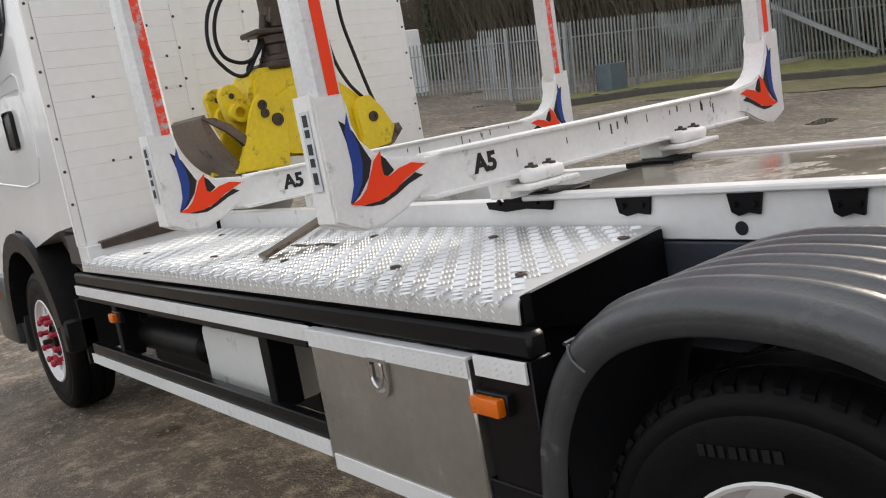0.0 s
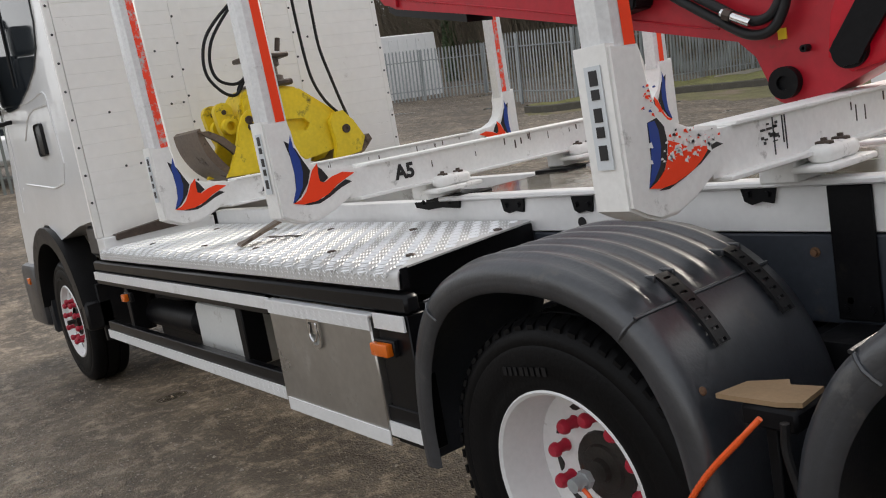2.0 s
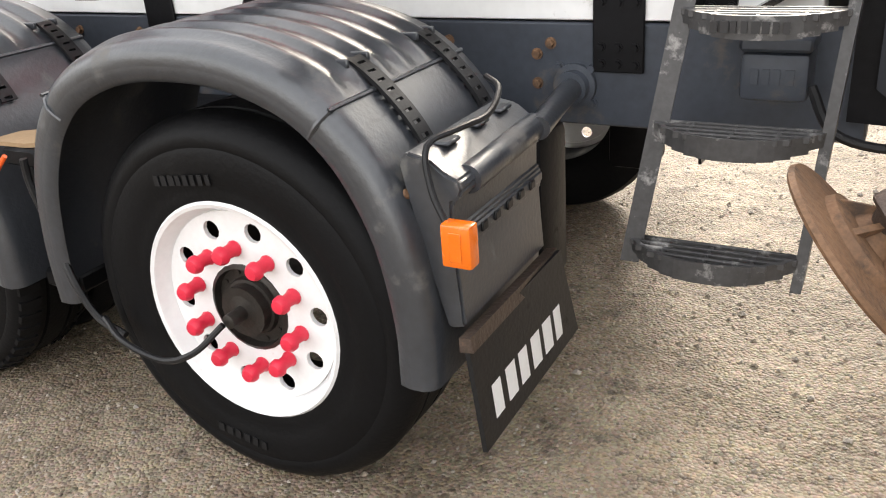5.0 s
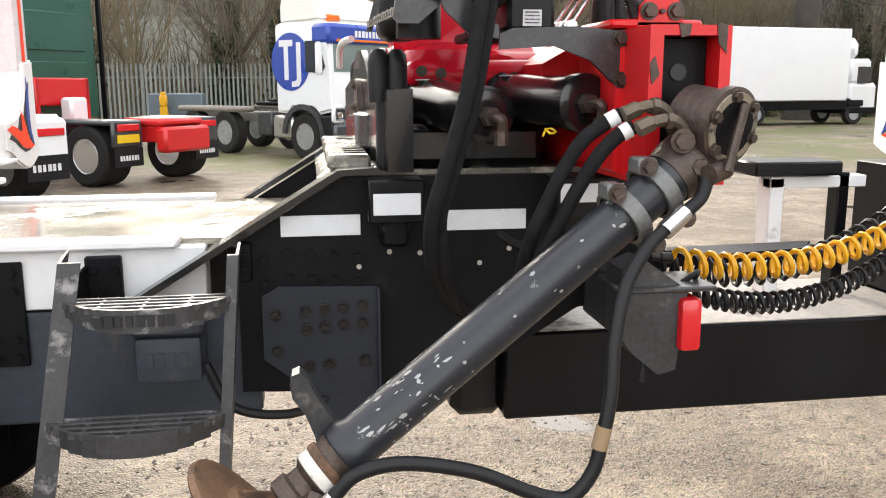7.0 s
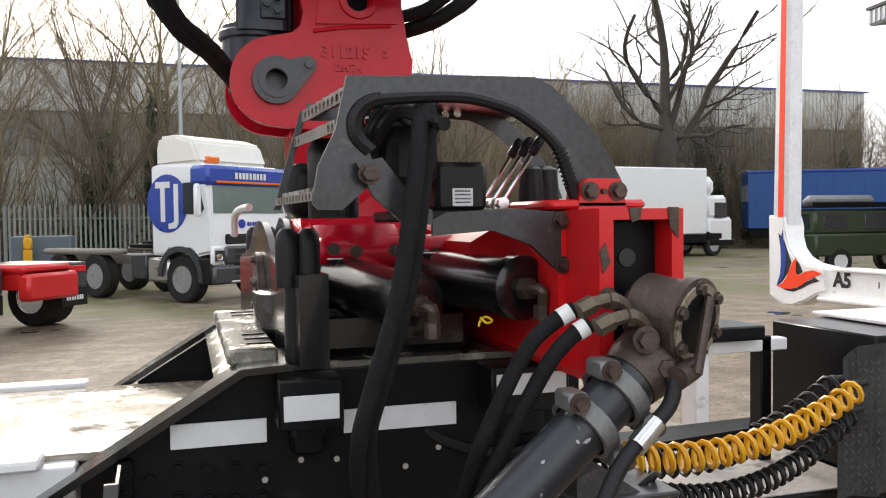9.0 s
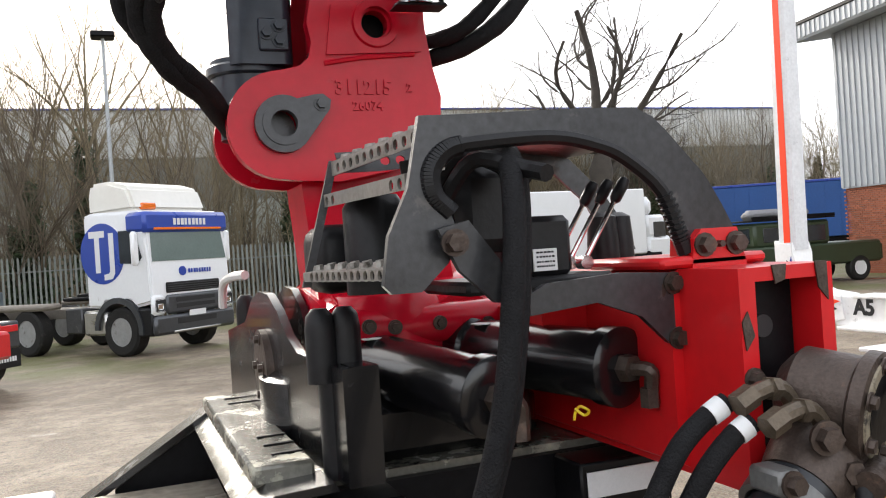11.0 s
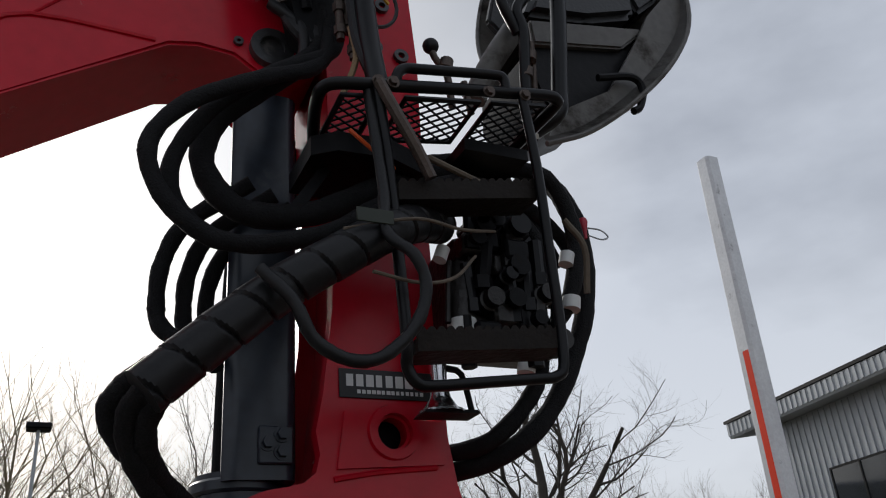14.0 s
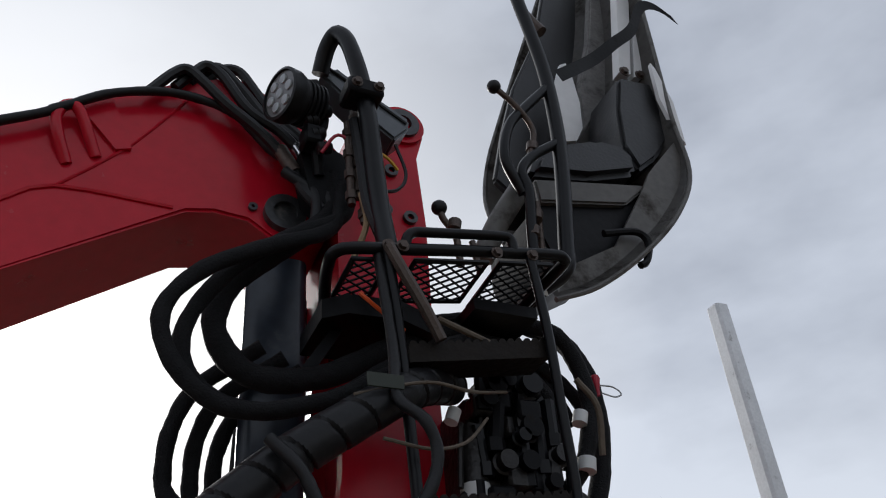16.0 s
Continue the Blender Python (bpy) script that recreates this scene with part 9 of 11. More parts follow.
for x0, x1, z0, z1 in ((2.392, 2.474, 1.135, 1.252), (2.735, 2.770, 1.18, 1.275)):
    bm = B()
    box(bm, (x0, 0.782, z0), (x1, 0.802, z1), 0.004)
    box(bm, (x0, 0.60, z0 + 0.02), (x0 + 0.008, 0.785, z1 - 0.02), 0.002)
    brk = part("ladder_bracket", bm, M_BLKDULL, lad, "black bolted bracket")
    for dz in (0.03, z1 - z0 - 0.03):
        for x in (x0 + 0.022, x1 - 0.014) if x1 - x0 > 0.06 else (x0 + 0.02,):
            part("bracket_bolt", hexb((x, 0.782, z0 + dz), (0, -1, 0), 0.010, 0.010), M_BLKDULL, brk)
bm = B()
box(bm, (2.505, 0.70, 0.965), (2.655, 0.82, 1.075), 0.012, 2)
box(bm, (2.50, 0.695, 1.078), (2.66, 0.82, 1.115), 0.008)
hb = whole("junction_box", bm, M_FRAME, "grey-blue cast junction box on the chassis rail", "box", at=(2.58, 0.78, 0.97))
bm = B()
bars(bm, (2.53, 0.699, 1.005), (1, 0, 0), (0, 0, 1), (0, -1, 0), 0.10, 0.035, 4, 9, 0.003)
part("cast_mark", bm, M_FRAME, hb, "raised mark as plain bars")
bm = B()
tube(bm, [(2.66, 0.72, 1.0), (2.72, 0.70, 0.90), (2.85, 0.74, 0.86), (2.95, 0.80, 0.88)], 0.012, 8, 6)
whole("cable", bm, M_HOSE, "black cable sagging under the rail", "cable", at=(2.8, 0.74, 0.86))

# Rear mud flap, marker lamp, spray-guard valance and cross tube.
for s in (1, -1):
    sd = lambda y: side(y, s)
    bm = B()
    lo = [bm.verts.new(v) for v in ((2.098, sd(0.03), 0.58), (2.118, sd(0.51), 0.60), (2.150, sd(0.55), 0.355), (2.128, sd(0.03), 0.31))]
    hi = [bm.verts.new(v.co + Vector((0.012, 0, 0.002))) for v in lo]
    bm.faces.new(lo), bm.faces.new(hi), bridge(bm, lo, hi)
    flap = part("mud_flap", bm, M_PLASTIC, truck, "black rubber mud flap")
    bm = B()
    u, v = Vector((0.022, 0.52 * s, 0.035)).normalized(), Vector((-0.11, 0, 1)).normalized()
    bars(bm, Vector((2.1365, sd(0.09), 0.365)), u, v, (1, -0.04 * s, 0.1), 0.40, 0.085, 6, 3, 0.0015)
    part("flap_lettering", bm, M_PARTW, flap, "white maker's mark as plain bars")
    bm = B()
    prism(bm, [(2.09, 0.565), (2.09, 0.60), (2.118, 0.605), (2.124, 0.57)], "xz", min(sd(0.025), sd(0.515)), max(sd(0.025), sd(0.515)))
    part("flap_bar", bm, M_RUSTY, flap, "dull rusty flap clamp bar")
    bm = B()
    prism(bm, [(1.96, 0.97), (1.98, 0.995), (2.03, 0.985), (2.07, 0.955), (2.098, 0.945), (2.106, 0.925), (2.098, 0.905), (2.080, 0.895), (2.078, 0.83), (2.092, 0.82), (2.092, 0.79), (2.082, 0.78), (2.092, 0.61), (2.05, 0.60), (2.0, 0.78)], "xz", min(sd(0.055), sd(0.50)), max(sd(0.055), sd(0.50)))
    bmesh.ops.bevel(bm, geom=bm.edges[:], offset=0.006, segments=2, affect="EDGES")
    val = part("valance", bm, M_FENDER, truck, "dusty grey moulded valance behind the wheel")
    for k in range(6):
        yy = sd(0.10 + 0.065 * k)
        bm = B()
        box(bm, (2.091, yy - 0.014, 0.795), (2.099, yy + 0.014, 0.817), 0.003)
        part("clip", bm, M_PLASTIC, val, "black clip")
    bm = B()
    for y in (0.16, 0.30, 0.42):
        box(bm, (2.00, sd(y) - 0.03, 0.986), (2.04, sd(y) + 0.03, 0.996), 0.004)
    part("ridge", bm, M_FENDER, val)
    bm = B()
    tube(bm, [(2.085, sd(0.12), 0.925), (2.083, sd(0.30), 0.930), (2.08, sd(0.48), 0.935)], 0.032, 16, 3)
    part("moulded_roll", bm, M_FENDER, val)
    bm = B()
    tube(bm, [(2.10, sd(0.46), 0.935), (2.075, sd(0.66), 0.945), (2.06, sd(0.82), 0.95)], 0.029, 16, 3)
    ct0 = part("cross_tube", bm, M_FENDER, val, "grey mudguard support tube")
    bm = B()
    lathe(bm, [(0.045, -0.05), (0.045, -0.02), (0.06, -0.018), (0.06, 0.0)], (2.06, sd(0.822), 0.95), (0, s, 0), 18)
    for q in range(4):
        hexbolt(bm, (2.06 + 0.065 * math.cos(q * 1.57 + 0.78), sd(0.818), 0.95 + 0.065 * math.sin(q * 1.57 + 0.78)), (0, -s, 0), 0.012, 0.014)
    part("tube_flange", bm, M_FRAME, ct0, "bolted flange")
    bm = B()
    tube(bm, [(2.09, sd(0.015), 0.86), (2.05, sd(0.03), 0.93), (2.03, sd(0.06), 1.01), (2.06, sd(0.14), 1.025), (2.08, sd(0.24), 1.03), (2.06, sd(0.34), 1.06), (2.0, sd(0.40), 1.07)], 0.007, 8, 5)
    part("lamp_cable", bm, M_HOSE, val, "black lamp cable")
    bm = B()
    box(bm, (2.085, min(sd(0.028), sd(-0.012)), 0.785), (2.152, max(sd(0.028), sd(-0.012)), 0.878), 0.006, 2)
    ml = part("side_marker_lamp", bm, M_LENS, val, "amber side marker lamp")
    bm = B()
    box(bm, (2.105, min(sd(-0.012), sd(-0.0145)), 0.80), (2.132, max(sd(-0.012), sd(-0.0145)), 0.863), 0.001)
    part("lens_panel", bm, M_LENS, ml)

# Air-line bracket and hoses between the rear wheels.
bm = B()
prism(bm, [(0.60, 0.05), (0.62, 0.15), (0.70, 0.20), (0.72, 0.17), (0.79, 0.19), (0.80, 0.08), (0.75, 0.06)], "xy", 0.895, 0.907)
whole("cardboard_scrap", bm, M_CARD, "torn brown cardboard on the bracket between the mudguards", "cardboard", at=(0.7, 0.12, 0.895))
bm = B()
box(bm, (0.66, 0.05, 0.84), (0.80, 0.18, 0.893), 0.008)
box(bm, (0.70, 0.08, 0.50), (0.73, 0.12, 0.85), 0.004)
box(bm, (0.64, 0.08, 0.44), (0.80, 0.45, 0.50), 0.01)
part("hose_bracket", bm, M_BLKDULL, truck, "black hose bracket")
bm = B()
LOOP = [(0.045, 0.10, 0.505), (0.085, 0.095, 0.478), (0.14, 0.06, 0.443), (0.22, 0.018, 0.422), (0.31, -0.01, 0.434), (0.45, -0.012, 0.535), (0.59, -0.012, 0.72), (0.70, -0.01, 0.84), (0.745, 0.0, 0.89)]
tube(bm, LOOP, 0.007, 10, 8)
pts = spline(LOOP[2:8], 14)
for a, b in zip(pts, pts[1:]):
    cyl(bm, a, a.lerp(b, 0.5), 0.0085, n=8)
whole("air_hose", bm, M_HOSEOR, "ribbed orange tyre-inflation hose looping to the hub", "hose", at=(0.5, 0, 0.6))
bm = B()
cyl(bm, (0.035, 0.14, 0.515), (0.035, 0.118, 0.515), 0.030, n=6)
cyl(bm, (0.035, 0.12, 0.515), (0.035, 0.075, 0.515), 0.022, n=16)
cyl(bm, (0.035, 0.10, 0.515), (0.052, 0.10, 0.500), 0.012, n=8)
part("rotary_union", bm, M_GALV, truck, "dull grey rotary air union")
bm = B()
tube(bm, [(0.79, 0.02, 0.88), (0.79, 0.02, 0.80), (0.83, 0.02, 0.66), (0.89, 0.0, 0.54), (0.95, 0.0, 0.44), (1.05, 0.0, 0.40)], 0.011, 8, 8)
whole("ribbed_hose", bm, M_HOSE, "black ribbed air hose beside the mudguard", "hose", at=(0.85, 0, 0.6))
bm = B()
tube(bm, [(1.43, 0.0, 0.51), (1.36, -0.05, 0.44), (1.25, -0.06, 0.40), (1.10, -0.05, 0.42), (0.98, 0.0, 0.44)], 0.009, 8, 8)
whole("hub_hose", bm, M_HOSE, "black inflation hose running to the rear hub", "hose", at=(1.2, 0, 0.42))

# ---- trailer behind ----
trl = thing("timber_trailer", "black drawbar timber trailer coupled behind the lorry", "trailer", (5.5, 1.25, 0))
bm = B()
box(bm, (3.44, 1.0, 0.70), (8.6, 1.5, 0.955), 0.008)
part("drawbar", bm, M_BLACK, trl, "black box-section drawbar")
# Pale sheet on the drawbar: sky sheen put into the colour, along with dust.
bm = B()
box(bm, (3.48, 1.006, 0.9552), (4.79, 1.494, 0.9592), 0.001)
part("dusty_top", bm, mat("dried_dust_on_paint", (0.36, 0.335, 0.30), 0.6, 0, 0.25, 5, 0.05, 30, ((0.06, 0.055, 0.05), 0.42, 5)), trl, "pale sheet coloured for dust and sky sheen on the drawbar top")
bm = B()
box(bm, (3.30, 1.08, 0.68), (3.46, 1.42, 0.98), 0.03)
for q in range(8):
    lathe(bm, [(0.11, 3.30 + q * 0.02), (0.13, 3.31 + q * 0.02), (0.11, 3.32 + q * 0.02)], (0, 1.25, 0.82), (1, 0, 0), 20)
part("coupling", bm, M_PLASTIC, trl, "black rubber-booted coupling")
bm = B()
box(bm, (4.80, 1.02, 0.96), (8.4, 1.48, 1.385), 0.006)
part("trailer_frame", bm, M_BLACK, trl, "black trailer chassis box")
bm = B()
box(bm, (5.0, 0.98, 1.388), (8.4, 1.52, 1.402), 0.003)
part("frame_top", bm, M_WHITE, trl, "white-topped chassis flange")
bm = B()
box(bm, (4.38, 1.30, 0.96), (4.43, 1.38, 1.345), 0.004)
box(bm, (4.38, 1.30, 1.31), (4.72, 1.35, 1.35), 0.004)
part("white_post", bm, M_WHITE, trl, "white tubular post")
bm = B()
box(bm, (4.30, 1.25, 1.355), (4.60, 1.42, 1.40), 0.006)
box(bm, (4.62, 1.30, 0.96), (4.66, 1.36, 1.36), 0.004)
box(bm, (4.30, 1.90, 1.36), (4.36, 2.3, 1.40), 0.006)
part("black_rail", bm, M_BLACK, trl, "black crossbar")
bm = B()
rows = []
for q in range(7):
    t = q / 6
    rows.append([bm.verts.new((4.585 + 0.30 * k / 6 + 0.02 * math.sin(3 * t + k), 0.93 + 0.02 * math.sin(2.2 * k + 4 * t), 0.955 + (0.43 - 0.03 * abs(k - 3) * 0.4) * t)) for k in range(7)])
for a, b in zip(rows, rows[1:]):
    for k in range(6):
        bm.faces.new((a[k], a[k + 1], b[k + 1], b[k]))
bmesh.ops.solidify(bm, geom=bm.faces[:], thickness=0.008)
M_SHEET = mat("scuffed_grey_chequer_sheet", (0.085, 0.085, 0.086), 0.45, 0.3, 0.3, 8, 0.1, 40, ((0.16, 0.155, 0.15), 0.35, 7))
pad = part("chequer_sheet", bm, M_SHEET, trl, "bent grey chequered sheet hanging over the drawbar")
bm = B()
for i in range(13):
    for j in range(17):
        x, z = 4.60 + i * 0.022, 0.98 + j * 0.022
        k = 0.007 if (i + j) % 2 else -0.007
        quads(bm, [(x - 0.008, 0.916 + 0.0, z - k), (x, 0.914, z + 0.003), (x + 0.008, 0.916, z + k), (x, 0.914, z - 0.003)])
part("sheet_tread", bm, M_SHEET, pad)
def coil(y0, z0, y1, z1, x0, x1, r, n, sag, w):
    pts = []
    for q in range(n * 10 + 1):
        t, a = q / (n * 10), 2 * math.pi * q / 10
        pts.append((x0 + (x1 - x0) * t, y0 + (y1 - y0) * t + r * math.cos(a), z0 + (z1 - z0) * t - sag * 4 * t * (1 - t) + r * math.sin(a)))
    return tube(B(), pts, w, 6, 1)
COIL = whole("yellow_air_coil", coil(0.63, 1.230, 0.83, 1.285, 3.77, 4.56, 0.029, 18, 0.060, 0.0075), M_HOSEYE, "yellow coiled air line sagging to the trailer", "air line", "coiled trailer lines", at=(4.2, 0.8, 1.2))
for p, d in ((Vector((3.77, 0.659, 1.230)), -1), (Vector((4.56, 0.859, 1.285)), 1)):
    part("end_fitting", lathe(B(), [(0.009, 0.0), (0.013, 0.004), (0.013, 0.03), (0.009, 0.034), (0.009, 0.055)], p, (d, 0, 0.1), 10), M_PLASTIC, COIL, "black screwed end fitting")
COIL = whole("black_air_coil", coil(0.71, 1.215, 0.88, 1.290, 3.74, 4.53, 0.034, 21, 0.085, 0.0068), M_HOSE, "black coiled air line sagging to the trailer", "air line", "coiled trailer lines", at=(4.2, 0.8, 1.2))
for p, d in ((Vector((3.74, 0.744, 1.215)), -1), (Vector((4.53, 0.914, 1.290)), 1)):
    part("end_fitting", lathe(B(), [(0.009, 0.0), (0.013, 0.004), (0.013, 0.03), (0.009, 0.034), (0.009, 0.055)], p, (d, 0, 0.1), 10), M_PLASTIC, COIL, "black screwed end fitting")
COIL = whole("electric_coil", coil(0.62, 1.155, 0.84, 1.215, 3.80, 4.55, 0.024, 26, 0.085, 0.0065), M_HOSE, "black coiled electric cable sagging to the trailer", "cable", "coiled trailer lines", at=(4.2, 0.8, 1.1))
for p, d in ((Vector((3.8, 0.644, 1.155)), -1), (Vector((4.55, 0.864, 1.215)), 1)):
    part("end_fitting", lathe(B(), [(0.009, 0.0), (0.013, 0.004), (0.013, 0.03), (0.009, 0.034), (0.009, 0.055)], p, (d, 0, 0.1), 10), M_PLASTIC, COIL, "black screwed end fitting")
bm = B()
prism(bm, [(3.70, 0.72), (4.20, 0.80), (4.28, 0.90), (3.72, 0.86)], "xy", 1.19, 1.215)
whole("hose_rest", bm, M_BLKDULL, "black flat arm carrying the air lines", "bracket", at=(4, 0.8, 1.19))
bm = B()
tube(bm, [(3.70, 0.50, 1.19), (3.76, 0.50, 1.23), (3.74, 0.55, 1.16), (3.66, 0.52, 1.08), (3.64, 0.50, 0.98)], 0.007, 6, 5)
whole("thin_cable", bm, M_HOSE, "thin black cable by the tail lamp", "cable", at=(3.7, 0.5, 1.1))
bm = B()
cyl(bm, (3.64, 1.75, 0.92), (3.72, 1.75, 0.86), 0.05, 0.02, 12)
whole("red_reflector_cone", bm, M_REDLENS, "small red lamp on the far side of the frame", "lamp", at=(3.68, 1.75, 0.9))
bunk(5.66, 9, False, -1)

# ---- background yard ----
def palisade(name, p0, p1, material, label, h=2.4, pitch=0.155, lean=0.0, kind="structure"):
    p0, p1 = Vector((*p0, 0)), Vector((*p1, 0))
    d = (p1 - p0)
    L = d.length
    d.normalize()
    nrm = Vector((-d.y, d.x, 0))
    ob = thing(name, label, "fence", (p0.x, p0.y, rise(p0.x, p0.y)), kind=kind)
    tilt = Vector((lean, 0, 1)).normalized()
    mk = B()
    prism(mk, [(-0.034, 0.06), (0.034, 0.06), (0.034, h - 0.08), (0.012, h), (0, h - 0.035), (-0.012, h), (-0.034, h - 0.08)], "xz", -0.004, 0.004)
    ang = math.atan2(d.y, d.x)
    sh = Matrix.Identity(4)
    sh[0][2], sh[1][2] = tilt.x, tilt.y
    rot = sh @ Matrix.Rotation(ang, 4, "Z")
    bmesh.ops.transform(mk, matrix=rot, verts=mk.verts)
    me = to_mesh("pale", mk, material, smooth=0)
    n = int(L / pitch)
    rest = B()
    for q in range(n):
        p = p0 + d * (q * pitch)
        z = rise(p.x, p.y)
        if q < 300:
            o = new("pale", me)
            o.parent = ob
            o.location = Vector((p.x, p.y, z)) - ob.location
    bm = B()
    for zz in (0.45, h - 0.5):
        for q in range(0, int(L / 2.75) + 1):
            a = p0 + d * min(q * 2.75, L)
            b = p0 + d * min((q + 1) * 2.75, L)
            if (b - a).length < 0.1:
                continue
            za, zb = rise(a.x, a.y) + zz, rise(b.x, b.y) + zz
            tube(bm, [a + nrm * 0.03 + Vector((tilt.x * zz, 0, za)), b + nrm * 0.03 + Vector((tilt.x * zz, 0, zb))], 0.028, 4, 1)
    part("fence_rail", bm, material, ob)
    for q in range(0, int(L / 2.75) + 1):
        a = p0 + d * min(q * 2.75, L) + nrm * 0.07
        z = rise(a.x, a.y)
        bm = B()
        cyl(bm, (a.x, a.y, z - 0.1), (a.x + tilt.x * h, a.y, z + h - 0.05), 0.055, n=4)
        part("post", bm, material, ob)
    return ob


palisade("fence_north", (-22, 30), (14.5, 30), M_FENCED, "weathered green-grey steel palisade fence before the trees", 2.45)
palisade("fence_yard", (-17.9, 19.6), (-15.2, 38.5), M_FENCE, "grey galvanised palisade fence along the yard", 2.5, lean=0.09)
palisade("fence_gate", (-18.0, 19.5), (-22.6, 19.7), M_FENCE, "open palisade gate leaf", 2.5, lean=0.09)
palisade("fence_far", (-29.5, 18.5), (-26.5, 24.5), M_FENCE, "far palisade fence before a white container", 2.2, lean=0.09)
palisade("fence_west", (-20.5, -16), (-20.5, 8), M_FENCED, "palisade fence beside parked vans", 2.1, lean=0.09)
bm = B()
box(bm, (-33.5, 17.5, rise(-33, 0) - 0.3), (-31.0, 24.2, rise(-33, 0) + 2.7), 0.06)
wc = whole("white_container", bm, M_WHITE, "white metal container behind the far fence", "container", at=(-32, 21, rise(-33, 0)))
for q in range(12):
    part("rib", box(B(), (-30.99, 17.8 + q * 0.52, rise(-33, 0)), (-30.95, 18.0 + q * 0.52, rise(-33, 0) + 2.5), 0.01), M_WHITE, wc)
bm = B()
box(bm, (-17.55, 20.3, rise(-17.3, 20) - 0.05), (-16.95, 21.1, rise(-17.3, 20) + 1.05), 0.02)
whole("service_cabinet", bm, M_BLUEPIPE, "blue-grey service cabinet at the foot of the fence", "cabinet", at=(-17.25, 20.7, rise(-17.3, 20)))
bm = B()
a, b = Vector((-17.25, 29.85, 3.55)), Vector((-13.28, 29.85, rise(-13.28, 0) + 0.35))
tube(bm, [a + Vector((0.3, 0, 0)), b + Vector((0.3, 0, 0))], 0.11, 4, 1)
whole("leaning_pole", bm, M_GALV, "pale pole slanting across the fence", "pole", at=tuple(b))
bm = B()
prism(bm, [(-16.6, 25.0), (-14.7, 38.5), (-14.5, 38.5), (-16.4, 25.0)], "xy", rise(-16, 0) - 0.4, rise(-16, 0) + 0.32)
whole("plinth", bm, M_CONC, "pale concrete plinth below the palisade fence", "plinth", kind="structure", at=(-16, 29, 1))
KERB = spline([(-18.2, 17.2, 0), (-17.3, 17.5, 0), (-16.7, 19.2, 0), (-16.0, 21.6, 0), (-13.6, 24.0, 0), (-11.2, 26.0, 0), (-9.5, 30.0, 0)], 6)
M_KERB = mat("dark_mossy_kerb", (0.09, 0.082, 0.066), 0.9, 0, 0.3, 4, 0.3, 30, ((0.16, 0.15, 0.09), 0.35, 5))
bm = B()
lo, hi = [], []
for p in KERB:
    z = rise(p.x, p.y)
    lo.append([bm.verts.new((p.x + d, p.y - d, z + h)) for d, h in ((0.08, -0.1), (0.07, 0.19), (0.03, 0.22), (-0.08, 0.22), (-0.08, -0.1))])
for a, b in zip(lo, lo[1:]):
    bridge(bm, a, b)
bm.faces.new(lo[0]), bm.faces.new(lo[-1][::-1])
whole("kerb", bm, M_KERB, "dark mossy kerb round the grass below the fence", "kerb", kind="structure", at=tuple(KERB[9]))
M_GRASS = mat("rough_winter_grass", (0.17, 0.165, 0.055), 0.95, 0, 0.5, 2, 0.6, 30, ((0.16, 0.125, 0.075), 0.45, 1.2))
bm = B()
gv = []
for q in range(len(KERB)):
    p = KERB[q]
    t = q / (len(KERB) - 1)
    f = Vector((-18.0 + 0.1428 * max(0.0, 19.4 * t), 19.3 + 19.2 * t, 0))
    gv.append([bm.verts.new((p.x + (f.x - p.x) * k / 6, p.y + (f.y - p.y) * k / 6, rise(p.x + (f.x - p.x) * k / 6, 0) + 0.20 + 0.05 * math.sin(q * 1.7 + k))) for k in range(7)])
for r0, r1 in zip(gv, gv[1:]):
    for k in range(6):
        bm.faces.new((r0[k], r0[k + 1], r1[k + 1], r1[k]))
whole("verge", bm, M_GRASS, "strip of rough yellowed grass below the fence", "grass", kind="stuff")
bm = B()
gv = [[bm.verts.new((p.x + 0.25 + k * 0.75 * (0.4 + 0.6 * q / len(KERB)), p.y - 0.25 - k * 0.9 * (0.4 + 0.6 * q / len(KERB)) + 0.2 * math.sin(q * 2.1 + k), rise(p.x + 0.25 + k * 0.6, 0) + 0.02)) for k in range(5)] for q, p in enumerate(KERB)]
for r0, r1 in zip(gv, gv[1:]):
    for k in range(4):
        bm.faces.new((r0[k], r0[k + 1], r1[k + 1], r1[k]))
whole("grass_fringe", bm, mat("thin_muddy_grass", (0.15, 0.135, 0.06), 0.95, 0, 0.5, 2, 0.5, 30, ((0.20, 0.15, 0.10), 0.62, 0.9)), "thin muddy grass in front of the kerb", "grass", kind="stuff")

# Bank of undergrowth and warehouse behind the trees.
bm = B()
rn = random.Random(3)
gv = []
for i in range(72):
    x = -60 + i * 2.0
    gv.append([bm.verts.new((x + rn.uniform(-0.5, 0.5), y + rn.uniform(-0.4, 0.4) + (10.5 if x > 15.5 else 0), z * rn.uniform(0.75, 1.25) + (rise(x, 30) if x < -5.5 else 0))) for y, z in ((30.8, 0.0), (32.0, 0.9), (34.0, 1.8), (37, 2.4), (41, 2.6))])
for r0, r1 in zip(gv, gv[1:]):
    for k in range(4):
        bm.faces.new((r0[k], r0[k + 1], r1[k + 1], r1[k]))
whole("bank", bm, M_BANK, "wooded bank covered in leaf litter", "bank", kind="structure")
wh = thing("warehouse", "long green-grey clad warehouse behind the trees", "building", (20, 48, 0))
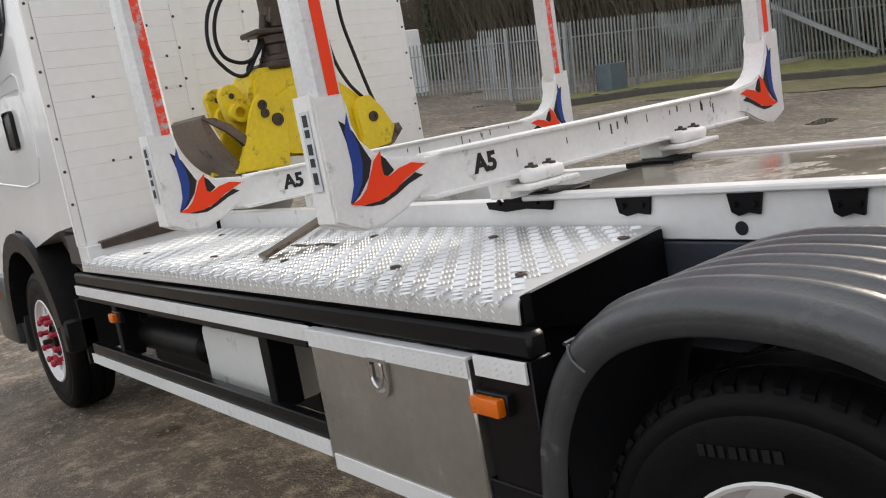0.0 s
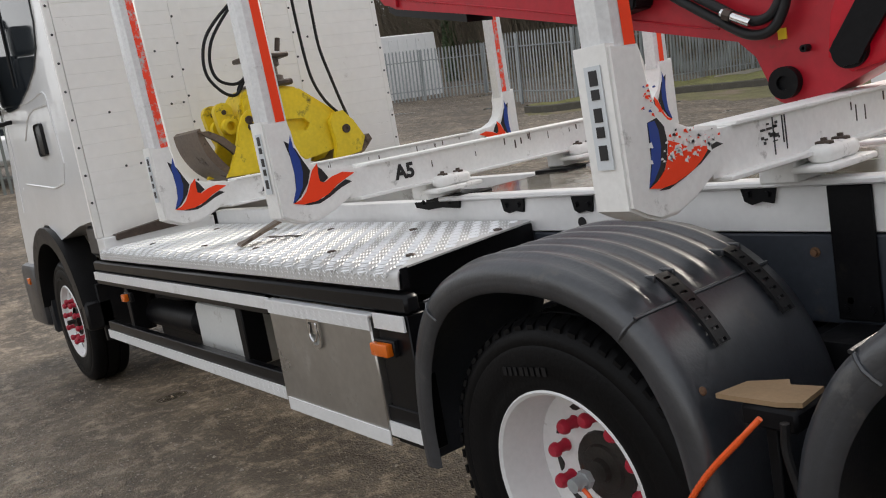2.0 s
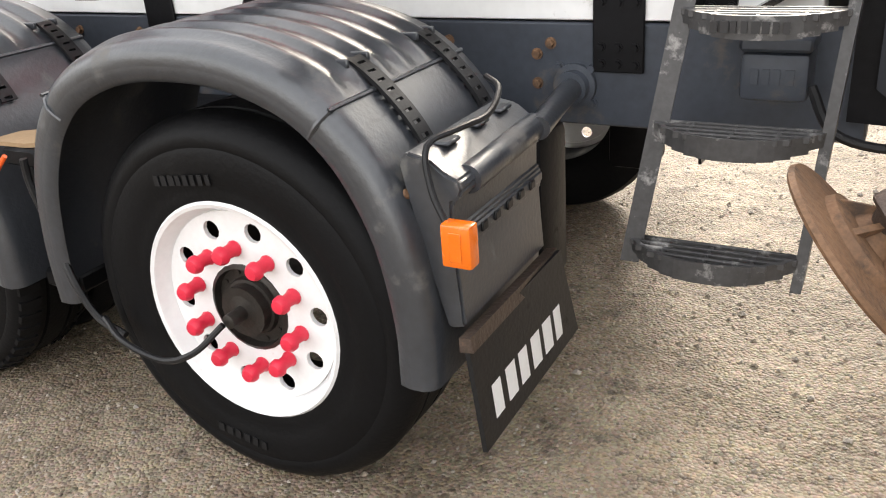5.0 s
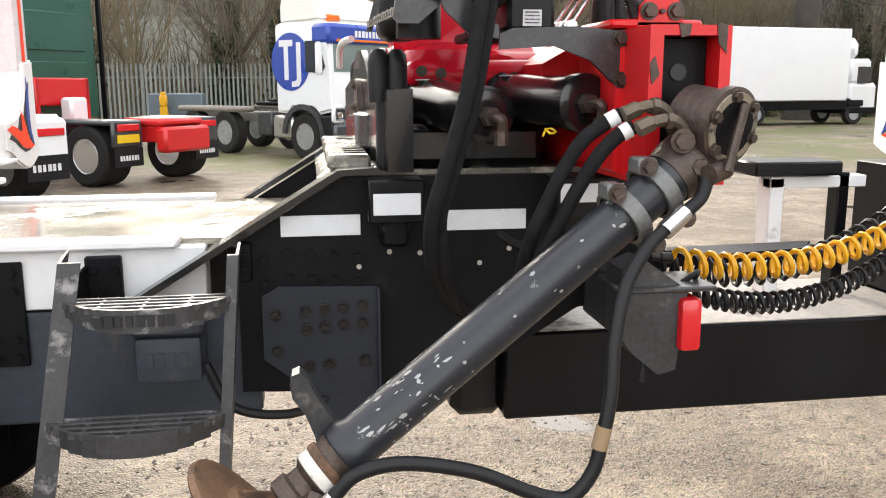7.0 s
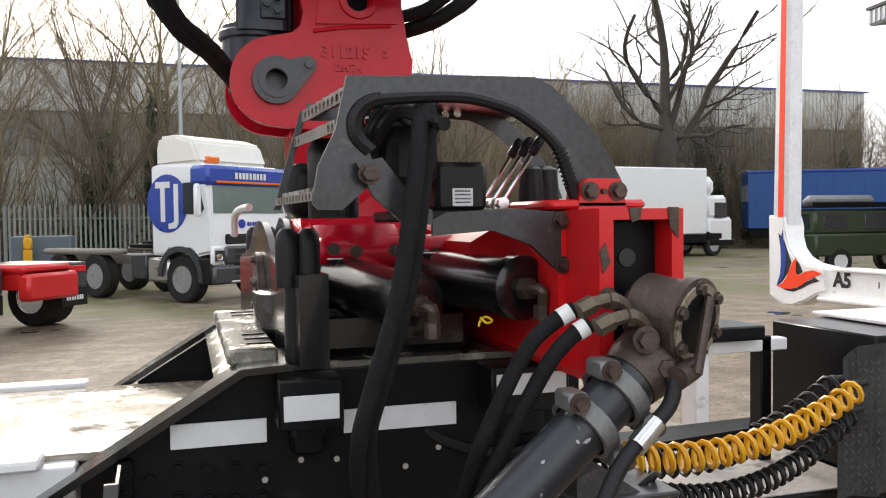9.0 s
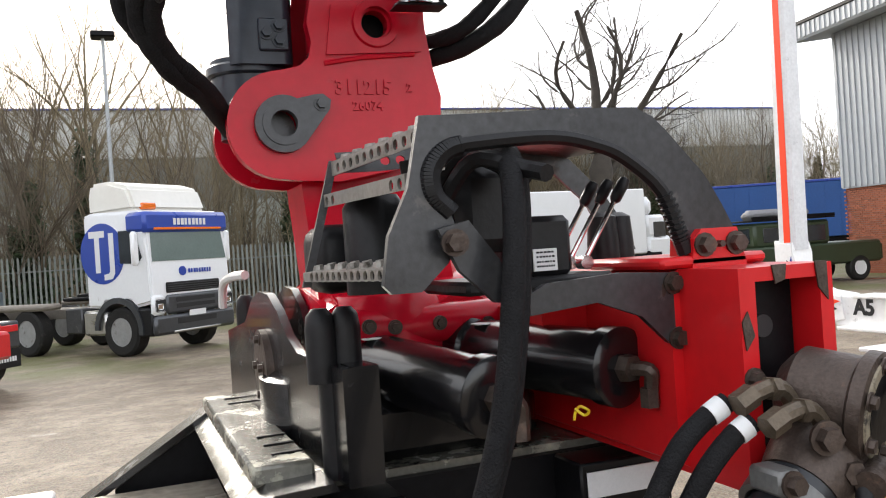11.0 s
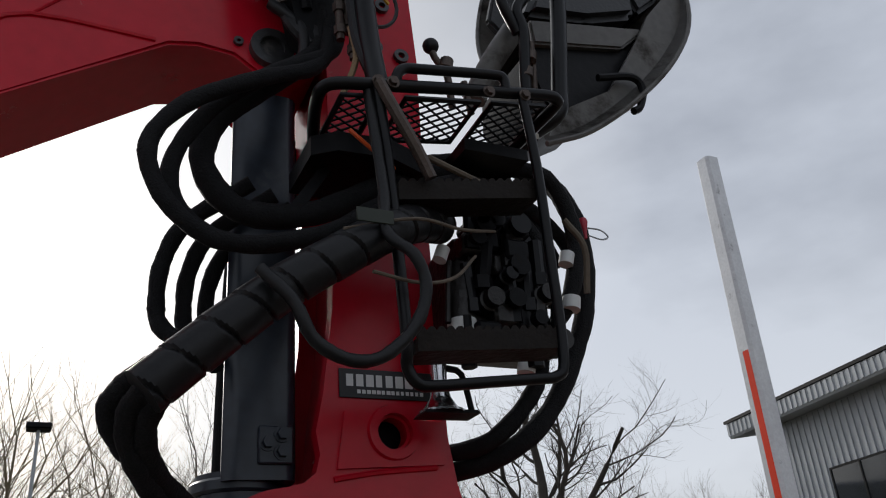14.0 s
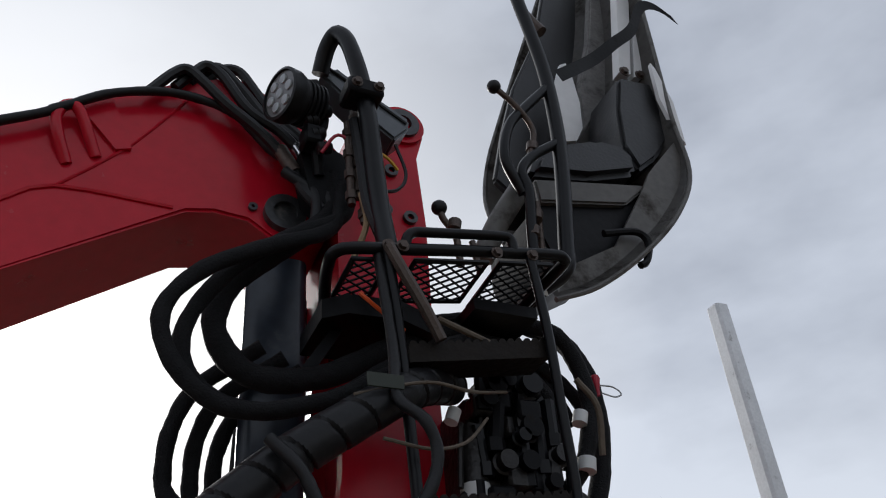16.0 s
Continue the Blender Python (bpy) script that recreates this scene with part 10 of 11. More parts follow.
for z0, z1, m in ((0, 5.2, M_WHS), (5.2, 7.5, M_WHSD), (7.52, 10.0, M_WHSP)):
    bm = B()
    box(bm, (-70, 46 + (0.0 if z0 > 6 else 0.15), z0), (47, 60, z1), 0)
    if z0 > 0:
        for q in range(390):
            x = -70 + q * 0.3
            box(bm, (x, 45.93 + (0 if z0 > 6 else 0.15), z0 + 0.05), (x + 0.12, 46.0 + (0 if z0 > 6 else 0.15), z1 - 0.05))
    part("wall", bm, m, wh, "ribbed cladding")
bm = B()
box(bm, (-70.2, 45.8, 10.0), (47.2, 60.2, 10.09), 0)
part("roof_edge", bm, M_TJBLUE, wh, "thin blue roof trim")

# Trees.
def limb(vs, fs, p, d, r, length, depth, rn, twig):
    n = 4 if r > 0.03 else 3
    segs = 4 if depth > 2 else 3
    prev = None
    for i in range(segs + 1):
        t = i / segs
        rr = r * (1 - 0.5 * t)
        u = d.orthogonal().normalized()
        w = d.cross(u)
        k = len(vs)
        vs.extend([tuple(p + rr * (math.cos(2 * math.pi * q / n) * u + math.sin(2 * math.pi * q / n) * w)) for q in range(n)])
        if prev is not None:
            for q in range(n):
                fs.append((prev + q, prev + (q + 1) % n, k + (q + 1) % n, k + q))
        prev = k
        if i < segs:
            if depth > 0 and i >= 1:
                for _ in range(2 if rn.random() < 0.65 else 1):
                    a = rn.uniform(0, 6.3)
                    out = (u * math.cos(a) + w * math.sin(a))
                    nd = (d * rn.uniform(0.55, 1.0) + out * rn.uniform(0.5, 0.95) + Vector((0, 0, twig))).normalized()
                    limb(vs, fs, p, nd, rr * rn.uniform(0.42, 0.62), length * rn.uniform(0.45, 0.72), depth - 1, rn, twig)
            p = p + d * (length / segs)
            d = (d + Vector((rn.uniform(-1, 1), rn.uniform(-1, 1), rn.uniform(-0.5, 0.9))) * 0.16).normalized()
    if depth > 0:
        for _ in range(2):
            nd = (d + Vector((rn.uniform(-1, 1), rn.uniform(-1, 1), rn.uniform(-0.2, 0.8))) * 0.5).normalized()
            limb(vs, fs, p, nd, r * 0.45, length * rn.uniform(0.5, 0.7), depth - 1, rn, twig)


def tree(seed, h, r, ivy=False, depth=4, twig=0.12, stems=1):
    rn = random.Random(seed)
    ob = thing("tree", "bare winter tree with fine twigs" + (" and an ivy-covered trunk" if ivy else ""), "tree", (0, 0, 0), group="trees behind the fence")
    vs, fs = [], []
    for s in range(stems):
        d = Vector((rn.uniform(-0.12, 0.12), rn.uniform(-0.1, 0.1), 1)).normalized()
        p = Vector((rn.uniform(-0.4, 0.4) * (stems > 1), rn.uniform(-0.3, 0.3) * (stems > 1), -0.3))
        limb(vs, fs, p, d, r * rn.uniform(0.8, 1), h * 0.55, depth, rn, twig)
    me = bpy.data.meshes.new("branches")
    me.from_pydata(vs, [], fs)
    me.materials.append(M_TWIG if stems > 1 else M_OAK if depth > 4 else M_BARK)
    o = new("crown", me)
    o.parent = ob
    bm = B()
    lathe(bm, [(r * 1.35, -0.3), (r * 1.05, 0.3), (r * 0.95, h * 0.2)], (0, 0, 0), (0, 0, 1), 9)
    part("trunk", bm, M_OAK if depth > 4 else M_BARK, ob)
    if ivy:
        vs, fs = [], []
        for q in range(2600):
            z = rn.uniform(0, h * 0.6) * rn.uniform(0.6, 1)
            a, rad = rn.uniform(0, 6.3), r + rn.uniform(0.02, 0.5) * (1 - z / (h * 0.75))
            c = Vector((rad * math.cos(a), rad * math.sin(a), z))
            k, s = len(vs), rn.uniform(0.07, 0.17)
            e1 = Vector((rn.uniform(-1, 1), rn.uniform(-1, 1), rn.uniform(-1, 1))).normalized()
            e2 = e1.orthogonal().normalized()
            vs.extend([tuple(c + e1 * s), tuple(c + e2 * s * 0.7), tuple(c - e1 * s), tuple(c - e2 * s * 0.7)])
            fs.append((k, k + 1, k + 2, k + 3))
        me = bpy.data.meshes.new("ivy")
        me.from_pydata(vs, [], fs)
        me.materials.append(M_IVY)
        o = new("ivy", me)
        o.parent = ob
        tagged(o, "dark green ivy leaves")
    return ob


protos = [tree(11, 9.5, 0.12, False, 4, 0.22, 2), tree(12, 10.5, 0.16, True, 4, 0.2), tree(13, 8.0, 0.09, False, 3, 0.26, 5), tree(14, 10.0, 0.14, False, 4, 0.2, 2), tree(15, 7.0, 0.07, False, 3, 0.3, 7), tree(16, 9.0, 0.13, True, 3, 0.2, 3)]
rn = random.Random(21)
for q in range(100):
    x = -46 + q * 1.02 + rn.uniform(-0.5, 0.5)
    y = rn.choice((31.6, 33.0, 35.0, 37.5)) + rn.uniform(-0.6, 0.6)
    if x > 15:
        y += 9.5
    pr = protos[rn.choice((0, 1, 1, 3, 5, 5, 2, 1))]
    k = rn.uniform(0.72, 1.08) * (0.85 if x > 24 else 1.25 if -12 < x < 6 else 1)
    z = (y - (31 if x < 15 else 40.5)) * 0.25 + (rise(x, y) if x < -5.5 else 0)
    if q >= len(protos) and -24 < x < 6 and q % 5 in (1, 3, 4):
        continue
    if q < len(protos):
        ob = protos[q]
        ob.matrix_basis = pose(x, y, z, 0, 0, rn.uniform(0, 360))
    else:
        ob = copy_thing(pr, pose(x, y, z, 0, 0, rn.uniform(0, 360)))
        ob.scale = (k, k, k)
# Ivy-clad trunks along the front of the wood.
IVY_TRUNKS = ((0.2, 1.0), (-0.3, 0.7), (5.1, 0.6), (29.2, 0.75), (-4.7, 0.9), (26.5, 0.6), (13.6, 0.8), (0.3, 1.0), (4.9, 0.8))
for x, k in IVY_TRUNKS:
    ob = copy_thing(protos[1], pose(x, 30.9 if x < 15 else 41.0, 0.1, 0, 0, 40 * k))
    ob.scale = (0.9 * k, 0.9 * k, 0.8 * k)
# The big oak that stands above the rest: a short thick bole and crooked, spreading limbs.
def crooked(vs, fs, p, d, r, length, depth, rn):
    n, segs, prev = (7 if r > 0.12 else 4 if r > 0.03 else 3), (8 if depth > 2 else 6 if depth > 0 else 4), None
    bend = Vector((rn.uniform(-1, 1), rn.uniform(-0.6, 0.6), 0))
    for i in range(segs + 1):
        rr = r * (1 - 0.62 * i / segs)
        u = d.orthogonal().normalized()
        w = d.cross(u)
        k = len(vs)
        vs.extend([tuple(p + rr * (math.cos(2 * math.pi * q / n) * u + math.sin(2 * math.pi * q / n) * w)) for q in range(n)])
        if prev is not None:
            for q in range(n):
                fs.append((prev + q, prev + (q + 1) % n, k + (q + 1) % n, k + q))
        prev = k
        if i == segs:
            break
        if depth > 0 and i >= 2:
            for _ in range(2 if depth < 3 else 1):
                a = rn.uniform(0, 6.3)
                nd = (d * rn.uniform(0.3, 0.8) + (u * math.cos(a) + w * math.sin(a)) * rn.uniform(0.6, 1.0) + Vector((0, 0, 0.22))).normalized()
                crooked(vs, fs, p, nd, rr * rn.uniform(0.36, 0.56), length * rn.uniform(0.38, 0.62), depth - 1, rn)
        p = p + d * (length / segs)
        if rn.random() < 0.45:
            bend = Vector((rn.uniform(-1, 1), rn.uniform(-0.7, 0.7), rn.uniform(-0.5, 0.9)))
        d = (d + bend * 0.40 + Vector((0, 0, 0.05))).normalized()


oak = thing("oak_tree", "large bare oak with crooked spreading limbs", "tree", (0, 0, 0), group="trees behind the fence")
orn = random.Random(5)
vs, fs = [], []
for d, r, ln, z in ((Vector((-0.06, 0, 1)), 0.36, 8.8, 5.0), (Vector((0.72, 0.1, 0.80)), 0.25, 8.8, 4.4), (Vector((-1.0, -0.1, 0.10)), 0.17, 5.6, 6.0), (Vector((1.0, -0.1, 0.02)), 0.15, 5.4, 5.6), (Vector((-0.75, 0.2, 0.85)), 0.20, 6.4, 6.6), (Vector((0.30, -0.2, 1)), 0.20, 7.0, 5.6)):
    crooked(vs, fs, Vector((0, 0, z)), d.normalized(), r, ln, 3, orn)
me = bpy.data.meshes.new("crown")
me.from_pydata(vs, [], fs)
me.materials.append(M_OAK)
me.polygons.foreach_set("use_smooth", [True] * len(me.polygons))
o = new("crown", me)
o.parent = oak
bm = B()
lathe(bm, [(0.95, -0.3), (0.72, 0.4), (0.62, 1.6), (0.56, 3.2), (0.55, 4.4), (0.62, 5.0), (0.40, 5.8)], (0, 0, 0), (0, 0, 1), 14)
for v in bm.verts:
    v.co.x += 0.10 * math.sin(v.co.z * 1.1) + 0.04 * math.sin(v.co.y * 9 + v.co.z * 3)
part("trunk", bm, M_OAK, oak)
oak.matrix_basis = pose(26.6, 37.5, 0.3, 0, 0, 0)
# Undergrowth along the foot of the bank.
vs, fs = [], []
for q in range(6000):
    x, y = rn.uniform(-48, 48), 30.6 + abs(rn.gauss(0, 2.6))
    z0 = (y - 30.6) * 0.3
    if x > 15:
        y += 10.2
    z0 += (rise(x, y) if x < -5.5 else 0)
    hgt = rn.uniform(0.7, 3.0) * rn.uniform(0.5, 1)
    lx, ly, k, w = rn.gauss(0, 0.5), rn.gauss(0, 0.4), len(vs), rn.uniform(0.012, 0.035)
    vs += [(x - w, y, z0), (x + w, y, z0), (x + lx + w * 0.3, y + ly, z0 + hgt), (x + lx - w * 0.3, y + ly, z0 + hgt)]
    fs.append((k, k + 1, k + 2, k + 3))
me = bpy.data.meshes.new("undergrowth")
me.from_pydata(vs, [], fs)
me.materials.append(M_SCRUB)
tagged(new("undergrowth", me), "thicket of dry brown stems along the bank", "undergrowth", kind="stuff")
vs, fs = [], []
for q in range(9000):
    cx = -40 + 14 * (q % 6) + rn.gauss(0, 2.4)
    y = 30.9 + abs(rn.gauss(0, 1.5))
    if cx > 15:
        y += 10.2
    z = abs(rn.gauss(0.6, 0.8)) + (rise(cx, y) if cx < -5.5 else 0)
    k, s = len(vs), rn.uniform(0.05, 0.13)
    e1 = Vector((rn.uniform(-1, 1), rn.uniform(-1, 1), rn.uniform(-1, 1))).normalized()
    e2 = e1.orthogonal().normalized()
    c = Vector((cx, y, z))
    vs.extend([tuple(c + e1 * s), tuple(c + e2 * s * 0.7), tuple(c - e1 * s), tuple(c - e2 * s * 0.7)])
    fs.append((k, k + 1, k + 2, k + 3))
me = bpy.data.meshes.new("brambles")
me.from_pydata(vs, [], fs)
me.materials.append(M_IVY)
tagged(new("brambles", me), "dark green bramble patches by the fence", "brambles", kind="stuff")

# Dense thicket of saplings that hides the foot of the warehouse and closes the far end of the yard.
def thicket(name, seed, count, xr, hr, material, label, twigs):
    rn = random.Random(seed)
    vs, fs = [], []
    def stem(p, d, ln, r):
        q = p + d * ln
        u = Vector((d.z, 0.3, -d.x)).normalized()
        w = d.cross(u)
        k = len(vs)
        for c, rr in ((p, r), (q, r * 0.3)):
            vs.extend([tuple(c + rr * (math.cos(a) * u + math.sin(a) * w)) for a in (0, 2.09, 4.19)])
        fs.extend([(k, k + 1, k + 4, k + 3), (k + 1, k + 2, k + 5, k + 4), (k + 2, k, k + 3, k + 5)])
    for q in range(count):
        x, y = rn.uniform(*xr), 31.0 + abs(rn.gauss(0, 3.4))
        z = (y - 30.6) * 0.26
        if x > 15:
            y = min(y + 10.2, 45.6)
        z += rise(x, y) if x < -5.5 else 0
        h = rn.uniform(*hr) * rn.uniform(0.7, 1.0) * (0.75 + 0.5 * noise.noise(Vector((x * 0.16, y * 0.2, seed))) + 0.25)
        if noise.noise(Vector((x * 0.35, y * 0.3, seed + 4))) < (0.08 if -12 < x < 6 else -0.28):
            continue
        d = Vector((rn.gauss(0, 0.20), rn.gauss(0, 0.14), 1)).normalized()
        p = Vector((x, y, z - 0.1))
        stem(p, d, h, rn.uniform(0.016, 0.045))
        for _ in range(twigs):
            t = rn.uniform(0.25, 0.95)
            stem(p + d * h * t, (d + Vector((rn.uniform(-1, 1), rn.uniform(-1, 1), rn.uniform(-0.1, 0.5)))).normalized(), h * rn.uniform(0.12, 0.30), rn.uniform(0.008, 0.016))
    me = bpy.data.meshes.new(name)
    me.from_pydata(vs, [], fs)
    me.materials.append(material)
    return tagged(new(name, me), label, "thicket", kind="stuff")


M_SAPD = mat("dark_sapling_bark", (0.105, 0.086, 0.062), 0.95, 0, 0.4, 0.6)
thicket("sapling_thicket", 51, 2000, (-14, 47), (1.2, 4.0), M_SAPD, "dense dark brown saplings before the warehouse", 6)
thicket("pale_saplings", 52, 1500, (-14, 47), (2.0, 6.6), M_TWIG, "taller pale brown saplings before the warehouse", 9)
thicket("far_wood", 53, 4200, (-62, -12), (5.0, 11.0), M_SAPD, "dark bare wood closing the far end of the yard", 7)

# Street lamp.
sl = thing("street_lamp", "tall grey steel street lamp by the fence", "street lamp", (2.84, 26.5, 0))
bm = B()
cyl(bm, (2.84, 26.5, 0), (2.84, 26.5, 1.2), 0.11, n=12)
cyl(bm, (2.84, 26.5, 1.2), (2.84, 26.5, 8.75), 0.075, 0.05, n=12)
part("pole", bm, M_GALV, sl)
bm = B()
box(bm, (2.50, 26.2, 8.72), (3.18, 26.8, 8.90), 0.04)
part("lamp_head", bm, M_BLKDULL, sl, "dark rectangular lamp head")
bm = B()
box(bm, (-1.45, 23.4, 0), (0.0, 24.3, 1.45), 0.03)
whole("electric_cabinet", bm, M_BLUEPIPE, "blue-grey electrical cabinet by the fence", "cabinet", at=(-0.7, 23.8, 0))
bm = B()
box(bm, (-1.1, 23.1, 1.1), (-0.9, 23.3, 1.42), 0.04)
box(bm, (-1.06, 23.12, 1.40), (-0.94, 23.28, 1.5), 0.02)
box(bm, (-1.1, 23.1, 0), (-0.9, 23.3, 1.1), 0.01)
whole("yellow_jerrycan", bm, M_HOSEYE, "yellow container on a stand before the cabinet", "container", at=(-1.0, 23.2, 0))


M_DUSTY = mat("dusty_tyre_rubber", (0.022, 0.021, 0.020), 0.75, 0, 0.3, 6, 0.1, 40, ((0.06, 0.054, 0.047), 0.35, 5), spec=0.2)
M_FARRIM = mat("dull_steel_rim", (0.30, 0.30, 0.295), 0.5, 0.3, 0.2, 8, 0, 20, ((0.10, 0.085, 0.07), 0.35, 7))
def far_wheel(ob, x, y, z, r, w, n=20, axis=(0, 1, 0), rim=None):
    bm = B()
    lathe(bm, [(r * 0.58, 0.0), (r * 0.9, -0.01), (r, 0.03), (r, w - 0.03), (r * 0.9, w), (r * 0.58, w)], (x, y, z), axis, n, closed=True)
    t = part("wheel", bm, M_DUSTY, ob)
    bm = B()
    lathe(bm, [(r * 0.60, 0.015), (r * 0.57, 0.0), (r * 0.545, 0.03), (r * 0.51, 0.10), (r * 0.36, 0.125), (r * 0.31, 0.09), (r * 0.21, 0.085), (r * 0.18, 0.035), (r * 0.05, 0.03)], (x, y, z), axis, n)
    part("rim", bm, rim or M_FARRIM, t)


# White and blue tractor unit, facing the yard.
tj = thing("tractor_unit", "white tractor unit with a blue disc on the cab side", "lorry", (2.6, 20.2, 0))
def tjp(u, v):
    """Places along the unit (u forward) and across it (v away), set at a slight turn."""
    c, s = math.cos(radians(-48)), math.sin(radians(-48))
    return (2.95 + u * c - v * s, 18.2 + u * s + v * c)
def tbox(bm, u0, u1, v0, v1, z0, z1, bev=0.0):
    c = B()
    box(c, (u0, v0, z0), (u1, v1, z1), bev)
    m = Matrix.Translation((2.95, 18.2, 0)) @ Matrix.Rotation(radians(-48), 4, "Z")
    bmesh.ops.transform(c, matrix=m, verts=c.verts)
    me = bpy.data.meshes.new("t")
    c.to_mesh(me)
    c.free()
    bm.from_mesh(me)
    bpy.data.meshes.remove(me)
TM = Matrix.Translation((2.95, 18.2, 0)) @ Matrix.Rotation(radians(-48), 4, "Z")
bm = B()
prism(bm, [(-1.15, 1.05), (-1.15, 3.0), (-0.9, 3.05), (0.80, 3.02), (1.02, 2.85), (1.16, 1.95), (1.20, 1.1), (0.62, 1.02), (0.45, 1.16), (-0.45, 1.16), (-0.62, 1.02)], "xz", 0.0, 2.4)
bmesh.ops.bevel(bm, geom=[e for e in bm.edges if abs(e.verts[0].co.y - e.verts[1].co.y) < 1e-4], offset=0.06, segments=2, affect="EDGES")
bmesh.ops.transform(bm, matrix=TM, verts=bm.verts)
tcab = part("cab", bm, M_CAB, tj, "white cab")
bm = B()
prism(bm, [(-1.10, 3.0), (-1.10, 3.42), (-1.0, 3.68), (-0.3, 3.70), (0.35, 3.55), (0.62, 3.04)], "xz", 0.12, 2.28)
bmesh.ops.bevel(bm, geom=bm.edges[:], offset=0.08, segments=2, affect="EDGES")
bmesh.ops.transform(bm, matrix=TM, verts=bm.verts)
part("roof_deflector", bm, mat("cream_white_deflector", (0.72, 0.70, 0.64), 0.35, 0, 0.05, 1), tcab, "cream-white roof deflector")
bm = B()
tbox(bm, 0.45, 1.17, -0.06, 2.46, 2.55, 2.98, 0.08)
part("sun_visor", bm, M_TJBLUE, tcab, "blue visor panel")
bm = B()
tbox(bm, 1.10, 1.185, 0.2, 2.2, 2.60, 2.65, 0.005)
part("orange_line", bm, M_LENS, tcab)
bm = B()
prism(bm, circle2(-0.62, 2.18, 0.64, 32), "xz", -0.012, 0.0)
bmesh.ops.transform(bm, matrix=TM, verts=bm.verts)
disc = part("side_disc", bm, M_TJBLUE, tcab, "round blue emblem")
bm = B()
for r0 in (((-0.98, 2.52), (-0.98, 2.66), (-0.52, 2.66), (-0.52, 2.52)), ((-0.82, 1.78), (-0.82, 2.52), (-0.68, 2.52), (-0.68, 1.78)), ((-0.40, 1.80), (-0.40, 2.60), (-0.26, 2.60), (-0.26, 1.76), (-0.34, 1.64), (-0.58, 1.62), (-0.58, 1.74), (-0.44, 1.76))):
    prism(bm, r0, "xz", -0.018, -0.0125)
bmesh.ops.transform(bm, matrix=TM, verts=bm.verts)
part("emblem_bar", bm, M_PARTW, disc, "white bars of the emblem")
bm = B()
prism(bm, [(0.16, 1.95), (0.16, 2.62), (0.72, 2.62), (0.95, 2.05), (0.80, 1.92)], "xz", -0.014, 0.0)
tbox(bm, 0, 0.001, 0, 0.001, 2, 2.001)
bmesh.ops.transform(bm, matrix=TM, verts=[v for v in bm.verts if v.co.y < 5])
part("side_window", bm, M_GLASS, tcab)
bm = B()
g0 = [(1.165, 0.10, 1.95), (1.165, 2.30, 1.95), (1.075, 2.25, 2.56), (1.075, 0.15, 2.56)]
lo = [bm.verts.new(v) for v in g0]
hi = [bm.verts.new((x + 0.012, y, z)) for x, y, z in g0]
bm.faces.new(hi), bm.faces.new(lo), bridge(bm, lo, hi)
bmesh.ops.transform(bm, matrix=TM, verts=bm.verts)
part("windscreen", bm, M_GLASSG, tcab, "windscreen with a greenish tint")
bm = B()
tbox(bm, 1.185, 1.225, 0.40, 2.00, 1.28, 1.50, 0.02)
gr = part("grille", bm, M_PLASTIC, tcab, "black upper grille")
for q in range(4):
    bm = B()
    tbox(bm, 1.222, 1.235, 0.45, 1.95, 1.31 + 0.045 * q, 1.325 + 0.045 * q, 0.003)
    part("slat", bm, M_GUARD, gr)
bm = B()
tbox(bm, 1.16, 1.27, 0.36, 2.04, 0.84, 1.24, 0.05)
tbox(bm, 1.12, 1.29, 0.0, 2.40, 0.42, 0.82, 0.06)
lw = part("bumper", bm, M_FENDER, tcab, "grey moulded bumper and lower grille")
for q in range(2):
    bm = B()
    tbox(bm, 1.268, 1.278, 0.62, 1.78, 0.95 + 0.13 * q, 1.04 + 0.13 * q, 0.004)
    part("air_intake", bm, M_BLKDEC, lw, "dark air intake")
bm = B()
tbox(bm, 1.285, 1.297, 0.62, 1.78, 0.62, 0.74, 0.004)
part("air_intake", bm, M_BLKDEC, lw, "dark air intake")
bm = B()
tbox(bm, 1.20, 1.31, 0.5, 1.9, 0.44, 0.49, 0.02)
part("bumper_lip", bm, M_STAIN, lw, "bright lower lip")
for v0, v1 in ((-0.26, -0.08), (2.48, 2.66)):
    bm = B()
    tbox(bm, 0.86, 1.0, v0, v1, 1.88, 2.58, 0.05)
    part("wing_mirror", bm, M_CAB, tcab, "white mirror housing")
bm = B()
tbox(bm, 0.62, 1.18, -0.01, 0.2, 0.42, 1.0, 0.04)
part("cab_step", bm, M_PLASTIC, tcab, "black cab steps")
bm = B()
bars(bm, TM @ Vector((1.176, 0.75, 2.70)), TM.to_3x3() @ Vector((0, 1, 0)), (0, 0, 1), TM.to_3x3() @ Vector((1, 0, 0)), 1.0, 0.14, 9, 61, 0.004)
part("visor_lettering", bm, M_PARTW, tcab, "white bars of lettering")
bm = B()
cyl(bm, TM @ Vector((1.17, 0.92, 1.72)), TM @ Vector((1.20, 0.92, 1.72)), 0.10, n=20)
part("front_emblem", bm, M_TJBLUE, tcab, "small round blue emblem")
bm = B()
bars(bm, TM @ Vector((1.195, 1.08, 1.67)), TM.to_3x3() @ Vector((0, 1, 0)), (0, 0, 1), TM.to_3x3() @ Vector((1, 0, 0)), 0.72, 0.09, 9, 62, 0.004)
part("front_lettering", bm, M_TJBLUE, tcab, "blue bars of lettering")
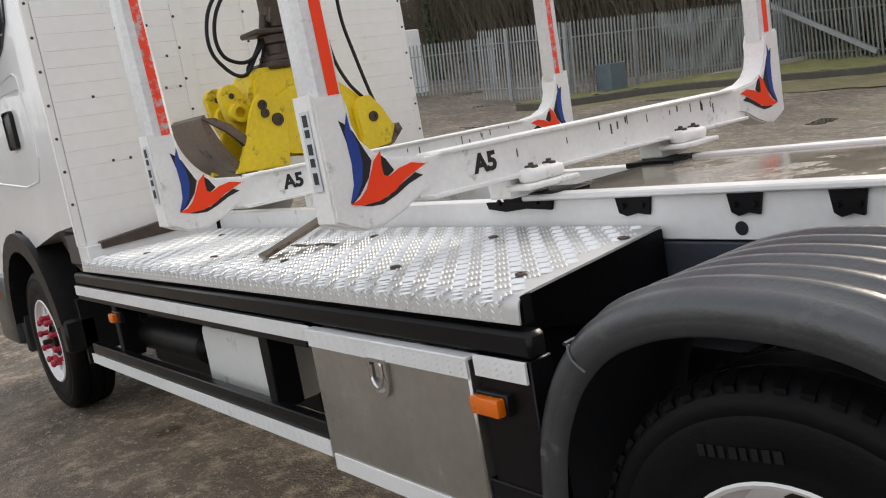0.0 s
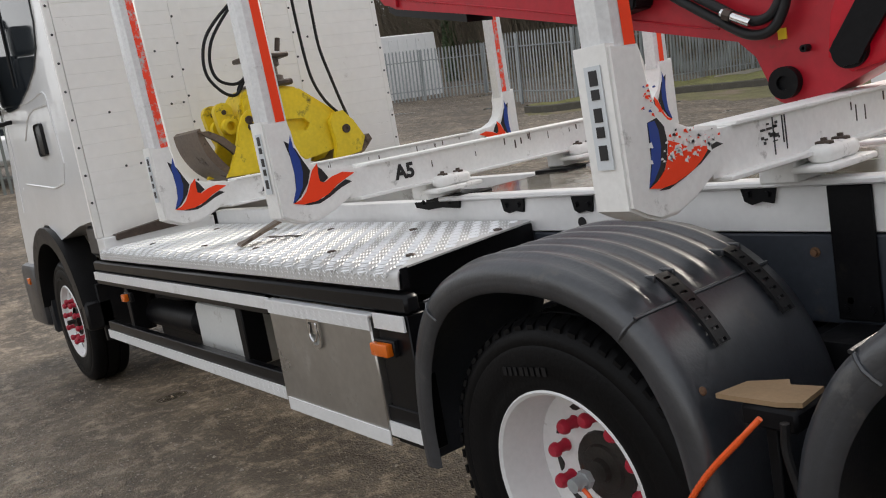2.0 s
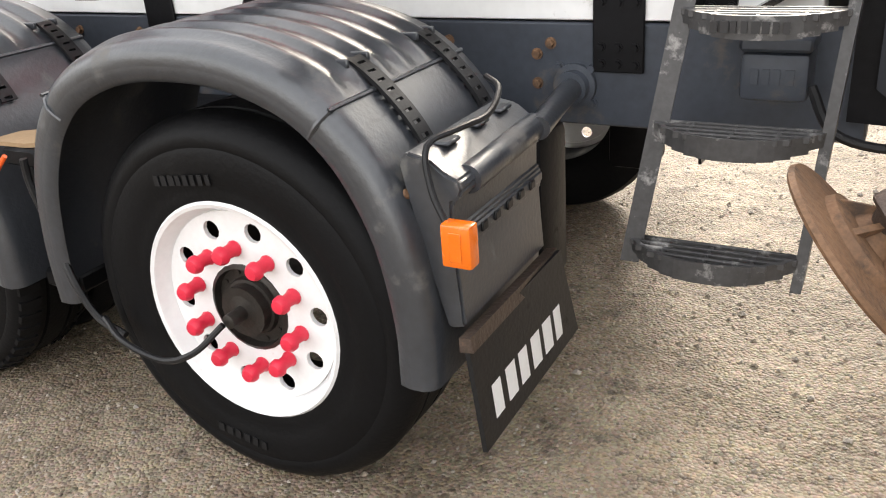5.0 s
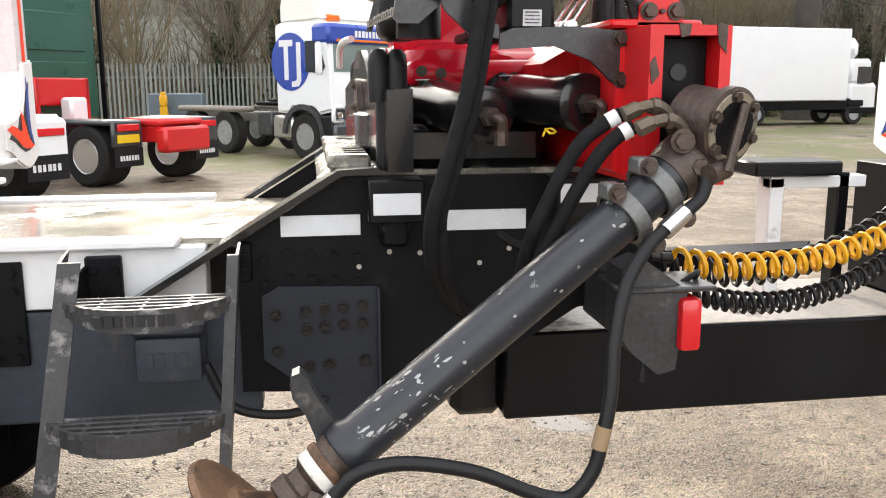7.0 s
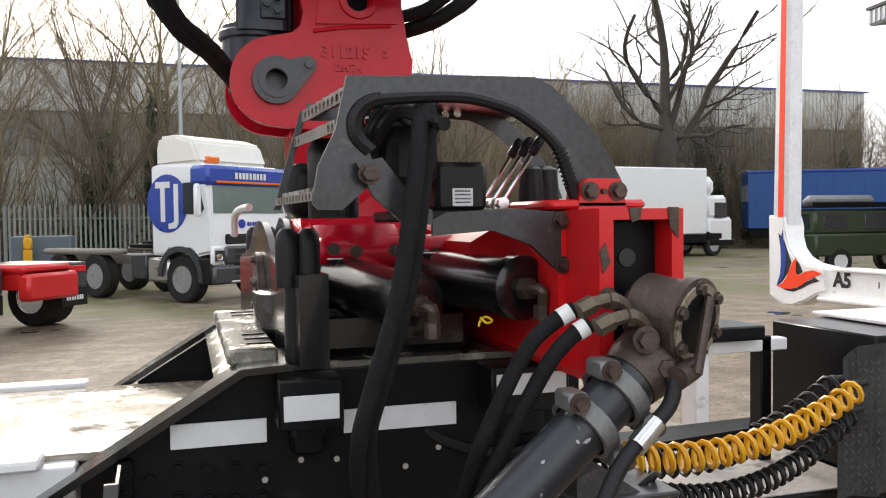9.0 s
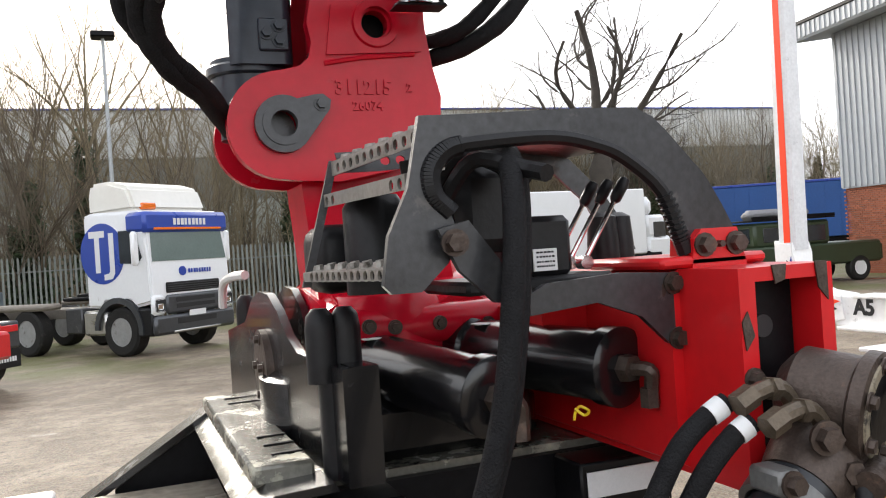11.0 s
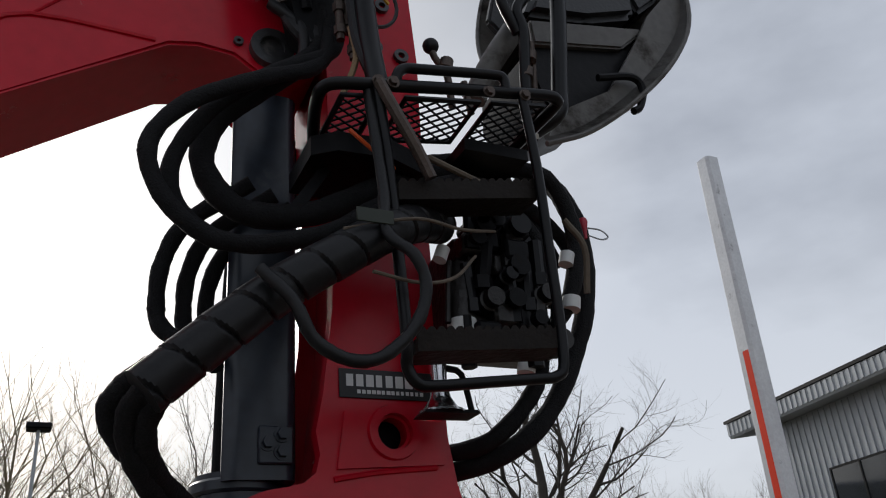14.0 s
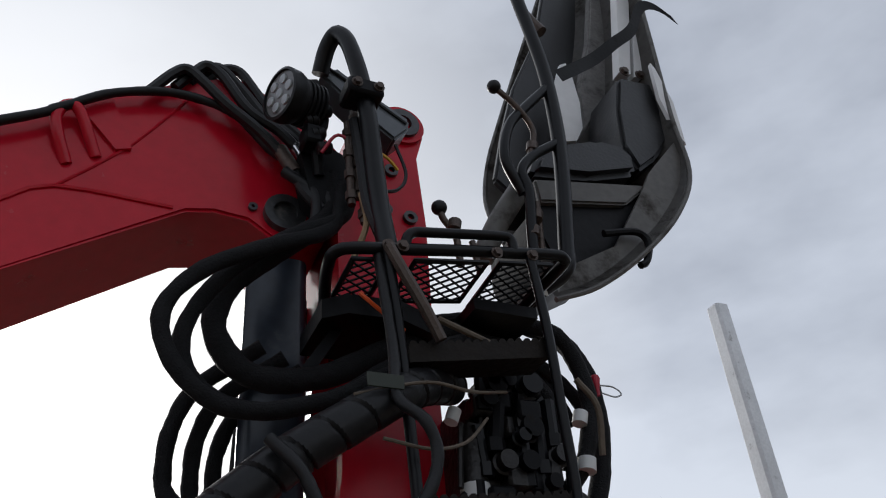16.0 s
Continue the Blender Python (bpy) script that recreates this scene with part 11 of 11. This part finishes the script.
for v0, v1 in ((0.0, 0.36), (2.04, 2.40)):
    bm = B()
    tbox(bm, 1.10, 1.24, v0, v1, 0.84, 1.26, 0.05)
    hl = part("lamp_surround", bm, M_CAB, tcab, "white lamp surround")
    bm = B()
    tbox(bm, 1.22, 1.252, v0 + 0.05, v1 - 0.03, 0.90, 1.17, 0.03)
    ln = part("headlamp", bm, M_BLKDEC, hl, "dark headlamp bowl")
    bm = B()
    tbox(bm, 1.245, 1.262, v0 + 0.10, v1 - 0.10, 0.95, 1.08, 0.02)
    part("lens", bm, M_CHROME, hl, "bright lens")
bm = B()
tbox(bm, 1.295, 1.305, 0.95, 1.45, 0.76, 0.88)
part("number_plate", bm, M_PARTW, tcab, "blank white plate")
bm = B()
tbox(bm, 0.30, 0.62, 0.35, 0.75, 3.06, 3.20, 0.03)
part("beacon", bm, M_LENS, tcab, "amber roof beacon")
# The cab is a short one: its length is drawn in towards the back wall.
for ob in [tcab] + [o for o in bpy.data.objects if o.parent in (tcab, gr, lw) or (o.parent and o.parent.parent is tcab)]:
    if ob.name.split(".")[0] in ("side_disc", "emblem_bar"):
        continue
    off = Vector(tj.location)
    for v in ob.data.vertices:
        p = TM.inverted() @ (v.co + off)
        p.x = -1.15 + (p.x + 1.15) * 0.79
        v.co = TM @ p - off
bm = B()
prism(bm, arc2(-0.25, 0.55, 0.70, -8, 178, 14) + arc2(-0.25, 0.55, 0.58, 178, -8, 14), "xz", -0.04, 0.42)
bmesh.ops.transform(bm, matrix=TM, verts=bm.verts)
part("wheel_arch", bm, M_FENDER, tcab, "grey moulded wheel arch")
bm = B()
tbox(bm, -2.75, -1.85, 0.65, 1.75, 1.18, 1.27, 0.03)
tbox(bm, -2.45, -2.0, 0.8, 1.6, 1.25, 1.34, 0.03)
part("fifth_wheel", bm, M_BLKDULL, tj, "dark greasy fifth-wheel coupling plate")
bm = B()
tbox(bm, -5.3, -1.15, 0.75, 1.65, 0.78, 1.0, 0.01)
tbox(bm, -5.15, -2.6, 0.0, 0.55, 1.02, 1.16, 0.05)
tbox(bm, -2.9, -2.0, 0.7, 1.7, 1.1, 1.22, 0.05)
part("rear_frame", bm, mat("dusty_beige_chassis", (0.22, 0.195, 0.165), 0.8, 0, 0.2, 3), tj, "dusty beige chassis and rear wings")
bm = B()
tbox(bm, -1.35, -0.65, 0.02, 0.55, 0.45, 0.98, 0.05)
part("fuel_tank", bm, M_STAIN, tj, "bright fuel tank")
bm = B()
tbox(bm, -1.9, -1.38, 0.02, 0.55, 0.50, 1.05, 0.03)
part("side_box", bm, M_GUARD, tj)
ax = (math.sin(radians(48)), math.cos(radians(48)), 0)
for u in (-0.25, -3.2, -4.55):
    x, y = tjp(u, 0.03)
    far_wheel(tj, x, y, 0.52, 0.52, 0.32, axis=ax)
    x, y = tjp(u, 2.08)
    far_wheel(tj, x, y, 0.52, 0.52, 0.32, axis=ax)

# Green and red tractor unit seen from behind.
gt = thing("green_tractor_unit", "dark green tractor unit with a red chassis, seen from behind", "lorry", (-1.2, 15.9, 0))
GM = Matrix.Translation((-0.9, 13.6, 0)) @ Matrix.Rotation(radians(-35), 4, "Z")
def gbox(ob, nm, mt, blocks, label=""):
    bm = B()
    for lo, hi, bev in blocks:
        c = B()
        box(c, lo, hi, bev)
        me = bpy.data.meshes.new("t")
        c.to_mesh(me)
        c.free()
        bm.from_mesh(me)
        bpy.data.meshes.remove(me)
    bmesh.ops.transform(bm, matrix=GM, verts=bm.verts)
    return part(nm, bm, mt, ob, label)
gbox(gt, "cab", M_GREEN, [((-3.9, 0.0, 0.95), (-2.0, 2.45, 3.75), 0.12), ((-1.99, 0.35, 1.7), (-1.955, 2.1, 2.1), 0.012), ((-1.99, 0.35, 2.3), (-1.955, 2.1, 3.0), 0.012)], "dark green cab with a moulded back wall")
gbox(gt, "air_deflector", M_BLKDULL, [((-2.0, -0.03, 0.95), (-1.72, 0.02, 3.6), 0.01), ((-2.0, 2.43, 0.95), (-1.9, 2.48, 3.6), 0.01)], "black side air deflectors")
gbox(gt, "chassis", M_REDP, [((-2.0, 0.75, 0.72), (1.25, 1.7, 0.98), 0.02), ((0.3, 0.7, 0.98), (1.2, 1.75, 1.12), 0.05), ((1.05, 0.7, 0.55), (1.30, 1.8, 0.98), 0.05), ((-1.7, 0.6, 1.3), (-1.6, 1.8, 1.8), 0.03), ((-1.7, 0.6, 0.9), (-1.6, 0.7, 1.8), 0.02), ((-1.7, 1.7, 0.9), (-1.6, 1.8, 1.8), 0.02)], "bright red chassis")
gbox(gt, "rear_wing", M_FENDER, [((-0.55, -0.02, 1.02), (0.85, 0.62, 1.10), 0.03), ((0.80, -0.02, 0.66), (0.88, 0.62, 1.10), 0.03), ((-0.6, -0.02, 0.7), (-0.52, 0.62, 1.1), 0.03), ((-0.55, 1.83, 1.02), (0.85, 2.47, 1.10), 0.03), ((0.80, 1.83, 0.66), (0.88, 2.47, 1.10), 0.03)], "grey rear wings")
gbox(gt, "tail_lamp", M_REDLENS, [((0.885, 0.06, 0.93), (0.92, 0.52, 1.04), 0.01), ((0.885, 1.93, 0.93), (0.92, 2.39, 1.04), 0.01)], "red tail lamps")
gbox(gt, "number_plate", M_YPLATE, [((0.885, 0.06, 0.74), (0.90, 0.52, 0.87), 0)], "blank yellow plate")
gbox(gt, "mud_flap", M_PLASTIC, [((0.86, 0.0, 0.35), (0.88, 0.6, 0.66), 0), ((0.86, 1.85, 0.35), (0.88, 2.45, 0.66), 0)], "black mud flaps")
bmx = B()
for y in (0.10, 1.95):
    bars(bmx, GM @ Vector((0.885, y, 0.45)), GM.to_3x3() @ Vector((0, 1, 0)), (0, 0, 1), GM.to_3x3() @ Vector((1, 0, 0)), 0.42, 0.08, 7, 50)
part("flap_lettering", bmx, M_PARTW, gt, "white bars of lettering")
gbox(gt, "white_tank", M_WHITE, [((-1.5, 1.0, 1.0), (-1.2, 1.4, 1.45), 0.05)], "white tank behind the cab")
ax = tuple(GM.to_3x3() @ Vector((0, 1, 0)))
for u in (0.18, -2.9):
    for v in (0.02, 1.86):
        p = GM @ Vector((u, v, 0.51))
        far_wheel(gt, p.x, p.y, 0.51, 0.51, 0.55 if u > 0 else 0.32, axis=ax, rim=M_CHROME)
# Rear corner of a white tractor unit beside it.
wt = thing("white_tractor_unit", "rear of a white tractor unit parked beside the green one", "lorry", (-3.7, 14.0, 0))
GM = Matrix.Translation((-2.3, 10.2, 0)) @ Matrix.Rotation(radians(-35), 4, "Z")
gbox(wt, "rear_wing", M_CAB, [((-1.2, 0.0, 0.98), (0.35, 2.45, 1.25), 0.08), ((0.25, 0.0, 0.62), (0.42, 2.45, 1.2), 0.06)], "white rear wings")
gbox(wt, "cab", M_CAB, [((-3.1, 0.0, 0.9), (-1.5, 2.45, 3.3), 0.1)])
gbox(wt, "chassis", M_BLKDULL, [((-2.9, 0.8, 0.6), (0.3, 1.7, 0.95), 0.02)])
gbox(wt, "tail_lamp", M_REDLENS, [((0.42, 1.75, 0.95), (0.45, 2.35, 1.06), 0.01), ((0.42, 0.1, 0.95), (0.45, 0.7, 1.06), 0.01)], "red tail lamps")
gbox(wt, "mud_flap", M_PLASTIC, [((0.40, 1.7, 0.32), (0.42, 2.4, 0.68), 0), ((0.40, 0.05, 0.32), (0.42, 0.75, 0.68), 0)], "black mud flaps")
bmx = B()
bars(bmx, GM @ Vector((0.425, 1.78, 0.45)), GM.to_3x3() @ Vector((0, 1, 0)), (0, 0, 1), GM.to_3x3() @ Vector((1, 0, 0)), 0.5, 0.10, 6, 51)
part("flap_lettering", bmx, M_PARTW, wt, "white bars of lettering")
for v in (0.05, 1.85):
    p = GM @ Vector((-0.35, v, 0.51))
    far_wheel(wt, p.x, p.y, 0.51, 0.51, 0.5, axis=ax)

# White box lorry, blue curtain trailer, green four-by-four, grey clad building.
bl = thing("box_lorry", "white box-bodied lorry parked across the yard", "lorry", (22.5, 33, 0))
GM = Matrix.Translation((25.4, 32.2, 0)) @ Matrix.Rotation(radians(8), 4, "Z")
gbox(bl, "box_body", M_CAB, [((-6.4, 0.0, 1.0), (0.0, 2.4, 3.95), 0.05)], "plain white box body")
gbox(bl, "cab", M_CAB, [((0.15, 0.1, 0.55), (1.65, 2.3, 1.75), 0.15), ((0.15, 0.15, 1.7), (1.35, 2.25, 2.75), 0.15), ((0.12, 0.2, 2.7), (0.75, 2.2, 3.6), 0.25)], "white cab with roof deflector")
gbox(bl, "side_window", M_GLASS, [((0.55, 0.12, 1.72), (1.28, 0.17, 2.42), 0.02)])
gbox(bl, "underframe", M_BLKDULL, [((-6.2, 0.1, 0.62), (0.1, 2.3, 0.98), 0.02), ((0.2, 0.08, 0.45), (1.7, 2.32, 0.75), 0.05), ((0.05, 0.07, 0.7), (1.0, 0.3, 1.1), 0.1)], "dark underframe and wheel arch")
for u in (0.5, -4.4):
    for v in (0.1, 2.0):
        p = GM @ Vector((u, v, 0.45))
        far_wheel(bl, p.x, p.y, 0.45, 0.45, 0.28, axis=tuple(GM.to_3x3() @ Vector((0, 1, 0))), rim=M_GALV)
ct = thing("curtain_trailer", "blue curtain-sided trailer parked across the yard", "trailer", (38, 40, 0))
GM = Matrix.Translation((32.6, 39.0, 0)) @ Matrix.Rotation(radians(-28), 4, "Z")
gbox(ct, "curtain", M_CURTAIN, [((0.0, 0.0, 1.1), (13.6, 2.5, 4.15), 0.03)] + [((0.4 + q * 0.8, -0.012, 1.15), (0.44 + q * 0.8, 0.0, 4.1), 0) for q in range(16)], "blue side curtains with straps")
gbox(ct, "tail_panel", M_GALV, [((-0.02, 0.1, 2.6), (0.0, 2.4, 3.5), 0)], "grey upper tail panel")
gbox(ct, "roof_rail", M_TJBLUE, [((-0.05, -0.05, 4.15), (13.7, 2.55, 4.28), 0.02)])
gbox(ct, "underframe", M_BLKDULL, [((0.1, 0.2, 0.6), (13.4, 2.3, 1.08), 0.03), ((-0.05, 0.3, 0.5), (0.05, 2.2, 0.75), 0)])
gbox(ct, "tail_lamp", M_REDLENS, [((-0.04, 0.2, 0.95), (-0.01, 2.3, 1.05), 0)])
for u in (1.6, 2.9, 4.2):
    p = GM @ Vector((u, 0.1, 0.5))
    far_wheel(ct, p.x, p.y, 0.5, 0.5, 0.38, axis=tuple(GM.to_3x3() @ Vector((0, 1, 0))))
lr = thing("four_by_four", "dark green boxy four-by-four with a roof rack and rear spare wheel", "car", (23.3, 20, 0))
GM = Matrix.Translation((20.5, 19.6, 0)) @ Matrix.Rotation(radians(-4), 4, "Z")
gbox(lr, "body", M_LRGREEN, [((0.0, 0.0, 0.55), (4.6, 1.75, 1.22), 0.06), ((0.0, 0.06, 1.2), (2.75, 1.69, 1.95), 0.08), ((4.5, 0.1, 0.6), (4.75, 1.65, 1.1), 0.04)], "dark green slab-sided body")
gbox(lr, "side_window", M_GLASS, [((0.3, 0.045, 1.35), (1.1, 0.075, 1.78), 0.01), ((1.7, 0.045, 1.32), (2.55, 0.075, 1.8), 0.01), ((-0.012, 0.3, 1.35), (0.01, 1.4, 1.8), 0)])
gbox(lr, "roof_rack", M_BLKDULL, [((-0.1, 0.0, 2.0), (2.9, 1.75, 2.05), 0.01), ((-0.1, 0.0, 2.05), (2.9, 0.03, 2.14), 0), ((1.2, 0.6, 2.05), (1.5, 0.8, 2.2), 0.02)], "black roof rack")
gbox(lr, "canvas_roll", M_CANVAS, [((0.1, 0.3, 2.06), (2.3, 0.8, 2.36), 0.12), ((0.4, 0.8, 2.06), (2.6, 1.3, 2.30), 0.1)], "grey rolled canvas")
bm = B()
p = GM @ Vector((-0.22, 0.95, 1.15))
lathe(bm, [(0.2, 0.0), (0.36, 0.0), (0.40, 0.05), (0.40, 0.18), (0.36, 0.22)], p, tuple(GM.to_3x3() @ Vector((1, 0, 0))), 20)
part("spare_wheel", bm, M_TYRE, lr, "spare wheel on the back door")
for u in (0.85, 3.75):
    for v in (0.0, 1.5):
        p = GM @ Vector((u, v, 0.4))
        far_wheel(lr, p.x, p.y, 0.4, 0.4, 0.25, axis=tuple(GM.to_3x3() @ Vector((0, 1, 0))), rim=M_PARTW)

bd = thing("industrial_unit", "grey clad industrial unit on a red-brick base", "building", (34, 26, 0))
BX, BY = 27.3, 22.76
BM = Matrix.Translation((BX, BY, 0)) @ Matrix.Rotation(radians(-99.5), 4, "Z")
bm = B()
box(bm, (0.15, 0.15, 0), (40, 20, 3.0), 0)
bmesh.ops.transform(bm, matrix=BM, verts=bm.verts)
base = part("brick_base", bm, M_MORTAR, bd, "mortar core of the brick base")
mk = B()
box(mk, (0.004, 0, 0.004), (0.211, 0.10, 0.066), 0)
brick_x = to_mesh("brick", mk, M_BRICK, smooth=0)
rn = random.Random(31)
count = 0
rest = B()
for row in range(40):
    z = row * 0.075
    for col_i in range(34):
        x = col_i * 0.225 + (0.1125 if row % 2 else 0)
        if count < 300 and row > 14 and x < 3.4:
            o = new("brick", brick_x)
            o.parent = base
            o.matrix_basis = Matrix.Translation(-bd.location) @ BM @ Matrix.Translation((x, 0.148 - 0.10 + rn.uniform(-0.003, 0.003), z))
            count += 1
        else:
            box(rest, (x + 0.004, 0.05, z + 0.004), (x + 0.211, 0.149, z + 0.066), 0)
    for col_i in range(18):
        y = col_i * 0.225 + (0.1125 if row % 2 else 0)
        box(rest, (0.05, y + 0.004, z + 0.004), (0.149, y + 0.211, z + 0.066), 0)
bmesh.ops.transform(rest, matrix=BM, verts=rest.verts)
o = part("brick_course", rest, mat("red_brick_courses", (0.30, 0.095, 0.05), 0.85, 0, 0.3, 6, 0.2, 60), base, "", 0)
tagged(o, kind="stuff")
bm = B()
box(bm, (0.0, 0.0, 3.0), (40, 20, 8.6), 0)
for q in range(130):
    box(bm, (q * 0.3, -0.045, 3.05), (q * 0.3 + 0.14, 0.0, 8.55))
for q in range(60):
    box(bm, (-0.045, q * 0.3, 3.05), (0.0, q * 0.3 + 0.14, 8.55))
bmesh.ops.transform(bm, matrix=BM, verts=bm.verts)
part("cladding", bm, M_CLAD, bd, "grey vertical corrugated cladding", 0)
bm = B()
prism(bm, [(-0.90, 8.52), (-0.95, 8.60), (-0.95, 9.08), (9, 10.2), (9, 9.7), (0, 8.62)], "yz", -1.1, 40)
for q in range(150):
    box(bm, (-1.1 + q * 0.27, -0.985, 8.60), (-1.1 + q * 0.27 + 0.12, -0.95, 9.06))
for q in range(36):
    y = -0.9 + q * 0.27
    box(bm, (-1.135, y, 8.62 + 0.125 * (y + 0.95)), (-1.1, y + 0.12, 9.06 + 0.1126 * (y + 0.95)))
bmesh.ops.transform(bm, matrix=BM, verts=bm.verts)
part("roof", bm, M_CLAD, bd, "pale ribbed overhanging fascia", 0)
bm = B()
prism(bm, [(-1.02, 9.09), (-1.02, 9.20), (9, 10.33), (9, 10.21)], "yz", -1.2, 40)
bmesh.ops.transform(bm, matrix=BM, verts=bm.verts)
part("gutter", bm, M_BLKDULL, bd, "dark roof edge", 0)
bm = B()
box(bm, (2.7, -0.06, 5.05), (9.9, -0.046, 6.55), 0)
bmesh.ops.transform(bm, matrix=BM, verts=bm.verts)
win = part("window", bm, M_GLASS, bd, "dark window band")
for x in (2.7, 4.1, 5.5, 6.9, 8.4, 9.84):
    bm = B()
    box(bm, (x, -0.09, 5.05), (x + 0.06, -0.061, 6.55))
    bmesh.ops.transform(bm, matrix=BM, verts=bm.verts)
    part("window_frame", bm, M_BLKDULL, win)
for z in (5.0, 6.55):
    bm = B()
    box(bm, (2.7, -0.09, z), (9.9, -0.061, z + 0.06))
    bmesh.ops.transform(bm, matrix=BM, verts=bm.verts)
    part("window_frame", bm, M_BLKDULL, win)

# Parked vans beyond the west fence.
def van(x, y, rot, name, mt, label):
    global GM
    ob = thing(name, label, "van", (x, y, rise(x, y)))
    GM = Matrix.Translation((x, y, rise(x, y))) @ Matrix.Rotation(radians(rot), 4, "Z")
    gbox(ob, "body", mt, [((-2.2, -0.9, 0.35), (2.2, 0.9, 1.1), 0.12), ((-2.2, -0.85, 1.0), (1.3, 0.85, 1.75), 0.18)])
    gbox(ob, "window", M_GLASS, [((0.2, -0.87, 1.15), (1.1, 0.87, 1.55), 0.03), ((1.15, -0.7, 1.1), (1.34, 0.7, 1.5), 0.02), ((-1.8, -0.87, 1.2), (-0.1, 0.87, 1.55), 0.03)])
    for u in (-1.4, 1.4):
        p = GM @ Vector((u, -0.92, 0.33))
        far_wheel(ob, p.x, p.y, p.z, 0.33, 0.22, axis=tuple(GM.to_3x3() @ Vector((0, 1, 0))))
for x, y, rot in ((-24.6, -2.4, 6), (-24.2, 0.1, 2), (-24.5, 2.6, 4), (-24.3, 5.0, -3), (-25.0, 7.6, 5)):
    van(x, y, rot, "parked_van", M_CAB, "white van parked beyond the palisade fence")
van(-24.8, -7.8, 80, "parked_car", M_BLUEPIPE, "grey-blue car parked beyond the palisade fence")
rn = random.Random(8)
for q in range(12):
    ob = copy_thing(protos[(0, 3, 2)[q % 3]], pose(-60 - rn.uniform(0, 8), -6 + 1.9 * q, 3.9, 0, 0, rn.uniform(0, 360)))
    ob.scale = (0.55, 0.55, rn.uniform(0.42, 0.56))

# Loose pieces of one part become parts of their own.
SPLIT = {"hub": "hub_bolt", "drilled_hole": "", "cover_bolt": "", "clamp_bolt": "", "lug_bolt": "", "deck_bolt": "", "plate_bolt": "", "cage_bolt": "", "casting_bolt": "", "support_bolt": "", "pivot_bolt": "", "slot": "", "perforation": "", "valve_hose": "", "elbow": "", "head_boss": "", "rubber_stop": "", "hose_ferrule": "", "tail_lamp": "", "rear_wing": "", "mud_flap": "", "side_window": "", "air_deflector": "", "canvas_roll": "", "paint_chip": "", "buckle_lug": "", "bunk_packer": "", "elbow_pin": "", "curtain": "curtain_strap", "control_box": "valve_housing", "axle": "", "base_web": "", "visor_bar": "", "cheek_bolt": "", "frame_bolt": "", "label_mark": "", "cage_step": "step_bar", "pin": "", "lamp_housing": "cooling_fin", "scrape": "", "paint_scratch": "", "rivet": "", "sidewall_lettering": "", "coupling": "coupling_fitting", "ridge": "", "rear_frame": "rear_wing", "wheel_arch": "", "black_rail": "", "cast_number": "", "flap_lettering": "", "name_band": "", "sticker_print": ""}


def islands(me):
    up = list(range(len(me.vertices)))
    def root(i):
        while up[i] != i:
            up[i] = up[up[i]]
            i = up[i]
        return i
    for e in me.edges:
        a, b = root(e.vertices[0]), root(e.vertices[1])
        if a != b:
            up[a] = b
    out = {}
    for p in me.polygons:
        out.setdefault(root(p.vertices[0]), []).append(p.index)
    return list(out.values())


for ob in [o for o in bpy.data.objects if o.type == "MESH" and o.parent and o.name.split(".")[0] in SPLIT and o.data.users == 1]:
    me = ob.data
    parts = islands(me)
    if not 1 < len(parts) < 130:
        continue
    kind = ob.name.split(".")[0]
    parts.sort(key=lambda f: -sum(me.polygons[i].area for i in f))
    flat = [p.use_smooth for p in me.polygons]
    for n, faces in enumerate(parts):
        ids = sorted({v for f in faces for v in me.polygons[f].vertices})
        at = {v: k for k, v in enumerate(ids)}
        piece = bpy.data.meshes.new(kind)
        piece.from_pydata([me.vertices[v].co[:] for v in ids], [], [[at[v] for v in me.polygons[f].vertices] for f in faces])
        for m in me.materials:
            piece.materials.append(m)
        piece.polygons.foreach_set("use_smooth", [flat[f] for f in faces])
        piece.set_sharp_from_angle(angle=radians(38))
        if n == 0:
            first = piece
            continue
        o = ob.copy()
        o.data = piece
        o.name = SPLIT[kind] or kind
        scene.collection.objects.link(o)
        if SPLIT[kind] and "label" in o:
            del o["label"]
    ob.data = first
